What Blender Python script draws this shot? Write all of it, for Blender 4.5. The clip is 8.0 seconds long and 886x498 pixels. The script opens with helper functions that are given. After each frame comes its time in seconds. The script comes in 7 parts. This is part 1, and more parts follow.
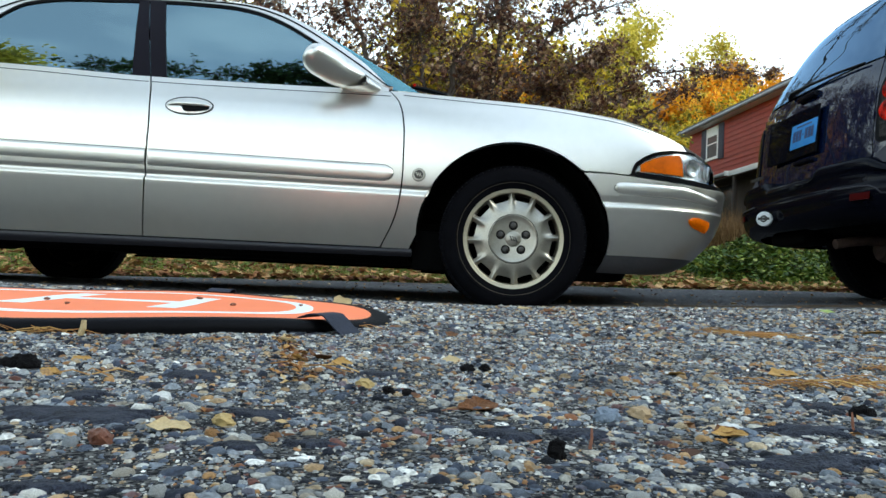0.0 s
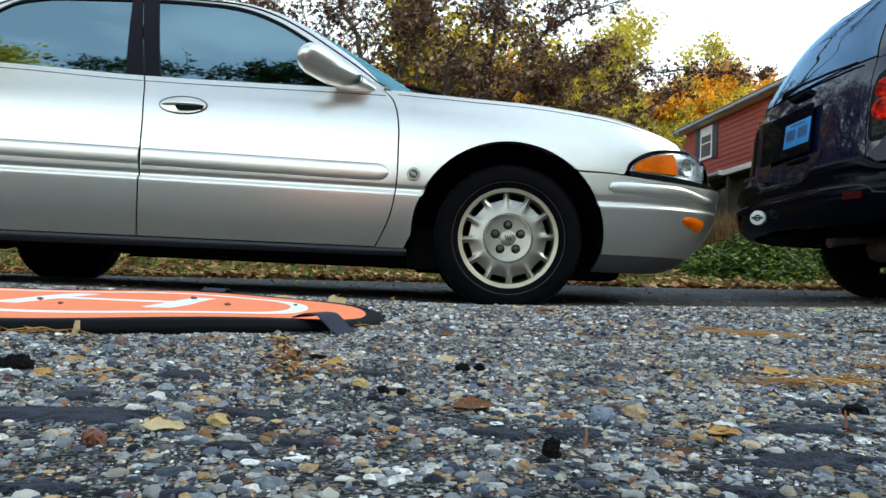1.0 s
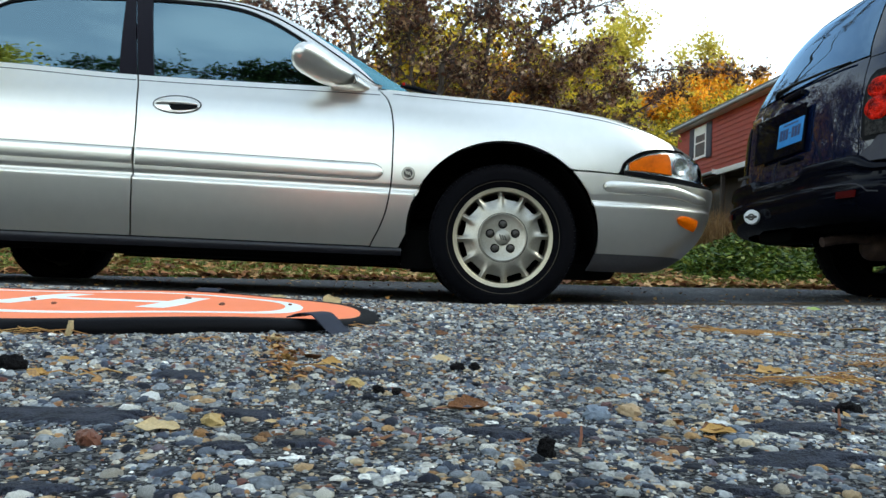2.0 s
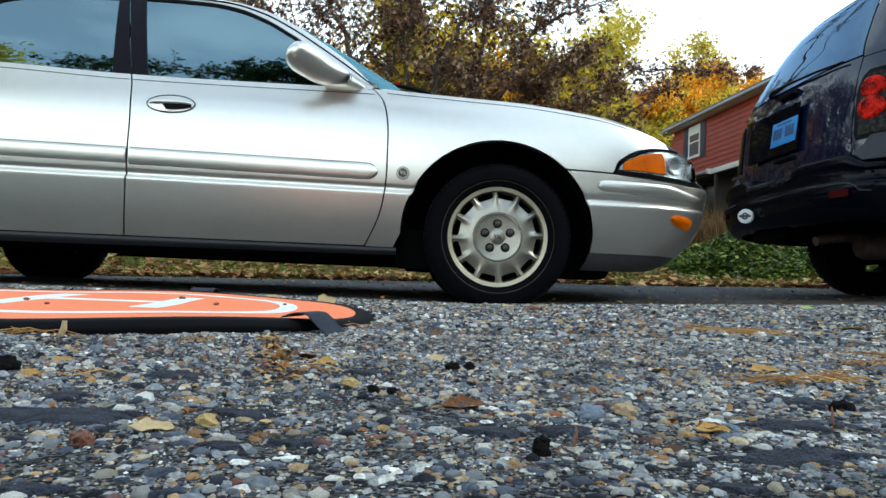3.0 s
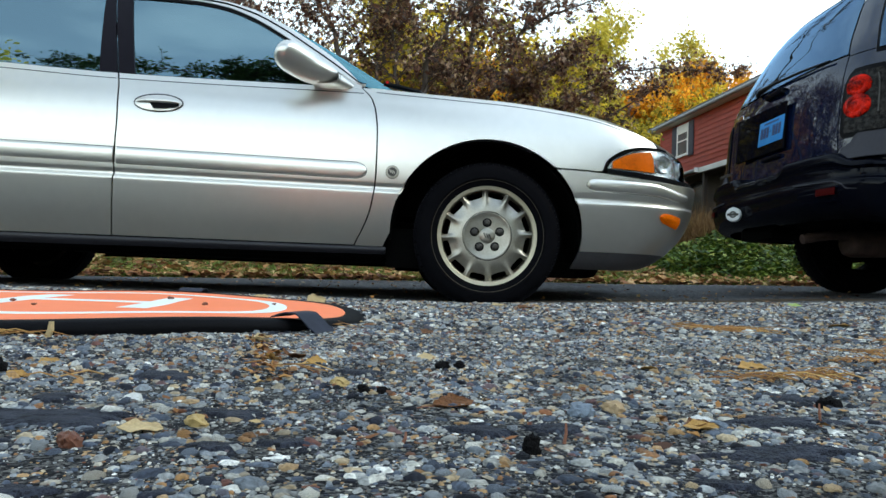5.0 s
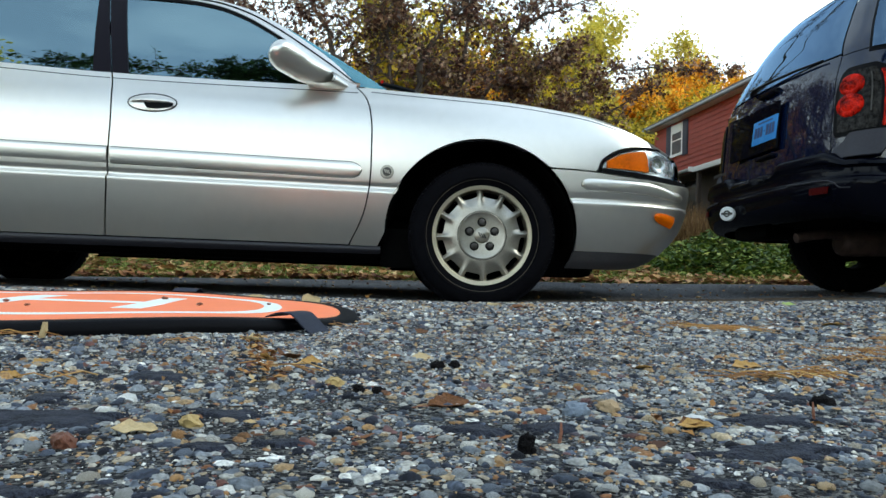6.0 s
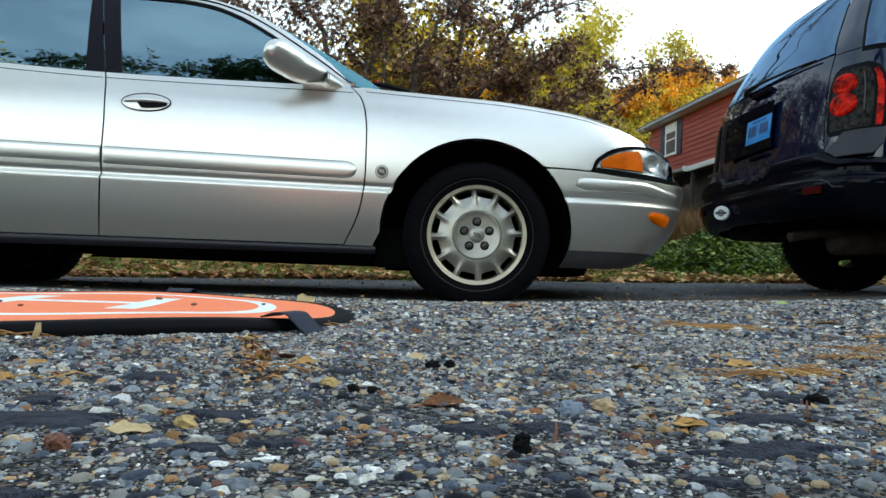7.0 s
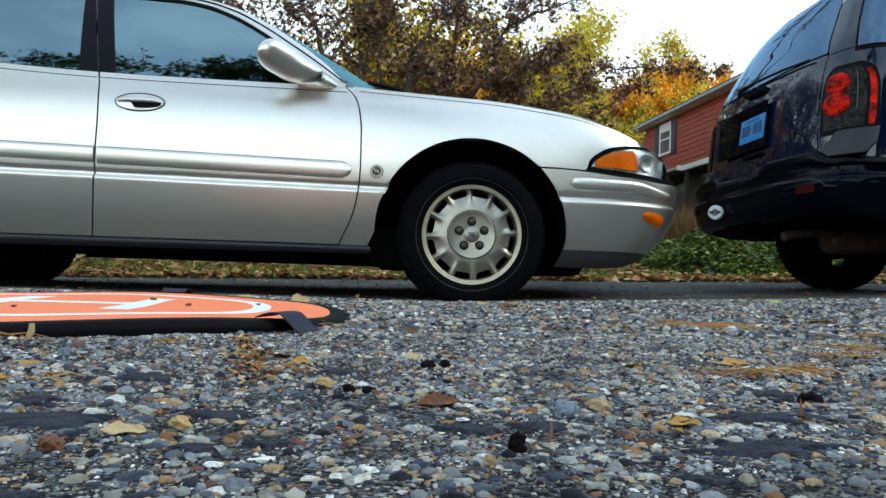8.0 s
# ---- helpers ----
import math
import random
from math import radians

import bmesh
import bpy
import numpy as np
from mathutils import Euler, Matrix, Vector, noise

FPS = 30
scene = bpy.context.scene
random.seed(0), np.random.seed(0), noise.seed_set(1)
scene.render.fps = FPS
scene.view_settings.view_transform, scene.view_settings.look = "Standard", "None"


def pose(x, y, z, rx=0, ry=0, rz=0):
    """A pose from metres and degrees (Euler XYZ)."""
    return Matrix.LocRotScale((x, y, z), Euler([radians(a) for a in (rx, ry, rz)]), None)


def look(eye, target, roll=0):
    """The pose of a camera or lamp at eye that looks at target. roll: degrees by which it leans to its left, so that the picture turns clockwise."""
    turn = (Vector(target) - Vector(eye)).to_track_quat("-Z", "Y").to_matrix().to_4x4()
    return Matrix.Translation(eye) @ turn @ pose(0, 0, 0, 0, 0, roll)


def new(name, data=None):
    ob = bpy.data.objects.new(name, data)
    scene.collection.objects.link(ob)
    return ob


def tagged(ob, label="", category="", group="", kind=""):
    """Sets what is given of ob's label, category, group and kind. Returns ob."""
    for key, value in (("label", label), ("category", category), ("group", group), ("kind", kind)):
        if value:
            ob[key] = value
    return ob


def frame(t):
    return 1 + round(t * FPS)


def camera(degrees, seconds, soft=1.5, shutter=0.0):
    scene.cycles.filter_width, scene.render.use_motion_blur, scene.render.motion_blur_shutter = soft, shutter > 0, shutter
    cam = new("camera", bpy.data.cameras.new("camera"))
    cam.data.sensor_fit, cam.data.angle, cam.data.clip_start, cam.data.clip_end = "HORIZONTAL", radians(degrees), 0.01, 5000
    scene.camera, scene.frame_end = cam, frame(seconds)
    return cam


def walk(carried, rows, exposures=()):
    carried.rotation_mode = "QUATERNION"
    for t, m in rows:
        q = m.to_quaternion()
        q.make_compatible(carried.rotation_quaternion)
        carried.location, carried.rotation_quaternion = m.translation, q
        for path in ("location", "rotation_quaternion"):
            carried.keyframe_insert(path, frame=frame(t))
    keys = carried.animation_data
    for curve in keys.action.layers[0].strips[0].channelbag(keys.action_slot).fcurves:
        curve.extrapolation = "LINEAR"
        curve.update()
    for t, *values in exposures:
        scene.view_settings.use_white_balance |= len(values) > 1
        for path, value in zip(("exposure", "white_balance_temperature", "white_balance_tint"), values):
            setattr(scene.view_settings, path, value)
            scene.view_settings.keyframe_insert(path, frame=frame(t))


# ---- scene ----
CAM_Z = 0.093
cam = camera(63.85, 8.0, soft=1.5)
walk(cam, [
    (0.0, pose(0, 0, CAM_Z, 92.555, -2.697, -0.002)),
    (0.5, pose(0, 0, CAM_Z, 92.539, -2.655, -0.211)),
    (1.0, pose(0, 0, CAM_Z, 92.524, -2.612, -0.420)),
    (1.5, pose(0, 0, CAM_Z, 92.510, -2.567, -0.628)),
    (2.0, pose(0, 0, CAM_Z, 92.497, -2.520, -0.835)),
    (2.5, pose(0, 0, CAM_Z, 92.484, -2.473, -1.042)),
    (3.0, pose(0, 0, CAM_Z, 92.472, -2.423, -1.249)),
    (3.5, pose(0, 0, CAM_Z, 92.460, -2.373, -1.455)),
    (4.0, pose(0, 0, CAM_Z, 92.450, -2.321, -1.660)),
    (4.5, pose(0, 0, CAM_Z, 92.440, -2.267, -1.865)),
    (5.0, pose(0, 0, CAM_Z, 92.431, -2.212, -2.069)),
    (5.5, pose(0, 0, CAM_Z, 92.422, -2.156, -2.272)),
    (6.0, pose(0, 0, CAM_Z, 92.415, -2.098, -2.475)),
    (6.5, pose(0, 0, CAM_Z, 92.408, -2.039, -2.678)),
    (7.0, pose(0, 0, CAM_Z, 92.401, -1.978, -2.880)),
    (7.5, pose(0, 0, CAM_Z, 92.396, -1.916, -3.081)),
    (8.0, pose(0, 0, CAM_Z, 92.391, -1.853, -3.282)),
], exposures=[(0.0, 0.94, 6300, -3), (8.0, 0.81, 6300, -3)])

# ---- world and sun: bright, hazy autumn sky ----
SUN_ELEV, SUN_ROT = 42.0, 112.0     # degrees; rotation clockwise from +Y
world = bpy.data.worlds.new("sky_world")
scene.world = world
world.use_nodes = True
wn = world.node_tree.nodes
wl = world.node_tree.links
wn.clear()
w_out = wn.new("ShaderNodeOutputWorld")
w_bg = wn.new("ShaderNodeBackground")
w_sky = wn.new("ShaderNodeTexSky")
w_sky.sky_type = 'NISHITA'
w_sky.sun_disc = False
w_sky.sun_elevation = radians(SUN_ELEV)
w_sky.sun_rotation = radians(SUN_ROT)
w_sky.air_density, w_sky.dust_density, w_sky.ozone_density = 1.2, 0.7, 3.0
w_co = wn.new("ShaderNodeTexCoord")
w_map = wn.new("ShaderNodeMapping")
w_map.inputs["Scale"].default_value = (1.0, 1.0, 2.6)
w_noise = wn.new("ShaderNodeTexNoise")
w_noise.inputs["Scale"].default_value = 2.2
w_noise.inputs["Detail"].default_value = 6.0
w_noise.inputs["Roughness"].default_value = 0.6
w_ramp = wn.new("ShaderNodeMapRange")
w_ramp.inputs["From Min"].default_value = 0.46
w_ramp.inputs["From Max"].default_value = 0.62
w_ramp.inputs["To Min"].default_value = 0.20
w_ramp.inputs["To Max"].default_value = 0.34
w_mix = wn.new("ShaderNodeMix")
w_mix.data_type = 'RGBA'
w_mix.inputs["B"].default_value = (11.0, 11.5, 12.1, 1.0)
wl.new(w_co.outputs["Generated"], w_map.inputs["Vector"])
wl.new(w_map.outputs["Vector"], w_noise.inputs["Vector"])
wl.new(w_noise.outputs["Fac"], w_ramp.inputs["Value"])
# haze whitens the sky towards the horizon, thin cloud a little everywhere
w_sep = wn.new("ShaderNodeSeparateXYZ")
wl.new(w_co.outputs["Generated"], w_sep.inputs["Vector"])
w_haze = wn.new("ShaderNodeMapRange")
w_haze.inputs["From Min"].default_value, w_haze.inputs["From Max"].default_value = 0.13, 0.72
w_haze.inputs["To Min"].default_value, w_haze.inputs["To Max"].default_value = 0.95, 0.0
wl.new(w_sep.outputs["Z"], w_haze.inputs["Value"])
w_max = wn.new("ShaderNodeMath")
w_max.operation = 'MAXIMUM'
wl.new(w_haze.outputs["Result"], w_max.inputs[0])
wl.new(w_ramp.outputs["Result"], w_max.inputs[1])
wl.new(w_max.outputs["Value"], w_mix.inputs["Factor"])
wl.new(w_sky.outputs["Color"], w_mix.inputs["A"])
wl.new(w_mix.outputs["Result"], w_bg.inputs["Color"])
w_bg.inputs["Strength"].default_value = 0.125
wl.new(w_bg.outputs["Background"], w_out.inputs["Surface"])

sun_data = bpy.data.lights.new("sun", 'SUN')
sun_data.energy, sun_data.angle, sun_data.color = 0.6, radians(10), (1.0, 0.93, 0.82)
sun = new("sun", sun_data)
az = radians(SUN_ROT)
sun_way = Vector((math.sin(az) * math.cos(radians(SUN_ELEV)), math.cos(az) * math.cos(radians(SUN_ELEV)), math.sin(radians(SUN_ELEV))))
sun.matrix_world = look(sun_way * 60, (0, 0, 0))

# ---- materials ----
def material(name, colour, rough=0.6, metal=0.0, vary=0.15, scale=8.0, bump=0.0, bump_scale=60.0, coat=0.0, island=0.0, second=None, spec=0.5, contrast=1.0, coat_ior=1.5):
    """Principled surface with variation at two scales, optional relief, coat and a tint of its own per piece."""
    m = bpy.data.materials.new(name)
    m.use_nodes = True
    n, l = m.node_tree.nodes, m.node_tree.links
    b = n["Principled BSDF"]
    b.inputs["Roughness"].default_value = rough
    b.inputs["Metallic"].default_value = metal
    b.inputs["Coat Weight"].default_value = coat
    b.inputs["Coat Roughness"].default_value = 0.03
    b.inputs["Coat IOR"].default_value = coat_ior
    b.inputs["Specular IOR Level"].default_value = spec
    co = n.new("ShaderNodeTexCoord")
    big, fine = n.new("ShaderNodeTexNoise"), n.new("ShaderNodeTexNoise")
    big.inputs["Scale"].default_value, big.inputs["Detail"].default_value = scale, 4.0
    fine.inputs["Scale"].default_value, fine.inputs["Detail"].default_value = scale * 11.0, 3.0
    for t in (big, fine):
        l.new(co.outputs["Object"], t.inputs["Vector"])
    add = n.new("ShaderNodeMath")
    add.operation = 'ADD'
    l.new(big.outputs["Fac"], add.inputs[0])
    l.new(fine.outputs["Fac"], add.inputs[1])
    rng = n.new("ShaderNodeMapRange")
    rng.inputs["From Min"].default_value, rng.inputs["From Max"].default_value = 1 - 0.4 / contrast, 1 + 0.4 / contrast
    l.new(add.outputs["Value"], rng.inputs["Value"])
    mix = n.new("ShaderNodeMix")
    mix.data_type = 'RGBA'
    dark = [c * (1 - vary) for c in colour]
    light = list(second) if second else [min(1.0, c * (1 + vary)) for c in colour]
    mix.inputs["A"].default_value, mix.inputs["B"].default_value = (*dark, 1), (*light, 1)
    l.new(rng.outputs["Result"], mix.inputs["Factor"])
    last = mix.outputs["Result"]
    if island:
        geo = n.new("ShaderNodeNewGeometry")
        hsv = n.new("ShaderNodeHueSaturation")
        val = n.new("ShaderNodeMapRange")
        val.inputs["To Min"].default_value, val.inputs["To Max"].default_value = 1 - island, 1 + island
        l.new(geo.outputs["Random Per Island"], val.inputs["Value"])
        l.new(val.outputs["Result"], hsv.inputs["Value"])
        l.new(last, hsv.inputs["Color"])
        last = hsv.outputs["Color"]
    l.new(last, b.inputs["Base Color"])
    if bump:
        rel = n.new("ShaderNodeTexNoise")
        rel.inputs["Scale"].default_value, rel.inputs["Detail"].default_value = bump_scale, 4.0
        l.new(co.outputs["Object"], rel.inputs["Vector"])
        bp = n.new("ShaderNodeBump")
        bp.inputs["Strength"].default_value, bp.inputs["Distance"].default_value = bump, 0.01
        l.new(rel.outputs["Fac"], bp.inputs["Height"])
        l.new(bp.outputs["Normal"], b.inputs["Normal"])
    return m


def palette(name, stops, rough=0.7, source="island", vary=0.25, scale=40.0, bump=0.0, sheer=0.0, spec=0.5, stain=0.0):
    """A surface whose pieces take their colour from stops (position, colour), each piece by its own chance."""
    m = bpy.data.materials.new(name)
    m.use_nodes = True
    n, l = m.node_tree.nodes, m.node_tree.links
    b = n["Principled BSDF"]
    b.inputs["Roughness"].default_value = rough
    b.inputs["Specular IOR Level"].default_value = spec
    if source == "object":
        src = n.new("ShaderNodeObjectInfo").outputs["Random"]
    else:
        src = n.new("ShaderNodeNewGeometry").outputs["Random Per Island"]
    ramp = n.new("ShaderNodeValToRGB")
    ramp.color_ramp.interpolation = 'LINEAR'
    e = ramp.color_ramp.elements
    e[0].position, e[0].color = stops[0][0], (*stops[0][1], 1)
    e[1].position, e[1].color = stops[-1][0], (*stops[-1][1], 1)
    for p, c in stops[1:-1]:
        k = e.new(p)
        k.color = (*c, 1)
    l.new(src, ramp.inputs["Fac"])
    co = n.new("ShaderNodeTexCoord")
    tex = n.new("ShaderNodeTexNoise")
    tex.inputs["Scale"].default_value, tex.inputs["Detail"].default_value = scale, 5.0
    l.new(co.outputs["Object"], tex.inputs["Vector"])
    rng = n.new("ShaderNodeMapRange")
    rng.inputs["From Min"].default_value, rng.inputs["From Max"].default_value = 0.3, 0.7
    rng.inputs["To Min"].default_value, rng.inputs["To Max"].default_value = 1 - vary, 1 + vary
    l.new(tex.outputs["Fac"], rng.inputs["Value"])
    hsv = n.new("ShaderNodeHueSaturation")
    value = rng.outputs["Result"]
    if stain:
        slow = n.new("ShaderNodeTexNoise")
        slow.inputs["Scale"].default_value, slow.inputs["Detail"].default_value, slow.inputs["Roughness"].default_value = 11.0, 5.0, 0.65
        l.new(co.outputs["Object"], slow.inputs["Vector"])
        dirt = n.new("ShaderNodeMapRange")
        dirt.inputs["From Min"].default_value, dirt.inputs["From Max"].default_value = 0.36, 0.60
        dirt.inputs["To Min"].default_value, dirt.inputs["To Max"].default_value = 1 - stain, 1 + 0.25 * stain
        l.new(slow.outputs["Fac"], dirt.inputs["Value"])
        both = n.new("ShaderNodeMath")
        both.operation = 'MULTIPLY'
        l.new(value, both.inputs[0])
        l.new(dirt.outputs["Result"], both.inputs[1])
        value = both.outputs["Value"]
    l.new(value, hsv.inputs["Value"])
    l.new(ramp.outputs["Color"], hsv.inputs["Color"])
    l.new(hsv.outputs["Color"], b.inputs["Base Color"])
    if bump:
        bp = n.new("ShaderNodeBump")
        bp.inputs["Strength"].default_value, bp.inputs["Distance"].default_value = bump, 0.002
        l.new(tex.outputs["Fac"], bp.inputs["Height"])
        l.new(bp.outputs["Normal"], b.inputs["Normal"])
    if sheer:
        tr = n.new("ShaderNodeBsdfTranslucent")
        l.new(hsv.outputs["Color"], tr.inputs["Color"])
        mx = n.new("ShaderNodeMixShader")
        mx.inputs["Fac"].default_value = sheer
        l.new(b.outputs["BSDF"], mx.inputs[1])
        l.new(tr.outputs["BSDF"], mx.inputs[2])
        l.new(mx.outputs["Shader"], n["Material Output"].inputs["Surface"])
    return m


def glass(name, tint, gloss=1.5, rough=0.0, shine=(0.95, 0.97, 1.0)):
    """A thin tinted pane: clear through, with the gloss of glass."""
    m = bpy.data.materials.new(name)
    m.use_nodes = True
    n, l = m.node_tree.nodes, m.node_tree.links
    n.remove(n["Principled BSDF"])
    tr, gl, mx, fr = (n.new(k) for k in ("ShaderNodeBsdfTransparent", "ShaderNodeBsdfGlossy", "ShaderNodeMixShader", "ShaderNodeFresnel"))
    tr.inputs["Color"].default_value = (*tint, 1)
    gl.inputs["Roughness"].default_value = rough
    gl.inputs["Color"].default_value = (*shine, 1)
    fr.inputs["IOR"].default_value = gloss
    l.new(fr.outputs["Fac"], mx.inputs["Fac"])
    l.new(tr.outputs["BSDF"], mx.inputs[1])
    l.new(gl.outputs["BSDF"], mx.inputs[2])
    l.new(mx.outputs["Shader"], n["Material Output"].inputs["Surface"])
    return m


SILVER = material("silver_metallic_paint", (0.82, 0.795, 0.745), 0.35, 1.0, 0.03, 2.0, coat=0.35)
ROCKER = material("dull_grey_cladding", (0.026, 0.025, 0.032), 0.42, 0.1, 0.15, 5.0, bump=0.03, spec=0.4)
CHIN = material("dark_grey_chin_plastic", (0.085, 0.082, 0.090), 0.45, 0.2, 0.15, 6.0, spec=0.4)
BLACK_TRIM = material("black_plastic_trim", (0.003, 0.003, 0.004), 0.5, 0.0, 0.2, 10.0, bump=0.05, spec=0.08)
PILLAR = material("satin_dark_pillar_trim", (0.005, 0.0035, 0.008), 0.45, 0.0, 0.1, 6.0, spec=0.12)
# near-black: the shade of wheel wells and undersides is put into the colour
UNDER = material("shade_black_underside", (0.0025, 0.0025, 0.0025), 0.95, 0.0, 0.4, 6.0, bump=0.2, spec=0.05)
RUBBER = material("tyre_rubber", (0.0028, 0.0028, 0.0042), 0.8, 0.0, 0.35, 14.0, bump=0.12, bump_scale=120, spec=0.06)
ALLOY = material("painted_alloy", (0.37, 0.35, 0.305), 0.34, 0.9, 0.18, 14.0, coat=0.2)
ALLOY_EDGE = material("cream_wheel_rim", (0.50, 0.45, 0.335), 0.4, 0.5, 0.15, 14.0)
STEEL = material("dull_steel", (0.075, 0.07, 0.066), 0.5, 0.7, 0.25, 20.0)
RUST = material("rusty_brake_disc", (0.10, 0.055, 0.035), 0.7, 0.4, 0.4, 30.0)
CHROME = material("chrome", (0.75, 0.75, 0.75), 0.15, 1.0, 0.05, 10.0)
AMBER = material("amber_lens", (0.82, 0.13, 0.0), 0.35, 0.0, 0.5, 14.0, bump=0.3, bump_scale=150, spec=0.1)
RED_LENS = material("red_lens", (0.16, 0.001, 0.001), 0.25, 0.0, 0.6, 18.0, bump=0.7, bump_scale=60, coat=0.06, spec=0.05, second=(0.78, 0.016, 0.006), contrast=3.0)
LAMP_BOWL = material("silvered_lamp_bowl", (0.48, 0.49, 0.49), 0.25, 0.75, 0.25, 40.0, bump=0.2, bump_scale=60, contrast=2.0)
CLEAR = glass("clear_lens", (0.97, 0.98, 0.98), 1.05)
CAR_GLASS = glass("tinted_car_glass", (0.20, 0.29, 0.29), 4.0, shine=(0.60, 0.86, 0.98))
SHIELD_GLASS = glass("windscreen_glass", (0.35, 0.70, 0.80), 4.0, shine=(0.45, 0.88, 1.0))
SEAT = material("beige_seat_cloth", (0.36, 0.33, 0.28), 0.9, 0.0, 0.12, 12.0, bump=0.1)
NAVY = material("dark_navy_metallic_paint", (0.003, 0.007, 0.026), 0.3, 0.0, 0.08, 3.0, coat=1.0, spec=0.0, coat_ior=1.62)
NAVY_PLASTIC = material("dark_bumper_plastic", (0.0022, 0.0026, 0.006), 0.3, 0.0, 0.15, 5.0, coat=0.22, spec=0.0)
STEP_PAD = material("grey_step_pad", (0.040, 0.039, 0.047), 0.6, 0.0, 0.15, 9.0, bump=0.06, spec=0.2)
PLATE_BLUE = material("pale_blue_plate", (0.03, 0.20, 0.55), 0.5, 0.0, 0.06, 12.0, second=(0.075, 0.28, 0.58), spec=0.15)
INK = material("dark_blue_ink", (0.02, 0.04, 0.12), 0.5, 0.0, 0.1, 20.0)
WHITE_DISC = material("white_vinyl", (0.75, 0.76, 0.76), 0.5, 0.0, 0.05, 20.0)
PAD_ORANGE = material("orange_nylon", (1.0, 0.235, 0.085), 0.6, 0.0, 0.05, 5.0, bump=0.12, bump_scale=9)
PAD_WHITE = material("white_printed_nylon", (0.86, 0.90, 0.90), 0.6, 0.0, 0.05, 9.0, bump=0.1, bump_scale=9)
PAD_BLACK = material("black_nylon_binding", (0.0035, 0.0037, 0.005), 0.7, 0.0, 0.3, 25.0, bump=0.15, bump_scale=300, spec=0.08)
PAD_TAB = material("dark_navy_webbing", (0.020, 0.024, 0.042), 0.75, 0.0, 0.2, 25.0, bump=0.2, bump_scale=400, spec=0.3)
SIDING = material("red_clapboard_paint", (0.33, 0.050, 0.030), 0.65, 0.0, 0.22, 3.0, island=0.10)
SHUTTER = material("dark_blue_shutter_paint", (0.03, 0.035, 0.06), 0.5, 0.0, 0.15, 6.0)
WHITE_PAINT = material("white_trim_paint", (0.80, 0.80, 0.78), 0.5, 0.0, 0.08, 6.0)
GUTTER = material("grey_gutter", (0.30, 0.31, 0.33), 0.45, 0.2, 0.1, 6.0)
SHINGLE = material("grey_shingles", (0.13, 0.13, 0.13), 0.85, 0.0, 0.3, 4.0, bump=0.3)
PANE = material("house_pane", (0.10, 0.115, 0.13), 0.12, 0.0, 0.3, 2.5, spec=0.35)
PANE_DARK = material("dark_window_panel", (0.012, 0.012, 0.014), 0.25, 0.0, 0.3, 3.0)
DARK_WALL = material("brown_stained_boards", (0.035, 0.025, 0.02), 0.8, 0.0, 0.3, 4.0, bump=0.1)
BARK = material("grey_brown_bark", (0.10, 0.080, 0.066), 0.9, 0.0, 0.4, 9.0, bump=0.6, bump_scale=30, spec=0.2)
SIDEWALL_LINE = material("brownish_sidewall_line", (0.055, 0.043, 0.030), 0.8, 0.0, 0.3, 30.0)
PIPE = material("sooty_brown_pipe", (0.085, 0.055, 0.046), 0.6, 0.2, 0.45, 20.0, spec=0.3)
RACK = material("dark_maroon_rail", (0.045, 0.006, 0.022), 0.35, 0.2, 0.1, 6.0)

# ---- building helpers ----
def finish(bm, smooth=True, angle=35):
    me = bpy.data.meshes.new("mesh")
    bm.to_mesh(me)
    bm.free()
    if smooth:
        me.polygons.foreach_set("use_smooth", [True] * len(me.polygons))
        me.set_sharp_from_angle(angle=radians(angle))
    return me


def part(name, bm, mat, parent, label="", smooth=True, angle=35):
    me = finish(bm, smooth, angle)
    for m in (mat if isinstance(mat, (list, tuple)) else [mat]):
        me.materials.append(m)
    ob = new(name, me)
    ob.parent = parent
    if label:
        tagged(ob, label)
    return ob


def thing(name, at, label, category, group="", kind=""):
    e = new(name)
    e.empty_display_size = 0.2
    e.matrix_world = at
    return tagged(e, label, category, group, kind)


def solid(name, bm, mat, at, label, category, group="", kind="", smooth=True, angle=35):
    me = finish(bm, smooth, angle)
    for m in (mat if isinstance(mat, (list, tuple)) else [mat]):
        me.materials.append(m)
    ob = new(name, me)
    ob.matrix_world = at
    return tagged(ob, label, category, group, kind)


def lerp(a, b, t):
    return a + (b - a) * t


def smooth(a, b, x):
    t = min(1.0, max(0.0, (x - a) / (b - a)))
    return t * t * (3 - 2 * t)


def spline(pts, x):
    """Smooth curve through points (x, y): monotone Hermite."""
    if x <= pts[0][0]:
        return pts[0][1]
    if x >= pts[-1][0]:
        return pts[-1][1]
    for i in range(len(pts) - 1):
        (x0, y0), (x1, y1) = pts[i], pts[i + 1]
        if x <= x1:
            d = (y1 - y0) / (x1 - x0)
            def tangent(j):
                if j <= 0 or j >= len(pts) - 1:
                    return (pts[min(j + 1, len(pts) - 1)][1] - pts[max(j - 1, 0)][1]) / (pts[min(j + 1, len(pts) - 1)][0] - pts[max(j - 1, 0)][0])
                a = (pts[j][1] - pts[j - 1][1]) / (pts[j][0] - pts[j - 1][0])
                b = (pts[j + 1][1] - pts[j][1]) / (pts[j + 1][0] - pts[j][0])
                return 0.0 if a * b <= 0 else 2 * a * b / (a + b)
            t = (x - x0) / (x1 - x0)
            h = x1 - x0
            return ((2 * t ** 3 - 3 * t * t + 1) * y0 + (t ** 3 - 2 * t * t + t) * h * tangent(i)
                    + (3 * t * t - 2 * t ** 3) * y1 + (t ** 3 - t * t) * h * tangent(i + 1))


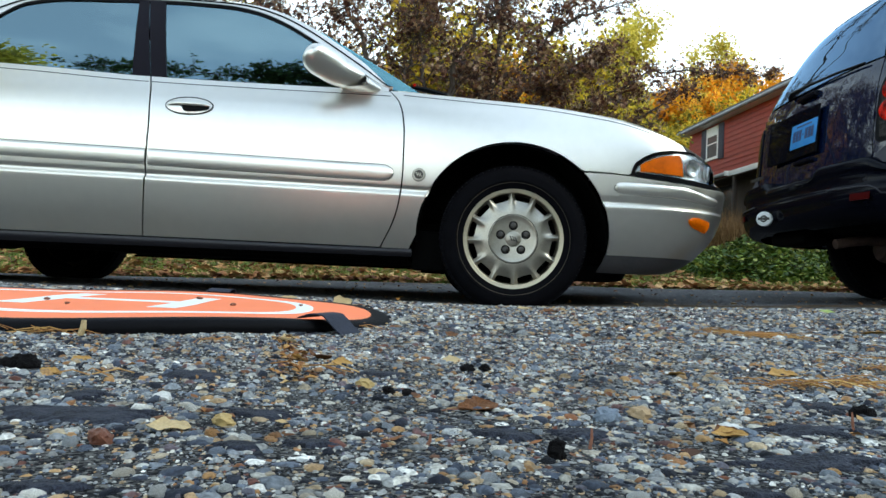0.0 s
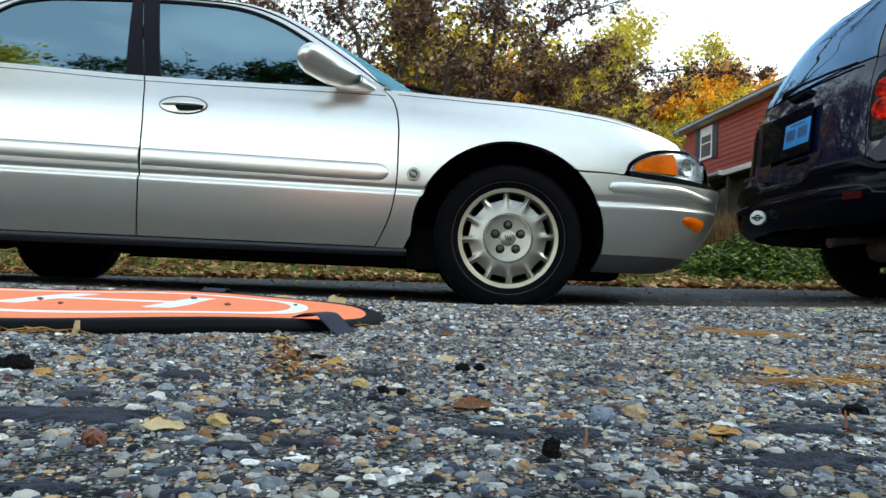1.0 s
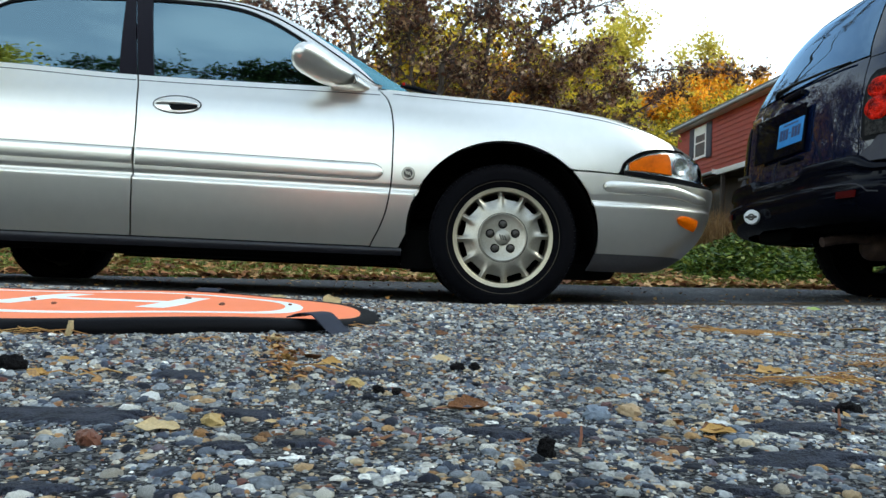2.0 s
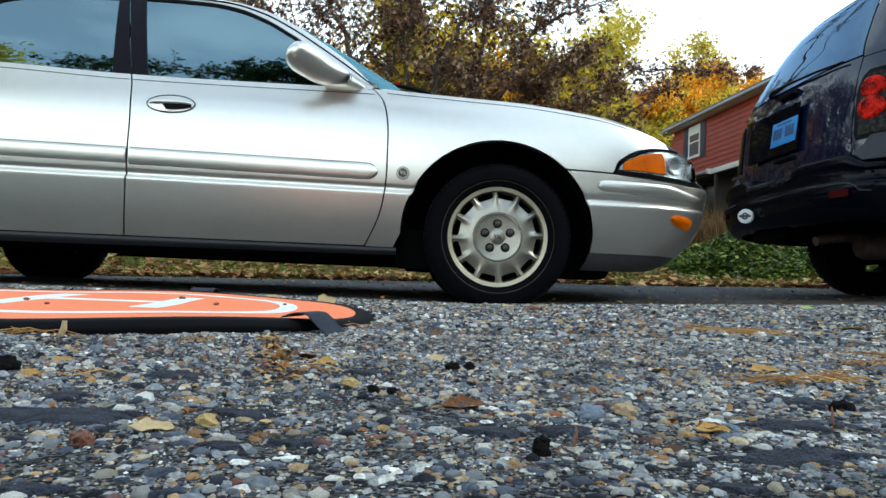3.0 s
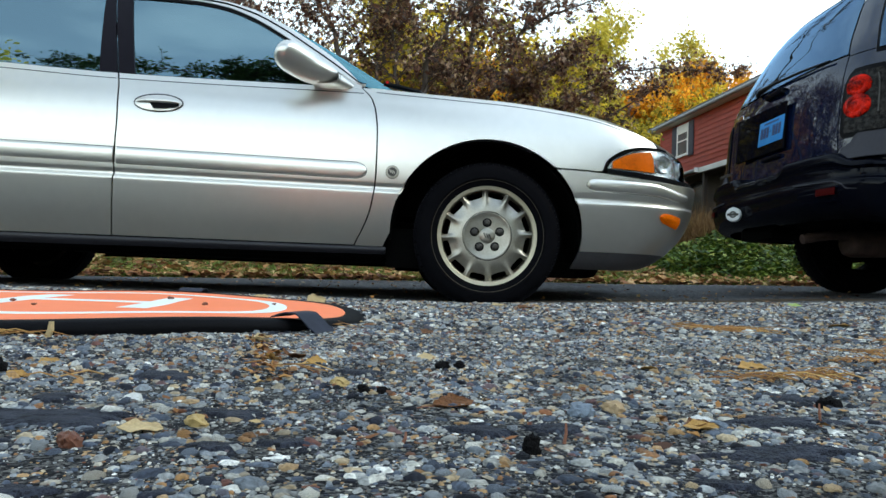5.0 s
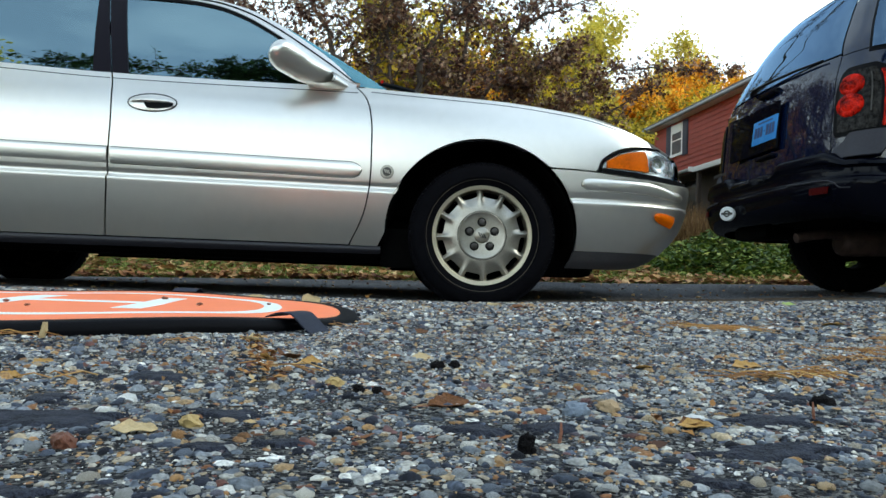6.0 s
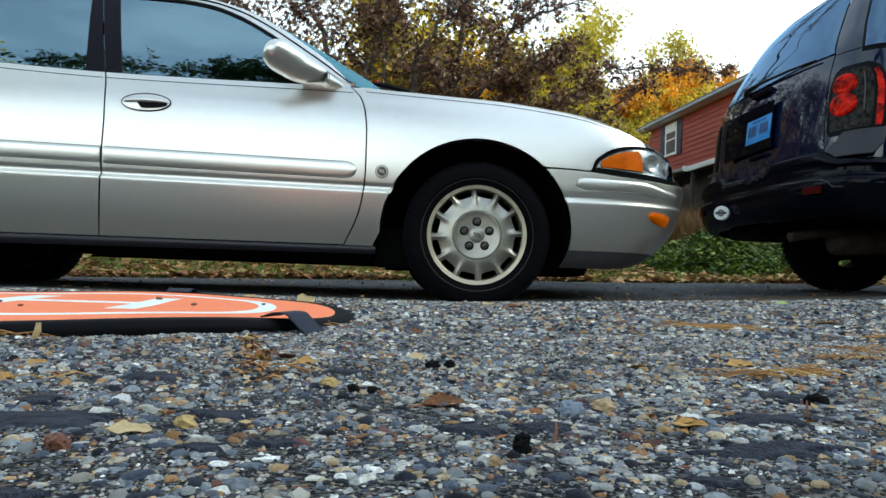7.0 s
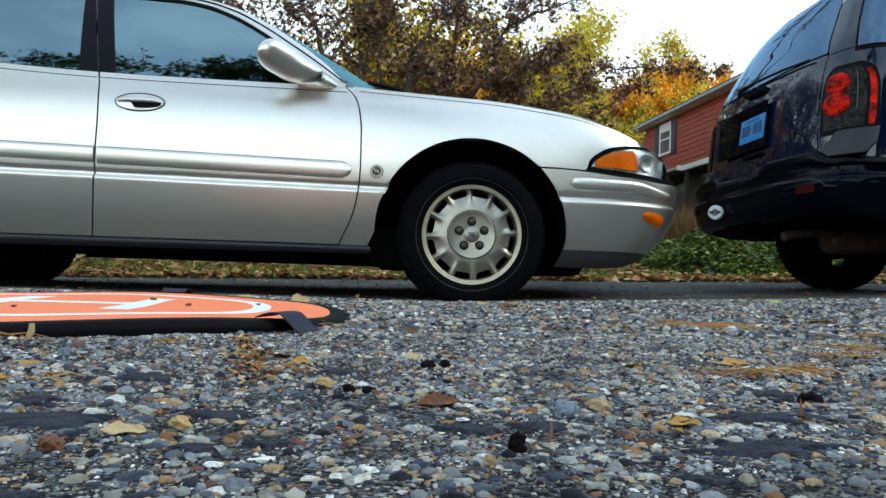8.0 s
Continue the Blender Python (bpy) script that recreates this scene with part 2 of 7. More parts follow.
def sheet(f, nu, nv, thick=0.0, flip=False, keep=None):
    """A bmesh over u, v in 0..1 from f(u, v) -> (x, y, z); thick > 0 gives it depth against its normal."""
    bm = bmesh.new()
    g = [[bm.verts.new(f(i / nu, j / nv)) for j in range(nv + 1)] for i in range(nu + 1)]
    for i in range(nu):
        for j in range(nv):
            if keep and not keep((i + 0.5) / nu, (j + 0.5) / nv):
                continue
            q = [g[i][j], g[i + 1][j], g[i + 1][j + 1], g[i][j + 1]]
            try:
                bm.faces.new(q[::-1] if flip else q)
            except ValueError:
                pass
    bmesh.ops.remove_doubles(bm, verts=bm.verts, dist=1e-5)
    bm.verts.ensure_lookup_table()
    loose = [v for v in bm.verts if not v.link_faces]
    bmesh.ops.delete(bm, geom=loose, context='VERTS')
    if thick:
        deepen(bm, thick)
    return bm


def deepen(bm, thick):
    bm.normal_update()
    rim = [e for e in bm.edges if len(e.link_faces) == 1]
    front = list(bm.faces)
    back = {v: bm.verts.new(v.co - v.normal * thick) for v in list(bm.verts)}
    for e in rim:
        f = e.link_faces[0]
        a, b = e.verts
        loop = next(lp for lp in f.loops if lp.edge == e)
        a, b = loop.vert, loop.link_loop_next.vert
        bm.faces.new((b, a, back[a], back[b]))
    for f in front:
        bm.faces.new([back[v] for v in reversed(f.verts)])


def box(bm, lo, hi, bevel=0.0, m=None):
    r = bmesh.ops.create_cube(bm, size=1.0)
    vs = r["verts"]
    s = [hi[i] - lo[i] for i in range(3)]
    c = [(hi[i] + lo[i]) / 2 for i in range(3)]
    for v in vs:
        v.co = Vector((v.co.x * s[0] + c[0], v.co.y * s[1] + c[1], v.co.z * s[2] + c[2]))
    if bevel:
        es = {e for v in vs for e in v.link_edges}
        r2 = bmesh.ops.bevel(bm, geom=list(es), offset=bevel, segments=2, affect='EDGES', profile=0.6)
        vs = list({v for f in r2["faces"] for v in f.verts} | {v for v in vs if v.is_valid})
    if m is not None:
        bmesh.ops.transform(bm, matrix=m, verts=[v for v in vs if v.is_valid])
    return bm


def boxed(lo, hi, bevel=0.0):
    return box(bmesh.new(), lo, hi, bevel)


def lathe(profile, n=64, axis="y", arc=360.0, close=False):
    """Turns (radius, along) round an axis."""
    bm = bmesh.new()
    rings = []
    for k in range(n):
        a = radians(arc) * k / n
        ring = []
        for r, h in profile:
            c, s = r * math.cos(a), r * math.sin(a)
            ring.append(bm.verts.new((c, h, s) if axis == "y" else (c, s, h)))
        rings.append(ring)
    m = len(profile)
    for k in range(n):
        a, b = rings[k], rings[(k + 1) % n]
        for j in range(m if close else m - 1):
            bm.faces.new((a[j], a[(j + 1) % m], b[(j + 1) % m], b[j]))
    bmesh.ops.remove_doubles(bm, verts=bm.verts, dist=1e-6)
    bmesh.ops.recalc_face_normals(bm, faces=bm.faces)
    return bm


def tube(path, radius, n=8, bm=None, flat=1.0):
    """A round bar along a path of points; radius may be one number or one a point."""
    bm = bm or bmesh.new()
    pts = [Vector(p) for p in path]
    last = None
    for i, p in enumerate(pts):
        d = (pts[min(i + 1, len(pts) - 1)] - pts[max(i - 1, 0)]).normalized()
        side = d.cross(Vector((0, 0, 1)))
        if side.length < 0.01:
            side = d.cross(Vector((1, 0, 0)))
        side.normalize()
        up = side.cross(d)
        r = radius[i] if isinstance(radius, (list, tuple)) else radius
        ring = [bm.verts.new(p + side * r * math.cos(2 * math.pi * k / n) + up * r * flat * math.sin(2 * math.pi * k / n)) for k in range(n)]
        if last:
            for k in range(n):
                bm.faces.new((last[k], last[(k + 1) % n], ring[(k + 1) % n], ring[k]))
        else:
            bm.faces.new(ring[::-1])
        last = ring
    bm.faces.new(last)
    return bm


def raw_mesh(verts, faces_n, size, mats, smooth_all=False):
    """A mesh from arrays: verts (n, 3), faces (m, size)."""
    me = bpy.data.meshes.new("mesh")
    me.vertices.add(len(verts))
    me.vertices.foreach_set("co", np.asarray(verts, dtype=np.float32).ravel())
    m = len(faces_n)
    me.loops.add(m * size)
    me.loops.foreach_set("vertex_index", np.asarray(faces_n, dtype=np.int32).ravel())
    me.polygons.add(m)
    me.polygons.foreach_set("loop_start", np.arange(m, dtype=np.int32) * size)
    me.polygons.foreach_set("loop_total", np.full(m, size, dtype=np.int32))
    if smooth_all:
        me.polygons.foreach_set("use_smooth", np.ones(m, dtype=bool))
    me.update(calc_edges=True)
    for k in mats:
        me.materials.append(k)
    return me


def leaf_mesh(rng, centres, size, mats, lie=0.0, fold=0.35, aspect=0.62, lobed=False):
    """Many small folded leaves at centres (n, 3): six points and four faces each; lie 0..1 turns them to the ground."""
    n = len(centres)
    nrm = rng.normal(size=(n, 3))
    nrm[:, 2] = np.abs(nrm[:, 2]) + lie * 4
    nrm /= np.linalg.norm(nrm, axis=1)[:, None]
    a = rng.normal(size=(n, 3))
    a -= nrm * (a * nrm).sum(1)[:, None]
    a /= np.linalg.norm(a, axis=1)[:, None]
    b = np.cross(nrm, a)
    s = (size * rng.uniform(0.6, 1.35, n))[:, None]
    w = aspect * rng.uniform(0.7, 1.2, n)[:, None]
    curl = fold * rng.uniform(-0.4, 1.0, n)[:, None]
    pts = [-0.5 * a * s, (-0.12 * a + 0.5 * w * b) * s + nrm * s * curl * 0.5, (0.28 * a + 0.34 * w * b) * s + nrm * s * curl * 0.25,
           0.55 * a * s + nrm * s * curl * 0.35, (0.28 * a - 0.34 * w * b) * s + nrm * s * curl * 0.25, (-0.12 * a - 0.5 * w * b) * s + nrm * s * curl * 0.5]
    if lobed:
        pts[1] = (0.02 * a + 0.68 * w * b) * s + nrm * s * curl * 0.5
        pts[5] = (0.02 * a - 0.68 * w * b) * s + nrm * s * curl * 0.5
        pts[2] = (0.16 * a + 0.20 * w * b) * s
        pts[4] = (0.16 * a - 0.20 * w * b) * s
        pts[3] = 0.62 * a * s + nrm * s * curl * 0.35
    v = np.stack([centres + p for p in pts], axis=1).reshape(-1, 3)
    base = (np.arange(n) * 6)[:, None]
    f = np.concatenate([base + np.array([[0, 1, 2, 3]]), base + np.array([[0, 3, 4, 5]])])
    return raw_mesh(v, f, 4, mats)

# ---- the ground: worn driveway, dip where the cars stand, leafy bank and hill beyond ----
def ground_z(x, y):
    z = -0.008 * smooth(2.6, 3.1, y)
    z += (0.072 + 0.0235 * max(-14.0, min(14.0, x))) * smooth(3.55 + 1.05 * smooth(0.9, 1.9, x), 7.0 + 0.5 * smooth(0.9, 1.9, x), y)
    z += 0.0378 * max(0.0, min(3.1, x) - 0.22) * smooth(1.0, 2.8, y) * (1 - smooth(5.4, 7.5, y))
    if y > 7.5:
        z += 0.125 * (y - 7.5) * smooth(7.3, 9.5, y)
    if y > 34:
        z += 0.16 * (y - 34)
    near = (1 - smooth(2.9, 3.15, y)) * smooth(0.05, 0.3, abs(y) + abs(x))
    if near > 0 and y > -1 and abs(x) < 4:
        z += near * (0.0050 * noise.noise((x * 5, y * 5, 0)) + 0.0036 * noise.noise((x * 15, y * 19, 3)))
    return z


def ground_bands():
    ys, y = [-60, -30, -15, -8, -4, -2, -1], -0.5
    while y < 12:
        ys.append(y)
        y += 0.02 if 0.15 < y < 1.5 or 2.95 < y < 3.25 else 0.04 if y < 3.25 else 0.15
    ys += [13, 14.5, 16, 18, 21, 25, 30, 36, 45, 60, 80, 120, 200, 400, 900, 2000]
    xs = [-1500, -500, -200, -90, -45, -25, -16, -12] + [-9 + i * 0.3 for i in range(22)] + [-2.4 + i * 0.03 for i in range(161)] + [2.7 + i * 0.3 for i in range(22)] + [12, 16, 25, 45, 90, 200, 500, 1500]
    return xs, ys


def asphalt(name, base, light, voro_scale):
    m = bpy.data.materials.new(name)
    m.use_nodes = True
    n, l = m.node_tree.nodes, m.node_tree.links
    b = n["Principled BSDF"]
    b.inputs["Roughness"].default_value = 0.85
    b.inputs["Specular IOR Level"].default_value = 0.06
    co = n.new("ShaderNodeTexCoord")
    vo = n.new("ShaderNodeTexVoronoi")
    vo.inputs["Scale"].default_value = voro_scale
    l.new(co.outputs["Object"], vo.inputs["Vector"])
    sep = n.new("ShaderNodeSeparateColor")
    l.new(vo.outputs["Color"], sep.inputs["Color"])
    ramp = n.new("ShaderNodeValToRGB")
    e = ramp.color_ramp.elements
    e[0].position, e[0].color = 0.0, (*[c * 0.3 for c in base], 1)
    e[1].position, e[1].color = 1.0, (*light, 1)
    k = e.new(0.45)
    k.color = (*base, 1)
    l.new(sep.outputs["Red"], ramp.inputs["Fac"])
    big = n.new("ShaderNodeTexNoise")
    big.inputs["Scale"].default_value, big.inputs["Detail"].default_value = 1.3, 6.0
    l.new(co.outputs["Object"], big.inputs["Vector"])
    rng = n.new("ShaderNodeMapRange")
    rng.inputs["From Min"].default_value, rng.inputs["From Max"].default_value = 0.3, 0.7
    rng.inputs["To Min"].default_value, rng.inputs["To Max"].default_value = 0.7, 1.25
    l.new(big.outputs["Fac"], rng.inputs["Value"])
    hsv = n.new("ShaderNodeHueSaturation")
    l.new(rng.outputs["Result"], hsv.inputs["Value"])
    l.new(ramp.outputs["Color"], hsv.inputs["Color"])
    l.new(hsv.outputs["Color"], b.inputs["Base Color"])
    bp = n.new("ShaderNodeBump")
    bp.inputs["Strength"].default_value, bp.inputs["Distance"].default_value = 0.6, 0.004
    l.new(vo.outputs["Distance"], bp.inputs["Height"])
    bp.invert = True
    l.new(bp.outputs["Normal"], b.inputs["Normal"])
    return m


ASPHALT = asphalt("worn_asphalt", (0.026, 0.027, 0.031), (0.20, 0.195, 0.185), 480.0)
OPEN_ASPHALT = asphalt("worn_open_asphalt", (0.042, 0.043, 0.047), (0.25, 0.25, 0.245), 190.0)
ROAD = asphalt("smooth_asphalt", (0.030, 0.031, 0.035), (0.21, 0.21, 0.215), 110.0)
BANK = material("leafy_soil", (0.075, 0.05, 0.024), 0.9, 0.0, 0.5, 2.2, bump=0.8, bump_scale=6, second=(0.10, 0.09, 0.03))


def build_ground():
    xs, ys = ground_bands()
    bm = bmesh.new()
    g = [[bm.verts.new((x, y, ground_z(x, y))) for y in ys] for x in xs]
    for i in range(len(xs) - 1):
        for j in range(len(ys) - 1):
            f = bm.faces.new((g[i][j], g[i + 1][j], g[i + 1][j + 1], g[i][j + 1]))
            y = (ys[j] + ys[j + 1]) / 2
            x = (xs[i] + xs[i + 1]) / 2
            f.material_index = (0 if y > 0.2 and abs(x) < 0.72 * y + 0.07 else 3) if y < 3.08 else 1 if y < 7.55 else 2
    return solid("ground", bm, [ASPHALT, ROAD, BANK, OPEN_ASPHALT], Matrix(), "worn grey asphalt driveway running up to a leafy bank and hill", "ground", kind="structure", angle=60)


ground = build_ground()

# ---- the silver sedan: x ahead from the front axle, y to its left, z from the tyre's foot ----
CAR_W = 0.935
SECTION = [(0.18, -0.130), (0.27, -0.088), (0.40, -0.036), (0.50, -0.009), (0.532, -0.003), (0.538, -0.005), (0.546, -0.016), (0.556, -0.017),
           (0.575, -0.008), (0.62, -0.003), (0.69, 0.0), (0.76, -0.004), (0.84, -0.014), (0.92, -0.034), (0.962, -0.052), (0.972, -0.056), (1.05, -0.082)]
NOSE_X = [(0.16, 0.86), (0.255, 0.93), (0.30, 0.97), (0.366, 1.03), (0.43, 1.065), (0.51, 1.088), (0.57, 1.096), (0.605, 1.100), (0.628, 1.088), (0.644, 1.058), (0.66, 1.040), (0.715, 1.033), (0.755, 1.012), (0.79, 0.975), (0.85, 0.92), (0.9, 0.86), (1.0, 0.8)]
TAIL_X = [(0.16, -3.86), (0.35, -3.98), (0.5, -4.02), (0.7, -3.99), (0.9, -3.93), (1.05, -3.86)]
TOP_Z = [(-3.9, 0.93), (-3.6, 0.985), (-3.2, 1.02), (-2.6, 1.052), (-2.3, 1.042), (-1.75, 1.013), (-1.35, 1.004), (-0.6, 0.996), (-0.41, 0.986), (-0.178, 0.973), (0.082, 0.958), (0.343, 0.926), (0.473, 0.903), (0.604, 0.867), (0.735, 0.818), (0.827, 0.782), (0.90, 0.752)]
ARCH = (-0.005, 0.335, 0.44)
REAR_ARCH = (-2.86, 0.335, 0.42)


# heights at which the body side is ruled, close together at its ledge and shoulder line
LEVELS = sorted([0.19 + 0.02 * k for k in range(17)] + [0.524 + 0.004 * k for k in range(15)] + [0.60 + 0.02 * k for k in range(17)] + [0.948 + 0.006 * k for k in range(7)] + [1.0, 1.02, 1.04, 1.06, 1.08, 1.1])


def feature_tilt(s):
    """The ledge and the shoulder line fall slightly towards the nose."""
    return 0.014 * (min(0.6, max(-3.0, s)) + 1.9)


def side_pt(s, z, sd, off=0.0):
    """A point of the body side. s is x behind 0.3 m; from there on it turns round the nose in steps of 0.3 + 0..1."""
    sec = spline(SECTION, z + feature_tilt(s))
    w = CAR_W + sec + off
    if s <= 0.3 and s >= -3.1:
        bow = 0.012 * ((s + 1.4) / 1.7) ** 2
        return Vector((s, sd * (w - bow), z))
    if s > 0.3:
        a, lim = (s - 0.3) * math.pi / 2, spline(NOSE_X, z) + off
        k = 0.5
        return Vector((0.3 + (lim - 0.3) * math.sin(a) ** k if a > 0 else 0.3, sd * (w - 0.012) * max(0.0, math.cos(a)) ** k, z))
    a, lim = (-3.1 - s) * math.pi / 2, spline(TAIL_X, z) - off
    return Vector((-3.1 + (lim + 3.1) * max(0, math.sin(a)) ** 0.6, sd * (w - 0.012) * max(0.0, math.cos(a)) ** 0.5, z))


def s_at(x):
    """The s of a point x ahead of the axle, at mid height."""
    if x <= 0.3:
        return x
    return 0.3 + math.asin(min(1.0, ((x - 0.3) / 0.755)) ** 2) * 2 / math.pi


def s_of(x, z):
    """The s at which the body side reaches x at the height z."""
    if x <= 0.3:
        return x
    return 0.3 + math.asin(min(1.0, (x - 0.3) / (spline(NOSE_X, z) - 0.3)) ** 2) * 2 / math.pi


def arch_z(x, arch):
    cx, cz, r = arch
    d = abs(x - cx)
    return 0.0 if d >= r else cz + math.sqrt(r * r - d * d)


def panel(sl, sr, zb, zt, sd, nu, nv, off=0.0, thick=0.016, us=None, col=None):
    """A patch of the body side between the curves sl(z) and sr(z), from zb(s) to zt(s)."""
    us = us or [i / nu for i in range(nu + 1)]
    nu = len(us) - 1

    nv = len(LEVELS) - 1

    def f(u, v):
        i = round(u * nu)
        u = us[i]
        j = round(v * nv)
        at = (lambda z: col(i, z)) if col else (lambda z: lerp(sl(z), sr(z), u))
        s0 = at(0.5)
        lo, hi = zb(s0), zt(s0)
        for _ in range(3):
            lo, hi = zb(at(lo)), zt(at(hi))
        z = LEVELS[j] - feature_tilt(s0)
        z = min(max(z, lo + 0.00015 * j), hi - 0.00015 * (nv - j))
        if j == 0:
            z = lo
        elif j == nv:
            z = hi
        return side_pt(at(z), z, sd, off)
    return sheet(f, nu, nv, thick, flip=(sd > 0))


def front_gap(z):
    return spline([(0.2, -0.64), (0.30, -0.592), (0.36, -0.562), (0.43, -0.537), (0.51, -0.522), (0.62, -0.514), (0.78, -0.516), (0.88, -0.528), (0.94, -0.548), (0.975, -0.575), (1.02, -0.63)], z)


def mid_gap(z):
    return spline([(0.27, -1.699), (0.40, -1.684), (0.53, -1.674), (0.75, -1.671), (0.92, -1.684), (1.02, -1.704)], z)


def rear_gap(z):
    return spline([(0.2, -2.42), (0.45, -2.40), (0.72, -2.52), (0.9, -2.62), (1.05, -2.66)], z)


def top_z(s):
    return spline(TOP_Z, s)


def car_doors(car, sd):
    gap = 0.0035
    front = part("front_door", panel(lambda z: mid_gap(z) + gap, lambda z: front_gap(z) - gap, lambda s: 0.275, top_z, sd, 40, 60), SILVER, car)
    rear = part("rear_door", panel(lambda z: rear_gap(z) + gap, lambda z: mid_gap(z) - gap, lambda s: max(0.275, arch_z(s, REAR_ARCH)), top_z, sd, 40, 60), SILVER, car)

    def moulding(x0, x1, tip, door):
        zc = lambda x: 0.627 - 0.020 * (x + 1.67)
        def f(u, v):
            x = lerp(x0, x1, 1 - (1 - u) ** 2.2 if tip else u)
            h = 0.036
            if tip:
                e = max(0.0, (x - (x1 - 0.055)) / 0.055)
                h *= math.sqrt(max(0.0, 1 - e * e))
            a = lerp(-1, 1, v)
            bulge = 0.0095 * math.sqrt(max(0.0, 1 - a * a)) + 0.002
            return side_pt(x, zc(x) + a * h, sd, bulge if 0 < v < 1 else 0.001)
        strip = part("rub_strip", sheet(f, 60, 14, 0, flip=(sd > 0)), SILVER, door, "body-coloured raised rub strip")
        edge = [f(u / 50, 1.0) for u in range(51)]
        if tip:
            edge += [f(1.0, 0.5)] + [f(u / 50, 0.0) for u in range(50, -1, -1)]
        part("strip_gasket", tube(edge, 0.0016, 5), BLACK_TRIM, strip)
    moulding(mid_gap(0.6) + 0.012, -0.556, True, front)
    moulding(rear_gap(0.6) + 0.02, mid_gap(0.6) - 0.004, False, rear)

    def handle(xc, zc, door):
        rim = bmesh.new()
        pts = [side_pt(xc + 0.107 * math.cos(t), zc + 0.041 * math.sin(t), sd, 0.002) for t in [2 * math.pi * k / 40 for k in range(41)]]
        tube(pts, 0.0032, 6, rim)
        h = part("handle_bezel", rim, STEEL, door, "thin grey seam round the handle")
        def plate_f(u, v):
            r, t = u, 2 * math.pi * v
            return side_pt(xc + 0.104 * r * math.cos(t), zc + 0.038 * r * math.sin(t), sd, 0.004 + 0.006 * (1 - r * r))
        part("handle_plate", sheet(plate_f, 8, 36, 0, flip=(sd < 0)), SILVER, door)
        def recess(u, v):
            x = lerp(-0.038, 0.094, u)
            b = -0.028 * math.sqrt(max(0.0, 1 - (x / 0.105) ** 2)) * smooth(-0.040, -0.015, x)
            return side_pt(xc + x, zc + lerp(b, 0.0, v) - 0.001, sd, 0.0115)
        part("handle_recess", sheet(recess, 20, 4, 0, flip=(sd > 0)), BLACK_TRIM, door, "dark finger recess")
        def grip(u, v):
            x = lerp(-0.095, 0.097, u)
            top = 0.027 * math.sqrt(max(0.0, 1 - (x / 0.0985) ** 2))
            z = lerp(-0.002, top, v)
            return side_pt(xc + x, zc + z, sd, 0.008 + 0.015 * math.sin(math.pi * min(1, v * 0.9 + 0.1)) ** 0.6 * (1 - (x / 0.1) ** 4))
        part("handle_grip", sheet(grip, 24, 8, 0.004, flip=(sd > 0)), SILVER, door)
    handle(-1.497, 0.872, front)
    handle(-2.505, 0.895, rear)
    # fine pressed line just under the windows
    for x0, x1, door in ((rear_gap(1.0) + 0.02, mid_gap(1.0) - 0.006, rear), (mid_gap(1.0) + 0.006, front_gap(0.98) - 0.008, front)):
        line = [side_pt(x, top_z(x) - 0.026, sd, 0.0002) for x in [lerp(x0, x1, k / 40) for k in range(41)]]
        part("belt_line", tube(line, 0.0019, 5), STEEL, door)
    return front, rear


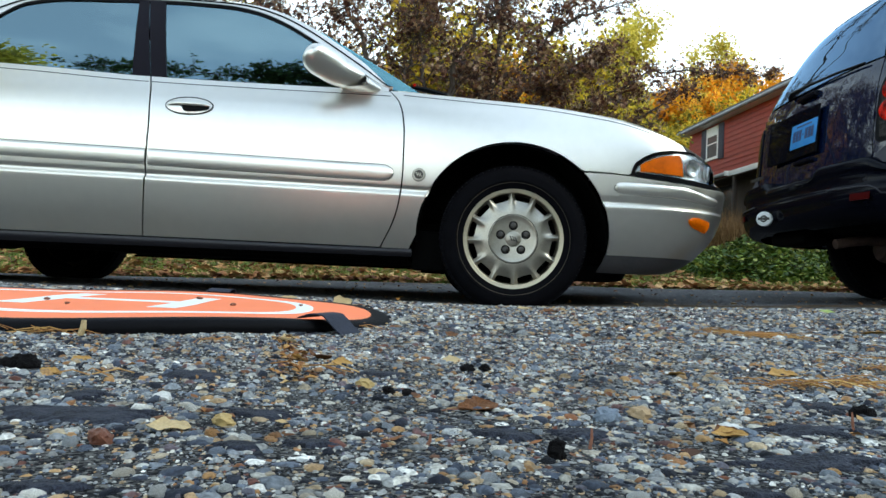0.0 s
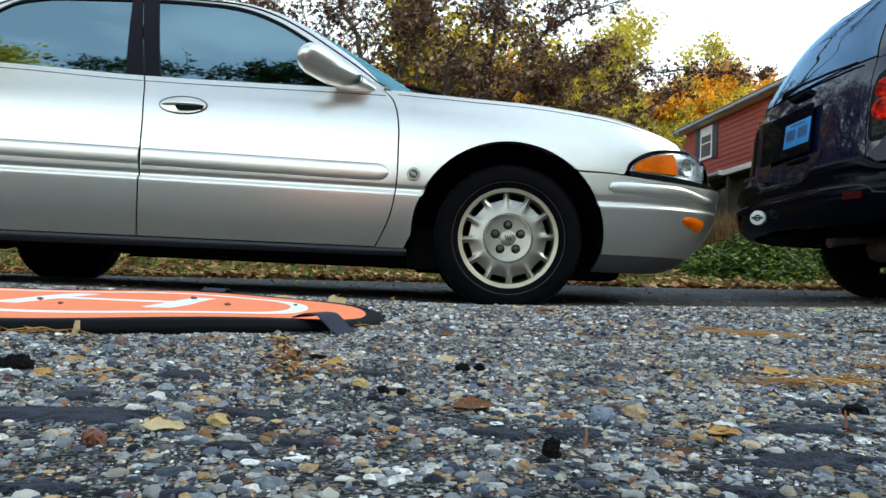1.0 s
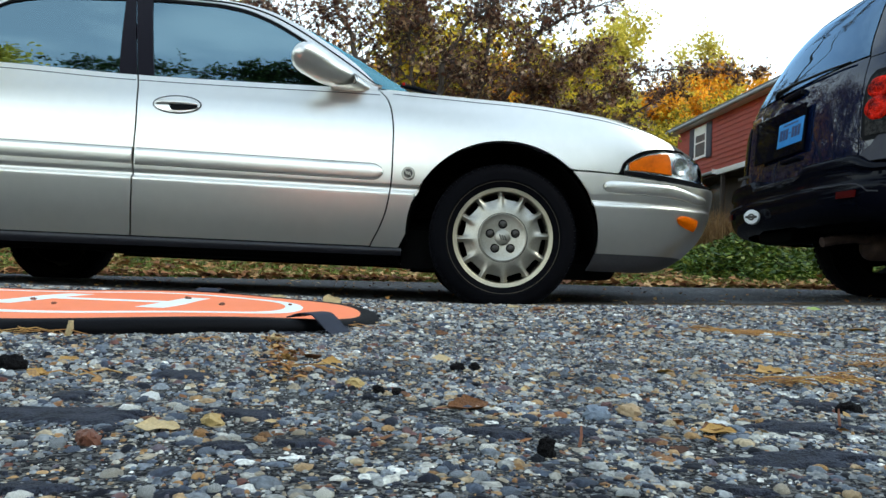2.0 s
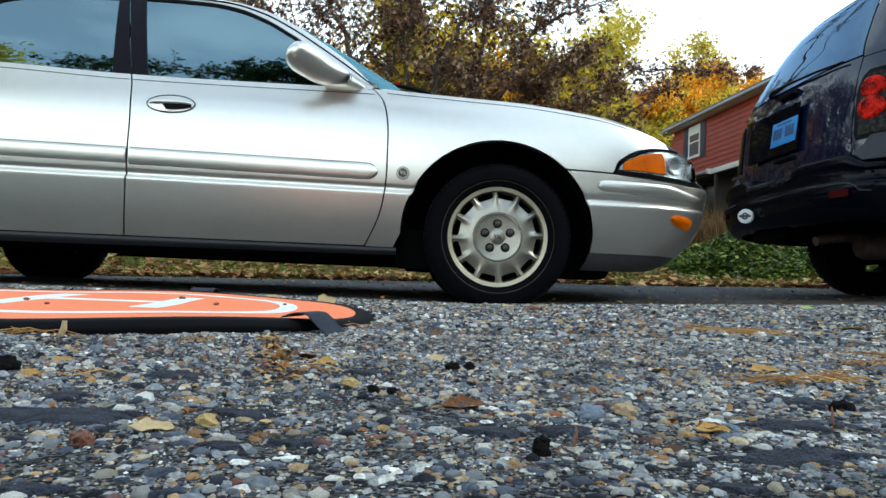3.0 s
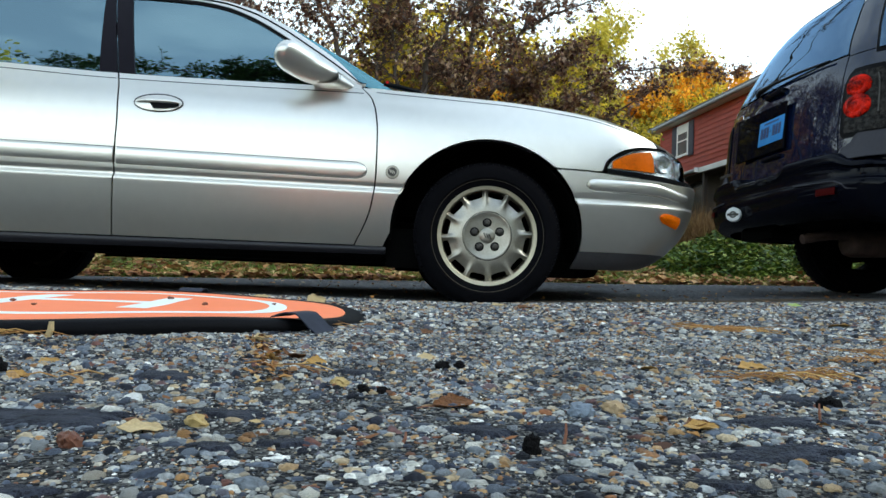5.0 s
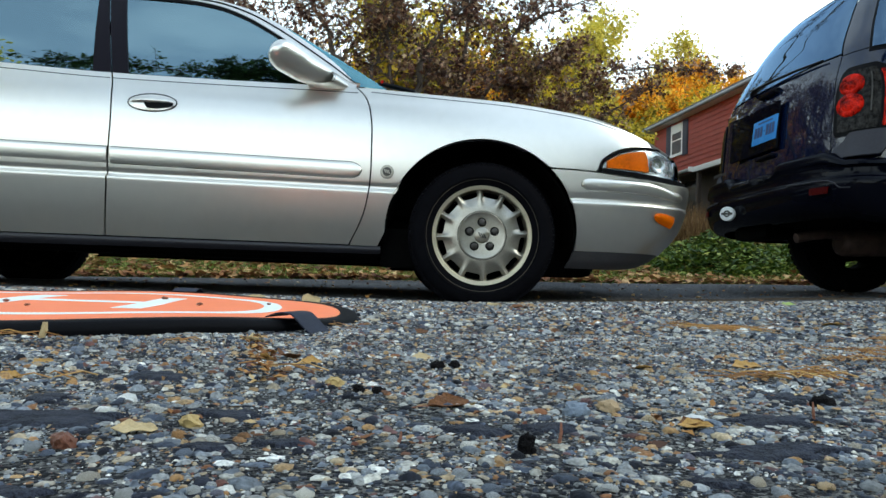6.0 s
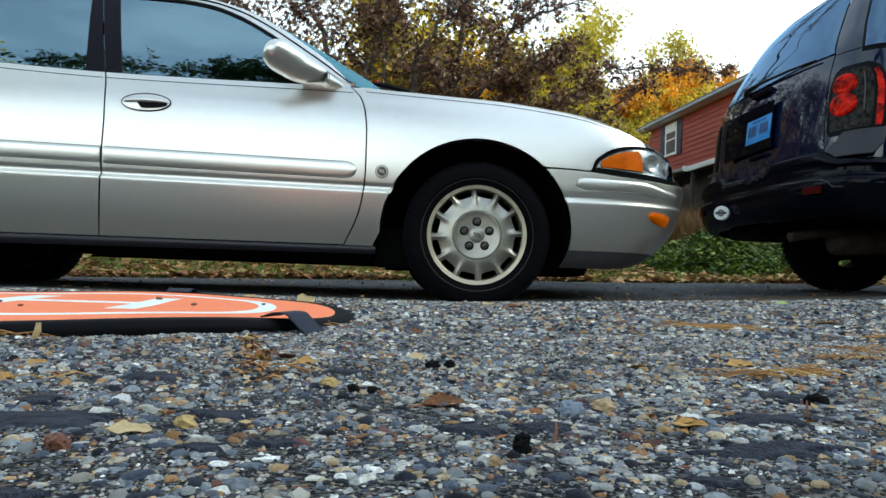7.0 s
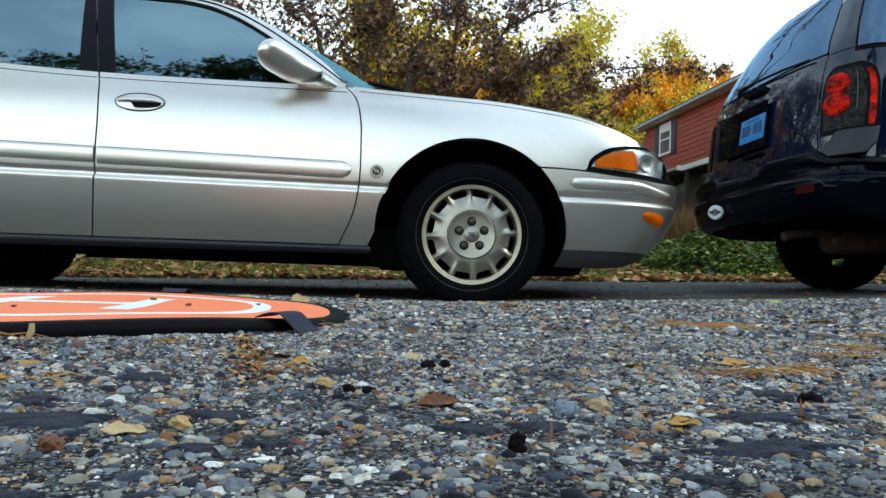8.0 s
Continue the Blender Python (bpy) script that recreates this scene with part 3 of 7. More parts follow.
def car_fender(car, sd):
    gap = 0.0035
    xs = [front_gap(0.5) + gap + 0.004 * k for k in range(0, 16)]
    cx, cz, r = ARCH
    xs += [cx - r * math.cos(a) for a in [math.pi * k / 60 for k in range(0, 61)]]
    xs += [lerp(cx + r, 0.835, k / 50) for k in range(1, 51)]
    xs = sorted(x for x in xs if x >= front_gap(0.5) + gap)
    ss = [s_at(x) for x in xs]
    s0, s1 = ss[0], ss[-1]
    us = [(s - s0) / (s1 - s0) for s in ss]

    rear = cx - r
    def column(i, z):
        """Behind the wheel arch the columns follow the door's edge, from there on they stand upright."""
        if ss[i] >= rear:
            return ss[i]
        return lerp(front_gap(max(z, 0.2)) + gap, rear, (ss[i] - s0) / (rear - s0))

    def bottom(s):
        x = side_pt(s, 0.6, sd).x
        line = spline([(0.30, 0.658), (0.42, 0.655), (0.52, 0.650), (0.534, 0.662), (0.545, 0.692), (0.558, 0.707), (0.599, 0.733), (0.638, 0.750), (0.68, 0.762), (0.77, 0.776), (0.838, 0.780)], x)
        return max(line if x > 0.1 else 0.272, arch_z(x, ARCH))

    def top(s):
        return max(bottom(s) + 0.001, top_z(side_pt(s, 0.83, sd).x))
    f = part("front_fender", panel(lambda z: front_gap(z) + gap if z > 0.2 else front_gap(0.2), lambda z: s1, bottom, top, sd, 0, 44, us=us, col=column), SILVER, car)
    seam = [side_pt(s_of(x, top_z(x) - 0.016), top_z(x) - 0.016, sd, 0.0003) for x in [lerp(-0.53, 0.74, k / 50) for k in range(51)]]
    part("bonnet_seam", tube(seam, 0.0016, 5), STEEL, f, "fine shut line under the bonnet's edge")
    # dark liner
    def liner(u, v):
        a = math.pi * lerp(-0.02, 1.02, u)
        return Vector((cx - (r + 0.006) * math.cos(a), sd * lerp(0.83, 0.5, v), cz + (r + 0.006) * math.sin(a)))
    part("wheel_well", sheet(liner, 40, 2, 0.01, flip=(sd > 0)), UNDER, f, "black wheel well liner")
    if sd < 0:
        b = part("fender_badge", lathe([(0.0, -0.007), (0.021, -0.007), (0.0215, -0.004), (0.026, -0.0045), (0.030, -0.003), (0.031, 0.004)], 32), ALLOY, f, "round chrome badge")
        at = side_pt(-0.441, 0.604, sd, 0.004)
        b.location = at
        d = part("badge_face", lathe([(0.0, -0.009), (0.0195, -0.009), (0.0205, -0.006)], 24), STEEL, b, "dark grey badge face")
        for k in (-1, 0, 1):
            bm = boxed((-0.0022, -0.0115, -0.009), (0.0022, -0.0085, 0.009), 0.001)
            bmesh.ops.transform(bm, matrix=pose(0.0085 * k, 0, -0.002 * k, 0, -25, 0), verts=bm.verts)
            part("emblem_bar", bm, ALLOY, b)
    return f


def car_bumper(car, sd):
    """Half of the front bumper cover, from the wheel arch round to the middle of the nose."""
    def sl(z):
        cx, cz, r = ARCH
        d = math.sqrt(max(0.0, r * r - (z - cz) ** 2)) if z > cz else r - 0.012 * (cz - z) / 0.15
        return s_of(cx + d + 0.001, z)
    def top(s):
        x = side_pt(s, 0.6, sd).x
        return spline([(0.30, 0.653), (0.42, 0.650), (0.52, 0.645), (0.683, 0.628), (0.835, 0.616), (0.90, 0.612), (1.0, 0.617), (1.06, 0.630), (1.1, 0.635)], x) - 0.001
    def bottom(s):
        x = side_pt(s, 0.3, sd).x
        return 0.285
    rows = sorted([0.28 + 0.02 * k for k in range(11)] + [0.50 + 0.0035 * k for k in range(46)] + [0.67, 0.685, 0.70, 0.72, 0.74])
    nu, nv = 120, len(rows) - 1
    def f(u, v):
        u2 = u
        s0 = lerp(sl(0.5), 1.3, u2)
        lo, hi = bottom(s0), top(s0)
        j = round(v * nv)
        z = lo if j == 0 else hi if j == nv else min(max(rows[j] - feature_tilt(s0) * (1 if rows[j] < 0.56 else 0.4), lo + 0.00015 * j), hi - 0.00015 * (nv - j))
        s = lerp(sl(z), 1.3, u2)
        x = side_pt(s, z, sd).x
        off = 0.0
        return side_pt(s, z, sd, off)
    b = part("front_bumper", sheet(f, nu, nv, 0.012, flip=(sd > 0)), SILVER, car, "silver bumper cover with a long moulded strip")
    # long capsule pressed into the cover, outlined by a fine groove
    def capsule(t):
        a = 2 * math.pi * t
        x = 0.700 + 0.258 * math.copysign(abs(math.cos(a)) ** 0.55, math.cos(a))
        mid = spline([(0.44, 0.588), (0.75, 0.580), (0.90, 0.557), (1.0, 0.550)], x)
        half = spline([(0.44, 0.028), (0.75, 0.028), (0.93, 0.021)], x)
        z = mid + half * math.copysign(abs(math.sin(a)) ** 0.75, math.sin(a))
        return side_pt(s_of(x, z), z, sd, 0.0)
    part("bumper_groove", tube([capsule(k / 80) for k in range(81)], 0.0014, 5), STEEL, b, "fine groove round the bumper strip")
    def raised(u, v):
        x = lerp(0.444, 0.956, u)
        e = abs(2 * u - 1)
        mid = spline([(0.44, 0.588), (0.75, 0.580), (0.90, 0.557), (1.0, 0.550)], x)
        half = spline([(0.44, 0.028), (0.75, 0.028), (0.93, 0.021)], x) * max(0.0, 1 - e ** 16) ** 0.5
        a = lerp(-1, 1, v)
        z = mid + half * a
        return side_pt(s_of(x, z), z, sd, 0.0006 + 0.011 * math.sqrt(max(0.0, 1 - a * a)) * min(1.0, half / 0.016))
    part("bumper_strip", sheet(raised, 60, 12, 0, flip=(sd > 0)), SILVER, b, "raised silver strip along the bumper")
    def skirt(u, v):
        s = lerp(sl(0.3), 1.3, u)
        z = lerp(0.205 + 0.03 * smooth(0.5, 1.2, s), 0.285, v)
        return side_pt(s, z, sd, -0.004 - 0.045 * (1 - v) ** 1.5 + 0.006 * math.sin(math.pi * min(1.0, v * 1.3)))
    part("chin_skirt", sheet(skirt, 40, 4, 0.01, flip=(sd > 0)), CHIN, b, "dark grey plastic chin under the bumper")
    def dam(u, v):
        s = lerp(sl(0.3) - 0.02, 1.3, u)
        p = side_pt(s, 0.22, sd, -0.14 - 0.03 * (1 - v))
        p.x -= 0.10
        p.z = lerp(0.160 + 0.02 * smooth(0.5, 1.1, s), 0.235, v)
        return p
    part("air_dam", sheet(dam, 30, 3, 0.008, flip=(sd > 0)), UNDER, b, "black rubber air dam")
    def marker(u, v):
        x = lerp(0.795, 0.905, u)
        t = (x - 0.795) / 0.11
        mid, half = lerp(0.458, 0.434, t), 0.027 * math.sqrt(max(0.02, 1 - max(0.0, 1 - t) ** 4))
        return side_pt(s_of(x, mid), mid + half * lerp(-1, 1, v), sd, 0.004 + 0.006 * math.sin(math.pi * v))
    part("side_marker", sheet(marker, 14, 6, 0.006, flip=(sd > 0)), AMBER, b, "amber side marker lamp")
    return b


def car_headlamp(car, sd):
    lamp = part("headlamp", sheet(lambda u, v: headlamp_pt(u, v, sd, -0.007), 24, 10, 0.004, flip=(sd > 0)), LAMP_BOWL, car, "clear headlamp with an amber turn section")
    part("lens", sheet(lambda u, v: headlamp_pt(u, v, sd, 0.004), 30, 12, 0.003, flip=(sd > 0)), CLEAR, lamp, "clear polycarbonate lens").visible_shadow = False
    part("turn_signal", sheet(lambda u, v: headlamp_pt(lerp(0.045, 0.455, u), lerp(0.10, 0.90, v), sd, -0.002), 20, 10, 0.003, flip=(sd > 0)), AMBER, lamp, "amber turn signal section")
    bowl = lathe([(0.0, 0.004), (0.018, 0.002), (0.032, -0.002), (0.036, -0.005), (0.040, -0.007), (0.042, -0.004), (0.043, 0.006)], 32)
    c = headlamp_pt(0.56, 0.47, sd, -0.004)
    bmesh.ops.transform(bowl, matrix=Matrix.Translation(c) @ pose(0, 0, 0, 0, 0, 24 if sd < 0 else 156), verts=bowl.verts)
    part("reflector_bowl", bowl, LAMP_BOWL, lamp)
    bowl = lathe([(0.0, 0.004), (0.018, 0.002), (0.034, -0.002), (0.040, -0.006), (0.044, -0.004), (0.045, 0.006)], 32)
    c = headlamp_pt(0.80, 0.46, sd, -0.006)
    bmesh.ops.transform(bowl, matrix=Matrix.Translation(c) @ pose(0, 0, 0, 0, 0, 58 if sd < 0 else 122), verts=bowl.verts)
    part("main_beam_bowl", bowl, LAMP_BOWL, lamp)
    def surround(u, v):
        t = u
        p = headlamp_pt(t, 0.0, sd, -0.002)
        return p + Vector((0, 0, -0.021 * v))
    part("lower_seal", sheet(surround, 30, 1, 0.004, flip=(sd < 0)), BLACK_TRIM, lamp, "black seal under the lens")
    def brow(u, v):
        p = headlamp_pt(u * 0.66, 1.0, sd, 0.0)
        return p + Vector((0, 0, 0.007 * v))
    part("upper_seal", sheet(brow, 30, 1, 0.006, flip=(sd > 0)), BLACK_TRIM, lamp)
    return lamp


LAMP_END = 1.20


def headlamp_pt(u, v, sd, off):
    """A point of the headlamp's face: u from its tail round to the nose, v upwards."""
    x = lerp(0.537, side_pt(LAMP_END, 0.70, 1).x, u)
    s = s_of(x, 0.70)
    lo = spline([(0.537, 0.662), (0.683, 0.650), (0.835, 0.638), (0.90, 0.630), (1.02, 0.632)], x)
    hi = spline([(0.537, 0.674), (0.545, 0.690), (0.558, 0.703), (0.599, 0.729), (0.638, 0.746), (0.68, 0.758), (0.77, 0.772), (0.838, 0.775), (0.872, 0.768), (0.90, 0.760), (0.96, 0.750), (1.02, 0.738)], x)
    return side_pt(s, lerp(lo + 0.003, hi - 0.003, v), sd, off)


RAIL = [(-0.595, 0.80, 1.02), (-0.72, 0.758, 1.140), (-0.868, 0.715, 1.250), (-1.02, 0.685, 1.345), (-1.17, 0.663, 1.413), (-1.36, 0.645, 1.457), (-1.75, 0.632, 1.472), (-2.2, 0.635, 1.460), (-2.6, 0.65, 1.41), (-2.95, 0.68, 1.27), (-3.35, 0.74, 1.06)]
RAIL_T = [0, 0.08, 0.16, 0.24, 0.32, 0.40, 0.55, 0.68, 0.8, 0.9, 1.0]


def rail_pt(t):
    return Vector((spline([(a, p[0]) for a, p in zip(RAIL_T, RAIL)], t), spline([(a, p[1]) for a, p in zip(RAIL_T, RAIL)], t), spline([(a, p[2]) for a, p in zip(RAIL_T, RAIL)], t)))


def rail_at(x):
    """w, z of the roof rail at x."""
    lo, hi = 0.0, 1.0
    for _ in range(30):
        mid = (lo + hi) / 2
        if rail_pt(mid).x > x:
            lo = mid
        else:
            hi = mid
    p = rail_pt((lo + hi) / 2)
    return p.y, p.z


def pane_pt(x, z, sd, off):
    """A point of the side glass: leaning inwards from belt to rail, slightly bowed."""
    w = 0.852 - 0.36 * (z - 1.0) - 0.20 * (z - 1.0) ** 2
    return Vector((x, sd * (w + off), z))


def window_top(x):
    return spline([(-2.66, 1.12), (-2.54, 1.28), (-2.40, 1.395), (-2.2, 1.430), (-1.717, 1.440), (-1.44, 1.428), (-1.293, 1.402), (-1.15, 1.346), (-1.0, 1.258), (-0.878, 1.174), (-0.75, 1.088), (-0.62, 1.008)], x)


def car_upper(car, sd):
    # panes
    def pane(x0, x1, front):
        def f(u, v):
            x = lerp(x0, x1, u)
            lo, hi = top_z(x) - 0.012, window_top(x)
            z = lerp(lo, max(lo + 0.001, hi), v)
            return pane_pt(x, z, sd, 0.0)
        g = part("side_window", sheet(f, 40, 14, 0.004, flip=(sd > 0)), CAR_GLASS, car, "dark tinted side window")
        return g
    pane(-1.76, -0.64, True)
    pane(-2.63, -1.78, False)
    # dark pillar between the doors
    def pillar(x0b, x1b, x0t, x1t):
        def f(u, v):
            xb, xt = lerp(x0b, x1b, u), lerp(x0t, x1t, u)
            x = lerp(xb, xt, v)
            return pane_pt(x, lerp(top_z(xb) - 0.01, window_top(xt) + 0.012, v), sd, 0.007)
        return part("door_pillar", sheet(f, 4, 10, 0.012, flip=(sd > 0)), PILLAR, car, "satin dark door pillar")
    pillar(-1.702, -1.630, -1.818, -1.742)
    pillar(-1.792, -1.707, -1.870, -1.824)
    # black upper frame and belt seal
    def seal(u, v):
        x = lerp(-2.64, -0.64, u)
        zt = window_top(x)
        n = 0.016
        return pane_pt(x, zt - 0.006 + n * v, sd, 0.006)
    part("window_seal", sheet(seal, 70, 1, 0.008, flip=(sd > 0)), BLACK_TRIM, car, "black rubber window seal")
    def belt(u, v):
        x = lerp(-2.64, -0.60, u)
        return pane_pt(x, top_z(x) - 0.012 + 0.016 * v, sd, 0.008)
    part("belt_seal", sheet(belt, 50, 1, 0.01, flip=(sd > 0)), BLACK_TRIM, car)
    # door frame: silver strip from window seal up to a seam, then the rail itself
    def strip(a, b, off_a, off_b):
        def f(u, v):
            x = lerp(-2.75, -0.585, u)
            w, z = rail_at(x)
            zt = window_top(x) + 0.010
            yb = pane_pt(x, zt, sd, 0.010).y * sd
            t = lerp(a, b, v)
            p = Vector((x, sd * lerp(yb, w, t), lerp(zt, max(zt + 0.004, z), t)))
            p.y += sd * lerp(off_a, off_b, v)
            return p
        return f
    part("door_frame", sheet(strip(0.0, 0.46, 0.0, 0.006), 90, 4, 0.012, flip=(sd > 0)), SILVER, car, "bright silver window frame")
    seam_at = strip(0.5, 0.5, 0.007, 0.007)
    part("frame_seam", tube([seam_at(k / 90, 0) for k in range(91)], 0.0042, 5), BLACK_TRIM, car, "black seam between window frame and roof rail")
    def rail(u, v):
        t = lerp(0.0, 1.0, u)
        p = rail_pt(t)
        x = p.x
        zt = min(window_top(x) + 0.010, p.z - 0.004)
        yb = pane_pt(x, zt, 1, 0.010).y
        a = lerp(0.55, 1.0, min(1, v * 1.25))
        q = Vector((x, lerp(yb, p.y, a) + 0.004 * math.sin(math.pi * v), lerp(zt, p.z, a)))
        if v > 0.8:
            k = (v - 0.8) / 0.2
            q.y -= 0.035 * k
            q.z += 0.006 * k
        return Vector((q.x, sd * q.y, q.z))
    part("roof_rail", sheet(rail, 80, 10, 0.012, flip=(sd < 0)), SILVER, car)
    # rear quarter pillar above the belt
    def quarter(u, v):
        x = lerp(-3.38, -2.59, u)
        w, z = rail_at(x)
        zb = top_z(x) - 0.01
        yb = pane_pt(x, zb, 1, 0.008).y
        return Vector((x, sd * lerp(yb, w, v), lerp(zb, max(zb + 0.002, z), v)))
    part("rear_pillar", sheet(quarter, 24, 10, 0.012, flip=(sd > 0)), SILVER, car)
    # sail at the mirror's foot
    def sail(u, v):
        x = lerp(-0.745, -0.60, u)
        lo = top_z(x) - 0.004
        hi = window_top(x) + 0.004
        return pane_pt(x, lerp(lo, max(lo + 0.001, hi), v), sd, 0.010)
    part("mirror_sail", sheet(sail, 10, 6, 0.008, flip=(sd > 0)), SILVER, car)


def car_mirror(car, sd):
    """Door mirror: a drop-shaped housing that grows out of a short foot."""
    keys = [(0.0, -0.708, 0.905, 1.022, 0.003), (0.03, -0.712, 0.907, 1.023, 0.022), (0.09, -0.726, 0.912, 1.025, 0.038), (0.2, -0.755, 0.922, 1.029, 0.051), (0.38, -0.795, 0.945, 1.036, 0.061), (0.6, -0.845, 0.990, 1.054, 0.071), (0.8, -0.893, 1.030, 1.072, 0.072), (0.92, -0.925, 1.050, 1.083, 0.062), (0.975, -0.944, 1.060, 1.090, 0.042), (1.0, -0.956, 1.062, 1.093, 0.004)]
    def at(t):
        return [spline([(k[0], k[i]) for k in keys], t) for i in (1, 2, 3, 4)]
    def housing(a, b, grow_by=0.0):
        def f(u, v):
            t = lerp(a, b, u)
            x, w, z, r = at(t)
            an = 2 * math.pi * v
            r += grow_by
            # across the housing: mostly upright, and sideways along the car's width
            up = Vector((0.45, 0.0, 0.89))
            out = Vector((0.0, 1.0, 0.0))
            p = Vector((x, w, z)) + up * r * 0.95 * math.copysign(abs(math.sin(an)) ** 0.9, math.sin(an)) + out * r * 1.25 * math.cos(an)
            return Vector((p.x, sd * p.y, p.z))
        return f
    bm = sheet(housing(0.0, 1.0), 48, 32)
    bmesh.ops.recalc_face_normals(bm, faces=bm.faces)
    m = part("door_mirror", bm, SILVER, car, "drop-shaped body-coloured door mirror", angle=60)
    def wedge(u, v):
        """The foot: wide and flat at the door, narrowing up into the housing."""
        an = 2 * math.pi * v
        cx, w, z = lerp(-0.715, -0.770, u), lerp(0.835, 0.940, u), lerp(0.996, 1.020, u)
        px = lerp(0.098, 0.074, u) * math.copysign(abs(math.cos(an)) ** 0.7, math.cos(an))
        pz = lerp(0.014, 0.034, u) * math.copysign(abs(math.sin(an)) ** 0.8, math.sin(an))
        return Vector((cx + px, sd * (w - 0.01 * math.sin(an)), z + pz + 0.02 * px))
    foot = sheet(wedge, 8, 32)
    bmesh.ops.recalc_face_normals(foot, faces=foot.faces)
    part("mirror_foot", foot, SILVER, m, "low silver mirror foot", angle=60)
    seam = [wedge(0.93, k / 32) + Vector((0, 0, 0.001)) for k in range(33)]
    part("mirror_seam", tube(seam, 0.0012, 5), BLACK_TRIM, m)


def car_roof(car):
    t1, t2 = 0.36, 0.745
    # centre line: ahead of the rails at the screen, above them at the roof, behind at the tail
    C = [(0.0, -0.33, 1.045), (0.12, -0.645, 1.200), (0.24, -0.95, 1.350), (0.36, -1.20, 1.462), (0.5, -1.6, 1.490), (0.6, -1.95, 1.495), (0.745, -2.46, 1.465), (0.88, -2.98, 1.28), (1.0, -3.42, 1.075)]
    def across(t, c):
        p = rail_pt(t)
        cx = spline([(k[0], k[1]) for k in C], t)
        cz = spline([(k[0], k[2]) for k in C], t)
        a = abs(c)
        w = p.y - 0.03
        k = math.sqrt(max(0.0, 1 - a ** 2.2))
        return Vector((lerp(p.x, cx, k), -c * w, lerp(p.z + 0.005, max(cz, p.z + 0.005), k)))
    part("windscreen", sheet(lambda u, v: across(lerp(0.0, t1, u), lerp(-1, 1, v)), 24, 32, 0.005), SHIELD_GLASS, car, "pale blue-green windscreen")
    part("roof", sheet(lambda u, v: across(lerp(t1, t2, u), lerp(-1, 1, v)), 24, 32, 0.01), SILVER, car)
    part("rear_window", sheet(lambda u, v: across(lerp(t2, 1.0, u), lerp(-1, 1, v)), 20, 32, 0.005), CAR_GLASS, car)

    def deck(x0, x1, crown):
        def f(u, v):
            x = lerp(x0, x1, u)
            c = lerp(-1, 1, v)
            z = top_z(x)
            s = s_of(x, z)
            w = abs(side_pt(s, z, 1).y) - 0.002
            return Vector((x, -c * w, z - 0.007 + crown(x) * (1 - abs(c) ** 2.0)))
        return f
    part("bonnet", sheet(deck(-0.56, 0.885, lambda x: spline([(-0.56, 0.060), (0.0, 0.068), (0.5, 0.062), (0.75, 0.045), (0.88, 0.02)], x)), 50, 40, 0.01), SILVER, car, "gently curved silver bonnet")
    part("boot_lid", sheet(deck(-3.85, -3.25, lambda x: 0.05), 12, 24, 0.01), SILVER, car)
    wiper = bmesh.new()
    tube([(-0.52, -0.52, 1.112), (-0.45, -0.50, 1.108), (-0.34, -0.48, 1.088), (-0.25, -0.3, 1.08)], [0.008, 0.014, 0.012, 0.008], 6, wiper)
    part("wiper", wiper, BLACK_TRIM, car, "black wiper at the foot of the windscreen")
    cap = lathe([(0.0, -0.010), (0.006, -0.008), (0.009, 0.0), (0.006, 0.008), (0.0, 0.010)], 14)
    part("red_cap", cap, RED_LENS, car, "small red cap at the foot of the windscreen").location = (-0.50, -0.56, 1.112)
    part("cowl", sheet(lambda u, v: Vector((lerp(-0.60, -0.26, u) + 0.0, lerp(-0.70, 0.70, v), 1.012 + 0.03 * math.cos(lerp(-1.4, 1.4, v)))), 4, 12, 0.01), BLACK_TRIM, car)


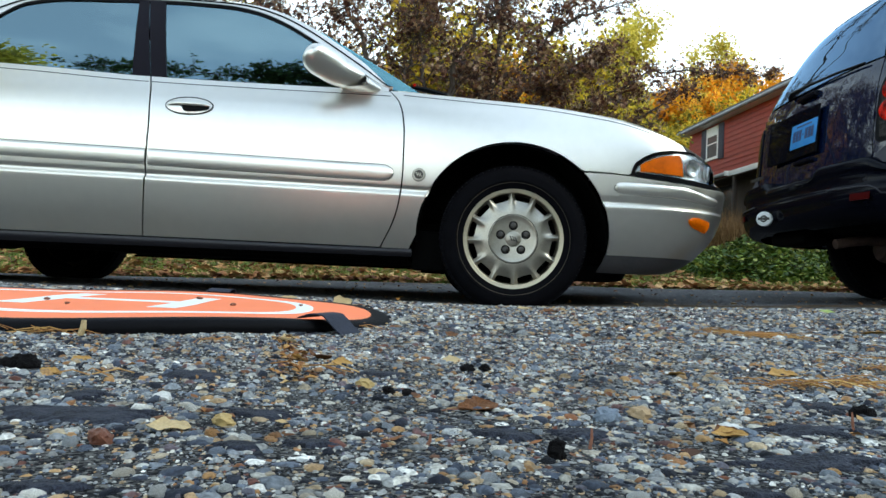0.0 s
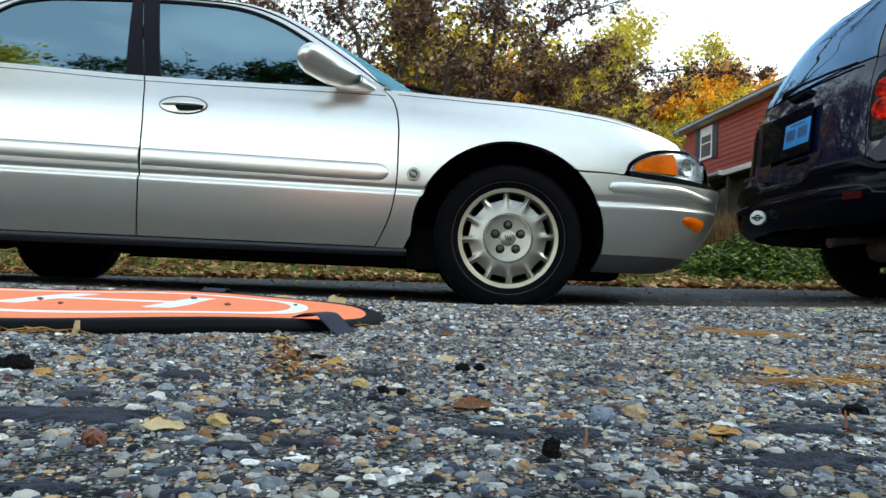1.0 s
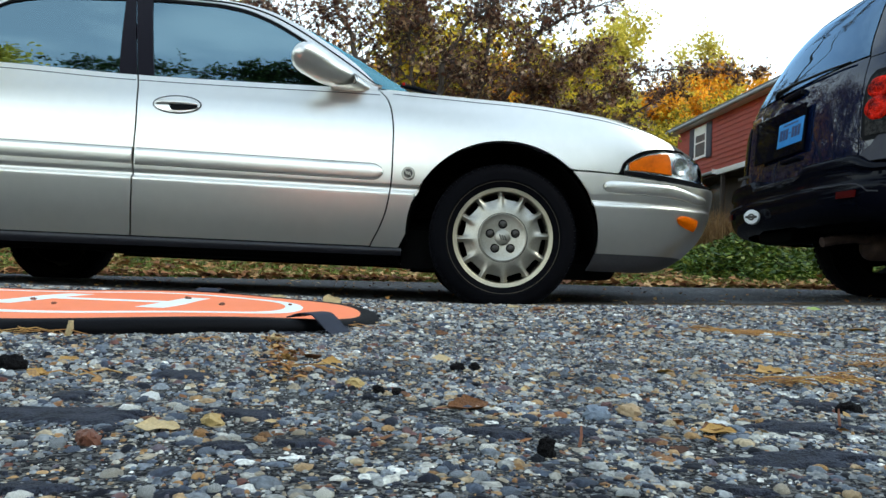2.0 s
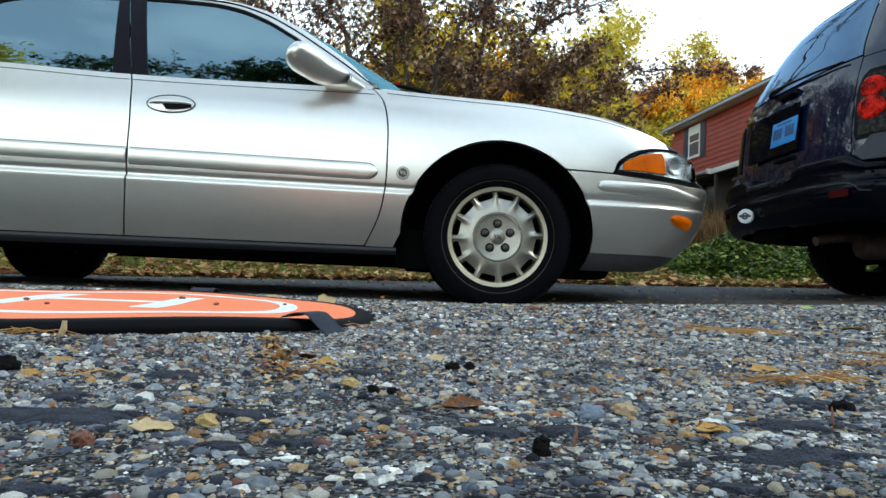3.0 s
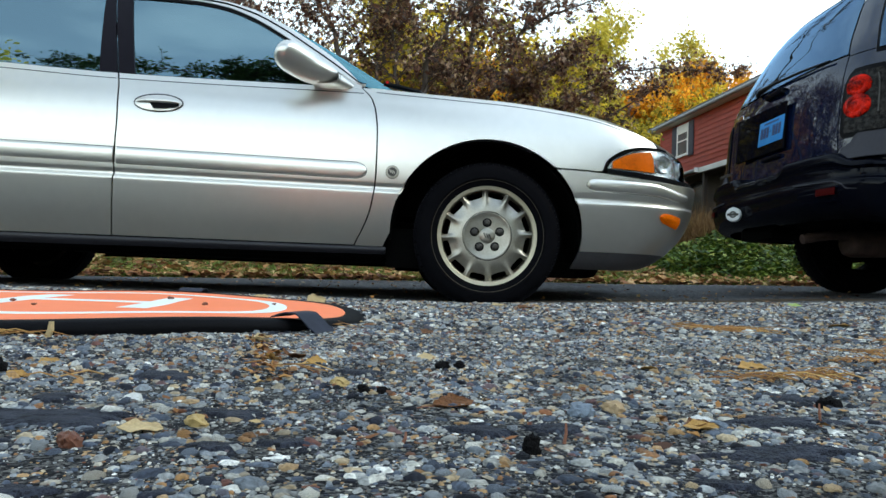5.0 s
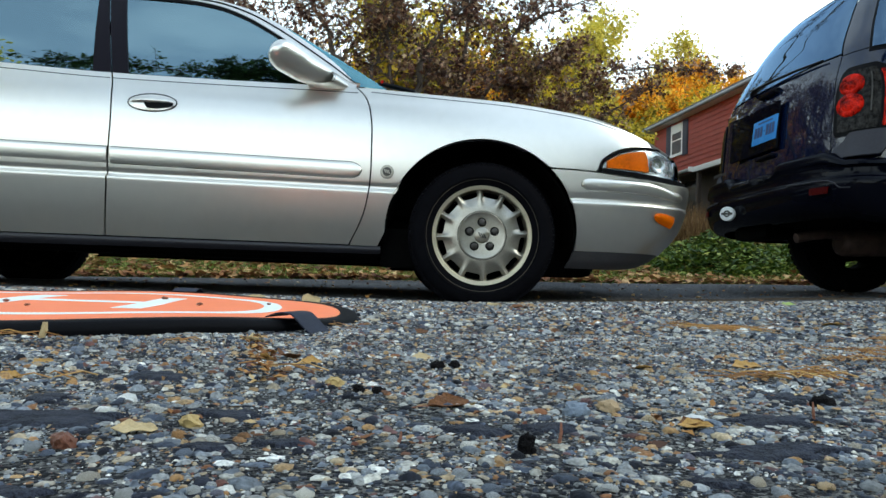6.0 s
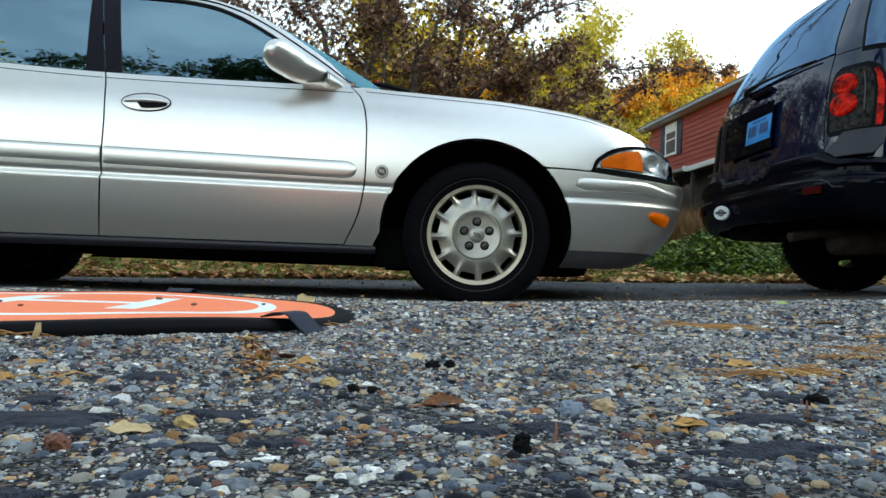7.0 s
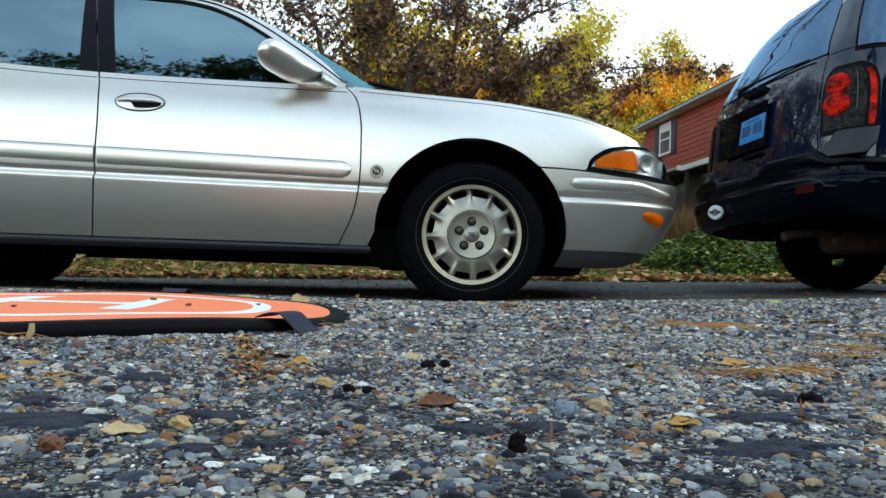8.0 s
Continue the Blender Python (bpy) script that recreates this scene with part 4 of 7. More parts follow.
def car_body_core(car):
    """Dark inner body under the panels, cabin floor, grille and tail."""
    # UNDER paints the shade beneath the car into these parts
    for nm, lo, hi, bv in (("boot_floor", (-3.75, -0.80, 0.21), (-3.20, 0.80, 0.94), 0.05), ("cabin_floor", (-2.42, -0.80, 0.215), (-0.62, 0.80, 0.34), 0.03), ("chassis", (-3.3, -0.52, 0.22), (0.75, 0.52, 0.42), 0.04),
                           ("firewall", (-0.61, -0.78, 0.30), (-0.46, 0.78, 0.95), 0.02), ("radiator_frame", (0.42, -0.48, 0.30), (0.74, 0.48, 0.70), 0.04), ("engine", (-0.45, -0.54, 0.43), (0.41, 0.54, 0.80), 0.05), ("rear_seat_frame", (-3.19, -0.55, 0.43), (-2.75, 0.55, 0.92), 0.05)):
        part(nm, boxed(lo, hi, bv), UNDER, car, "shade-black " + nm.replace("_", " "))
    for sd in (-1, 1):
        def rock(u, v):
            x = lerp(-2.43, -0.462, u)
            return side_pt(x, lerp(0.226 + 0.010 * u, 0.270, v), sd, -0.004 + 0.010 * math.sin(math.pi * v))
        part("rocker_panel", sheet(rock, 30, 8, 0.03, flip=(sd > 0)), ROCKER, car, "dull dark grey rocker panel")
        def tray(u, v):
            x = lerp(-2.40, -0.48, u)
            return Vector((x, sd * lerp(0.82, 0.70, v), lerp(0.232, 0.200, v)))
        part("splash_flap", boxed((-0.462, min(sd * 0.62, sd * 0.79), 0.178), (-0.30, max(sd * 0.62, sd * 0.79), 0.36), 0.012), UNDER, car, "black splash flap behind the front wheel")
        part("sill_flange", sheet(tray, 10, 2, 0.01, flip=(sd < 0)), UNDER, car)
        xs = [-3.1 - k for k in (0.95, 0.85, 0.75, 0.65, 0.55, 0.45, 0.35, 0.25, 0.15, 0.08)]
        cx, cz, r = REAR_ARCH
        ss = sorted(xs + [-3.1 + 0.0] + [max(-3.1, cx - r * math.cos(math.pi * k / 40)) if cx - r * math.cos(math.pi * k / 40) > -3.1 else cx - r * math.cos(math.pi * k / 40) for k in range(41)] + [rear_gap(0.5) - 0.0035])
        ss = sorted({round(s, 4) for s in ss if s <= rear_gap(0.5) - 0.003})
        us = [(s - ss[0]) / (ss[-1] - ss[0]) for s in ss]
        def bottom(s):
            x = side_pt(s, 0.6, sd).x
            return max(0.24, arch_z(x, REAR_ARCH))
        part("rear_quarter", panel(lambda z: ss[0], lambda z: rear_gap(z) - 0.0035, bottom, lambda s: top_z(side_pt(s, 0.9, sd).x), sd, 0, 40, us=us), SILVER, car)
        def liner(u, v):
            a = math.pi * lerp(-0.02, 1.02, u)
            return Vector((cx - (r + 0.006) * math.cos(a), sd * lerp(0.83, 0.5, v), cz + (r + 0.006) * math.sin(a)))
        part("wheel_well", sheet(liner, 30, 2, 0.01, flip=(sd > 0)), UNDER, car)
    part("tail_panel", boxed((-4.0, -0.62, 0.30), (-3.8, 0.62, 0.90), 0.05), SILVER, car)
    part("grille", boxed((0.84, -0.42, 0.66), (0.99, 0.42, 0.77), 0.02), CHROME, car)
    # cabin
    part("dashboard", boxed((-0.98, -0.70, 0.70), (-0.62, 0.70, 1.02), 0.06), SEAT, car)
    for sd in (-1, 1):
        for x in (-1.75, -2.55):
            b = boxed((x - 0.09, sd * 0.38 - 0.26, 0.45), (x + 0.09, sd * 0.38 + 0.26, 1.06), 0.06)
            bmesh.ops.transform(b, matrix=Matrix.Translation((x, 0, 0.5)) @ pose(0, 0, 0, 0, -14, 0) @ Matrix.Translation((-x, 0, -0.5)), verts=b.verts)
            seat = part("seat", b, SEAT, car, "beige cloth seat")
            h = boxed((x - 0.20, sd * 0.38 - 0.12, 1.08), (x - 0.11, sd * 0.38 + 0.12, 1.22), 0.035)
            part("headrest", h, SEAT, seat)
            part("cushion", boxed((x, sd * 0.38 - 0.26, 0.42), (x + 0.5, sd * 0.38 + 0.26, 0.58), 0.05), SEAT, seat)


def car_wheel(car, x, sd, fancy=True):
    R = 0.338
    prof = [(0.222, -0.080), (0.228, -0.092), (0.245, -0.100), (0.262, -0.1065), (0.266, -0.1085), (0.270, -0.1075), (0.290, -0.109), (0.312, -0.102), (0.326, -0.088), (0.335, -0.070), (0.338, -0.03), (0.338, 0.03), (0.335, 0.07), (0.326, 0.088), (0.29, 0.108), (0.228, 0.092), (0.222, 0.08)]
    body = lathe(prof, 96)
    for v in body.verts:
        if v.co.z < -0.25:
            v.co.y *= 1 + 0.5 * max(0.0, -0.25 - v.co.z)
        v.co.z = max(v.co.z, -0.306)
    tyre = part("wheel", body, RUBBER, car, "worn black tyre on a twelve-spoke silver alloy wheel")
    tyre.location = Vector((x, sd * 0.80, R))
    if sd > 0:
        tyre.rotation_euler = (0, 0, math.pi)
    tread = bmesh.new()
    for k in range(72):
        a = 2 * math.pi * k / 72
        m = pose(0, 0, 0, 0, math.degrees(a), 0)
        for y0, y1 in ((-0.092, -0.062), (-0.05, -0.005), (0.008, 0.05), (0.062, 0.092)):
            box(tread, (-0.0115, y0, 0.329 if abs(y0 + y1) < 0.12 else 0.322), (0.0120, y1, 0.3392 if abs(y0 + y1) < 0.12 else 0.3335), 0, m)
    for v in tread.verts:
        v.co.z = max(v.co.z, -0.3055)
    part("tread", tread, RUBBER, tyre, smooth=False)
    part("sidewall_ring", lathe([(0.2540, -0.1035), (0.2546, -0.1052), (0.2560, -0.1058), (0.2566, -0.1045)], 96), SIDEWALL_LINE, tyre, "thin pale line moulded on the sidewall")
    rim = part("rim", lathe([(0.208, -0.070), (0.209, -0.083), (0.214, -0.088), (0.222, -0.089), (0.2275, -0.092), (0.2305, -0.091), (0.230, -0.080), (0.20, -0.02), (0.20, 0.08)], 96), ALLOY_EDGE, tyre, "cream-silver outer rim")
    # pleated twelve-spoke face
    N, PER = 12, 20
    off = radians(-4)
    def height(r, d):
        base = -0.062 - 0.020 * (1 - smooth(0.112, 0.205, r))
        ridge = 0.017 * smooth(0.122, 0.205, r)
        width = lerp(0.62, 0.20, smooth(0.115, 0.2, r))
        return base - ridge * math.exp(-(d / width) ** 2)
    bm = bmesh.new()
    M = N * PER
    g = []
    steps, hole = 16, 9
    for i in range(steps):
        ring = []
        for k in range(M):
            d = 1 - abs(((k / PER) % 1.0) - 0.5) * 2
            a = off + 2 * math.pi * k / M
            r_h = 0.175 + 0.006 * max(0.0, (1 - d) / 0.7) ** 3
            r = lerp(0.108, r_h, i / hole) if i <= hole else lerp(r_h, 0.2085, (i - hole) / (steps - 1 - hole))
            ring.append(bm.verts.new((r * math.sin(a), height(r, d), r * math.cos(a))))
        g.append(ring)
    for i in range(steps - 1):
        for k in range(M):
            d = 1 - abs((((k + 0.5) / PER) % 1.0) - 0.5) * 2
            if i >= hole and d > 0.30:
                continue
            bm.faces.new((g[i][k], g[i + 1][k], g[i + 1][(k + 1) % M], g[i][(k + 1) % M]))
    loose = [v for v in bm.verts if not v.link_faces]
    bmesh.ops.delete(bm, geom=loose, context='VERTS')
    bmesh.ops.recalc_face_normals(bm, faces=bm.faces)
    if sum(f.normal.y for f in bm.faces) > 0:
        bmesh.ops.reverse_faces(bm, faces=bm.faces)
    deepen(bm, 0.012)
    part("spoke_face", bm, ALLOY, tyre, "pleated silver spokes", angle=40)
    part("hub_disc", lathe([(0.0, -0.080), (0.085, -0.080), (0.098, -0.083), (0.106, -0.085), (0.1095, -0.082), (0.111, -0.070)], 64), ALLOY, tyre)
    part("hub_groove", lathe([(0.1098, -0.0795), (0.1122, -0.0845), (0.1146, -0.0795)], 64), BLACK_TRIM, tyre)
    part("centre_cap", lathe([(0.0, -0.092), (0.028, -0.091), (0.034, -0.088), (0.036, -0.078)], 40), ALLOY, tyre)
    for k in (-1, 0, 1):
        b = boxed((-0.003, -0.0945, -0.012), (0.003, -0.0905, 0.012), 0.0012)
        bmesh.ops.transform(b, matrix=pose(0.011 * k, 0, -0.002 * k, 0, -25, 0), verts=b.verts)
        part("cap_emblem", b, STEEL, tyre)
    for k in range(5):
        a = radians(-2 + 72 * k)
        nut = lathe([(0.0, -0.0935), (0.009, -0.0935), (0.0125, -0.0915), (0.0145, -0.087), (0.0150, -0.079)], 20)
        bmesh.ops.transform(nut, matrix=Matrix.Translation((0.0605 * math.sin(a), 0, 0.0605 * math.cos(a))), verts=nut.verts)
        ring = part("lug_nut", nut, STEEL, tyre, "dark lug nut in a round pocket")
        pocket = lathe([(0.0, -0.0808), (0.0185, -0.0808), (0.0195, -0.0825), (0.0208, -0.0805)], 24)
        bmesh.ops.transform(pocket, matrix=Matrix.Translation((0.0605 * math.sin(a), 0, 0.0605 * math.cos(a))), verts=pocket.verts)
        part("lug_pocket", pocket, BLACK_TRIM, ring)
    part("brake_disc", lathe([(0.0, -0.03), (0.15, -0.03), (0.15, -0.01), (0.0, -0.01)], 40), RUST, tyre, "rusty brake disc behind the spokes")
    part("wheel_barrel", lathe([(0.198, -0.065), (0.198, 0.06), (0.0, 0.06)], 48), UNDER, tyre)
    return tyre


def build_car():
    car = thing("sedan", pose(0.31, 4.11, -0.04), "silver four-door sedan parked on the driveway with dark tinted windows", "car")
    for sd in (-1, 1):
        car_doors(car, sd)
        car_fender(car, sd)
        car_bumper(car, sd)
        car_headlamp(car, sd)
        car_upper(car, sd)
        car_mirror(car, sd)
        car_wheel(car, 0.0, sd)
        car_wheel(car, -2.85, sd)
    car_roof(car)
    car_body_core(car)
    return car


sedan = build_car()

# ---- the round orange landing pad ----
def build_pad():
    R, TH = 0.548, 0.019
    pad = thing("landing_pad", pose(-0.655, 1.47, 0.005, 0.8, 0, 6), "round orange landing pad with white H and black rim on asphalt", "landing pad")
    def lift(a, r):
        """Slight waves of the stiff cloth, most at the rim."""
        return 0.004 * (r / R) ** 2 * math.sin(3 * a - 1.2) + 0.003 * (r / R) ** 2 * math.sin(5 * a) - 0.008 * (r / R) ** 3 * max(0.0, math.cos(a - 0.35)) ** 2
    def disc(r0, r1, z, n_r, n_a, thick=0.003):
        return sheet(lambda u, v: Vector((lerp(r0, r1, u) * math.cos(2 * math.pi * v), lerp(r0, r1, u) * math.sin(2 * math.pi * v), z + lift(2 * math.pi * v, lerp(r0, r1, u)))), n_r, n_a, thick)
    part("mat", disc(0.0, 0.510, TH - 0.0015, 16, 96, 0.004), PAD_ORANGE, pad, "orange nylon mat")
    prof = [(0.506, TH - 0.002), (0.512, TH), (0.530, TH), (0.543, TH - 0.003), (0.549, TH - 0.010), (0.550, 0.004), (0.546, -0.003), (0.52, -0.004), (0.506, -0.004)]
    def rim(u, v):
        a = 2 * math.pi * u
        i = v * (len(prof) - 1)
        k = min(int(i), len(prof) - 2)
        r, z = lerp(prof[k][0], prof[k + 1][0], i - k), lerp(prof[k][1], prof[k + 1][1], i - k)
        return Vector((r * math.cos(a), r * math.sin(a), z + lift(a, r) * (1 if z > 0.001 else 0.2)))
    part("rim", sheet(rim, 128, 8, 0, flip=True), PAD_BLACK, pad, "padded black rim", angle=50)
    part("ring_print", disc(0.348, 0.385, TH - 0.0008, 3, 96, 0.0006), PAD_WHITE, pad, "white printed ring")
    for lo, hi in (((-0.155, -0.2), (-0.105, 0.2)), ((0.105, -0.2), (0.155, 0.2)), ((-0.105, -0.024), (0.105, 0.024))):
        def f(u, v, lo=lo, hi=hi):
            x, y = lerp(lo[0], hi[0], u), lerp(lo[1], hi[1], v)
            return Vector((x, y, TH - 0.0008 + lift(math.atan2(y, x), math.hypot(x, y))))
        part("letter_stroke", sheet(f, 6, 12, 0.0006), PAD_WHITE, pad, "white stroke of the letter H")
    # folded strap on the rim
    def strap(u, v):
        w = lerp(-0.032, 0.032, v)
        k = spline([(0, 0), (0.3, 0.035), (0.42, 0.048), (1, 0.085)], u)
        h = spline([(0, 0.022), (0.25, 0.030), (0.40, 0.029), (0.5, 0.024), (0.8, 0.008), (1.0, 0.0)], u)
        return Vector((w, -k, h))
    s_far = sheet(strap, 20, 3, 0.002)
    bmesh.ops.recalc_face_normals(s_far, faces=s_far.faces)
    s = sheet(strap, 20, 3, 0.002)
    bmesh.ops.recalc_face_normals(s, faces=s.faces)
    t = part("strap", s, PAD_TAB, pad, "folded navy webbing strap over the rim", angle=60)
    a = radians(-38)
    t.matrix_local = Matrix.Translation((0.508 * math.cos(a), 0.508 * math.sin(a), 0.0)) @ pose(0, 0, 0, 0, 0, 62)
    u = part("far_strap", s_far, PAD_TAB, pad, "short navy webbing tab on the far rim", angle=60)
    a = radians(80)
    u.matrix_local = Matrix.Translation((0.500 * math.cos(a), 0.500 * math.sin(a), 0.0)) @ pose(0, 0, 0, 0, 0, 170)
    return pad


landing_pad = build_pad()

# ---- the dark SUV: x ahead from the rear bumper, y to its left, z from the tyre's foot ----
SUV_SEC = [(0.35, -0.06), (0.5, -0.03), (0.7, -0.005), (0.9, 0.0), (1.1, -0.005), (1.22, -0.02), (1.33, -0.045), (1.45, -0.10), (1.6, -0.165), (1.72, -0.225), (1.80, -0.29), (1.88, -0.40)]
SUV_BACK = [(0.35, 0.12), (0.5, 0.09), (0.8, 0.09), (1.0, 0.10), (1.15, 0.115), (1.3, 0.150), (1.4, 0.190), (1.5, 0.240), (1.6, 0.292), (1.7, 0.355), (1.76, 0.402), (1.82, 0.47), (1.86, 0.55), (1.88, 0.66)]


def suv_pt(s, z, sd=-1, off=0.0):
    """Round the tail: s 0 is the middle of the back, 1 the start of the side; beyond that metres along the side."""
    w = 0.93 + spline(SUV_SEC, z) + off
    back = spline(SUV_BACK, z) - off
    if s >= 1:
        return Vector((back + 0.30 + (s - 1), sd * w, z))
    a = s * math.pi / 2
    return Vector((back + 0.30 * (1 - max(0.0, math.cos(a)) ** 0.55), sd * w * math.sin(a) ** 0.75 if a > 0 else 0.0, z))


def suv_y(y, z):
    """The s at which the tail is y from the middle."""
    w = 0.93 + spline(SUV_SEC, z)
    return math.asin(min(1.0, (abs(y) / w)) ** (1 / 0.75)) * 2 / math.pi


def suv_patch(y0, y1, z0, z1, sd, off, nu, nv, thick=0.01, flip=None):
    """A patch of the tail between lateral places y0(z), y1(z) (s beyond 1 as 1 + metres if over 1)."""
    def f(u, v):
        z = lerp(z0, z1, v)
        return suv_pt(lerp(y0(z), y1(z), u), z, sd, off)
    return sheet(f, nu, nv, thick, flip=(sd > 0) if flip is None else flip)


def suv_wheel(suv, x, sd):
    prof = [(0.22, -0.09), (0.235, -0.115), (0.30, -0.125), (0.345, -0.11), (0.366, -0.085), (0.372, -0.03), (0.372, 0.03), (0.366, 0.085), (0.345, 0.11), (0.30, 0.125), (0.235, 0.115), (0.22, 0.09)]
    t = part("wheel", lathe(prof, 72), RUBBER, suv, "black off-road tyre")
    t.location = (x, sd * 0.72, 0.398)
    tread = bmesh.new()
    for k in range(54):
        m = pose(0, 0, 0, 0, 360 * k / 54, 0)
        for y0, y1 in ((-0.105, -0.045), (-0.03, 0.03), (0.045, 0.105)):
            box(tread, (-0.015, y0, 0.355), (0.015, y1, 0.3735 if abs(y0 + y1) < 0.1 else 0.3655), 0, m)
    part("tread", tread, RUBBER, t, smooth=False)
    t.scale = (1.07, 1, 1.07)
    # rim, spokes and disc near-black: the shade inside the wheel as colour
    part("rim", lathe([(0.226, -0.10), (0.208, -0.085), (0.205, 0.085), (0.226, 0.10)], 40), UNDER, t, "shade-black rim barrel")
    spokes = bmesh.new()
    for k in range(5):
        box(spokes, (-0.062, sd * 0.05 - 0.018, 0.05), (0.062, sd * 0.05 + 0.018, 0.215), 0.008, pose(0, 0, 0, 0, 72 * k + 52, 0))
    part("spokes", spokes, UNDER, t, "five broad alloy spokes")
    part("brake_disc", lathe([(0.0, -0.02), (0.160, -0.02), (0.160, 0.02), (0.0, 0.02)], 32), UNDER, t)


def build_suv():
    suv = thing("sport_utility_vehicle", pose(2.10, 4.38, 0.10, 0, 0, 0), "dark navy sport utility vehicle parked ahead of the sedan", "car")
    for sd in (-1, 1):
        # tailgate half with the window in it, seam, then the corner and the side
        hatch = lambda z: suv_y(0.655 - 0.37 * max(0.0, z - 1.28), z)
        edge = lambda z: suv_y(0.662 - 0.37 * max(0.0, z - 1.28), z)
        part("tailgate", suv_patch(lambda z: 0.0, hatch, 0.62, 1.288, sd, 0.0, 20, 20), NAVY, suv)
        part("rear_glass", suv_patch(lambda z: 0.0, hatch, 1.298, 1.80, sd, 0.004, 24, 24, 0.006), CAR_GLASS_DARK, suv, "dark privacy glass in the tailgate")
        part("spoiler", suv_patch(lambda z: 0.0, hatch, 1.806, 1.878, sd, 0.010, 20, 8), NAVY, suv)
        part("hatch_seam", suv_patch(hatch, edge, 0.80, 1.86, sd, -0.006, 1, 30, 0.004), BLACK_TRIM, suv)
        part("corner_pillar", suv_patch(edge, lambda z: 1.12, 1.286, 1.86, sd, 0.0, 24, 20), NAVY, suv)
        part("corner_panel", suv_patch(edge, lambda z: 1.35, 0.60, 1.280, sd, 0.0, 30, 20), NAVY, suv)
        part("side_panel", suv_patch(lambda z: 1.35, lambda z: 4.3, 0.42, 1.280, sd, 0.0, 30, 20), NAVY, suv)
        part("quarter_frame", suv_patch(lambda z: 0.672 - 0.13 * (z - 1.27), lambda z: 2.12, 1.262, 1.745, sd, 0.003, 30, 10, 0.004), BLACK_TRIM, suv, "black frame round the quarter window")
        part("quarter_window", suv_patch(lambda z: 0.698 - 0.13 * (z - 1.27), lambda z: 2.1, 1.285, 1.73, sd, 0.0075, 30, 10, 0.004), CAR_GLASS_DARK, suv, "dark quarter window")
        part("upper_side", suv_patch(lambda z: 1.10, lambda z: 3.0 - (z - 1.1) * 1.2, 1.74, 1.865, sd, 0.003, 20, 6), NAVY, suv)
        part("window_post", suv_patch(lambda z: 2.1, lambda z: 2.2, 1.285, 1.74, sd, 0.001, 3, 6), BLACK_TRIM, suv)
        part("side_window", suv_patch(lambda z: 2.2, lambda z: 3.35 - (z - 1.1) * 0.9, 1.29, 1.74, sd, -0.004, 12, 8, 0.005), CAR_GLASS_DARK, suv)
        # tail lamp round the corner
        def lamp_f(off, sh=0.0):
            def f(u, v):
                t = lerp(-1, 1, v)
                z = 1.008 + 0.185 * t * (1 - sh)
                e = math.sqrt(max(0.0, 1 - abs(t) ** 2.4)) if t > 0 else math.sqrt(max(0.0, 1 - abs(t) ** 9))
                s0, s1 = suv_y(0.675, z), 0.755 + 0.165 * e if t > 0 else 0.87 + 0.05 * e
                return suv_pt(lerp(s0 + (0.07 if t > 0 else 0.02) * (1 - e), s1, u), z, sd, off)
            return f
        lamp = part("tail_lamp", sheet(lamp_f(0.006), 20, 16, 0.02, flip=(sd > 0)), BLACK_TRIM, suv, "black-bordered tail lamp with red and clear lenses")
        def band(z0, z1, a0, a1, off):
            def f(u, v):
                z = lerp(z0, z1, v)
                t = (z - 1.008) / 0.172
                e = math.sqrt(max(0.0, 1 - min(1.0, abs(t)) ** 2.4)) if t > 0 else math.sqrt(max(0.0, 1 - min(1.0, abs(t)) ** 9))
                s0, s1 = suv_y(0.685, z) + (0.07 if t > 0 else 0.02) * (1 - e), 0.745 + 0.16 * e if t > 0 else 0.86 + 0.045 * e
                return suv_pt(lerp(s0, s1, lerp(a0, a1, u)), z, sd, off)
            return sheet(f, 14, 8, 0.006, flip=(sd > 0))
        part("outer_lens", band(0.852, 1.150, 0.86, 0.985, 0.010), RED_LENS, lamp, "dark red wraparound lens")
        part("clear_lens", band(0.845, 0.908, 0.04, 0.78, 0.010), SMOKED, lamp, "smoked clear lens")
        part("upper_backing", band(0.913, 1.168, 0.03, 0.80, 0.008), SMOKED, lamp, "smoked lamp housing")
        part("divider", band(0.935, 1.140, 0.61, 0.635, 0.011), STEEL, lamp, "silvered divider beside the red lenses")
        if sd > 0:
            continue
        for zc, r in ((0.982, 0.064), (1.090, 0.058)):
            s_c = suv_y(0.770, zc)
            p = suv_pt(s_c, zc, sd, 0.008)
            t = (suv_pt(s_c + 0.02, zc, sd, 0.008) - suv_pt(s_c - 0.02, zc, sd, 0.008)).normalized()
            out = Vector((t.y, -t.x, 0)) if sd < 0 else Vector((-t.y, t.x, 0))
            if out.x > 0:
                out = -out
            m = Matrix(((t.x, -out.x, 0, p.x), (t.y, -out.y, 0, p.y), (0, 0, 1, p.z), (0, 0, 0, 1)))
            dome_bm = lathe([(0.0, -0.020), (r * 0.35, -0.019), (r * 0.5, -0.013), (r * 0.55, -0.0145), (r * 0.8, -0.013), (r * 0.95, -0.007), (r, 0.002)], 32)
            for v in dome_bm.verts:
                v.co.x *= 1.25
            bmesh.ops.transform(dome_bm, matrix=m, verts=dome_bm.verts)
            part("red_lens", dome_bm, RED_LENS, lamp, "round red lens")
    arm = bmesh.new()
    tube([suv_pt(suv_y(y, z), z, 1 if y > 0 else -1, o) for y, z, o in ((0.26, 1.300, 0.02), (0.20, 1.315, 0.035), (0.02, 1.317, 0.032), (-0.28, 1.303, 0.028), (-0.53, 1.290, 0.022))], [0.014, 0.016, 0.009, 0.008, 0.006], 6, arm)
    part("rear_wiper", arm, BLACK_TRIM, suv, "black wiper arm resting at the foot of the rear glass")
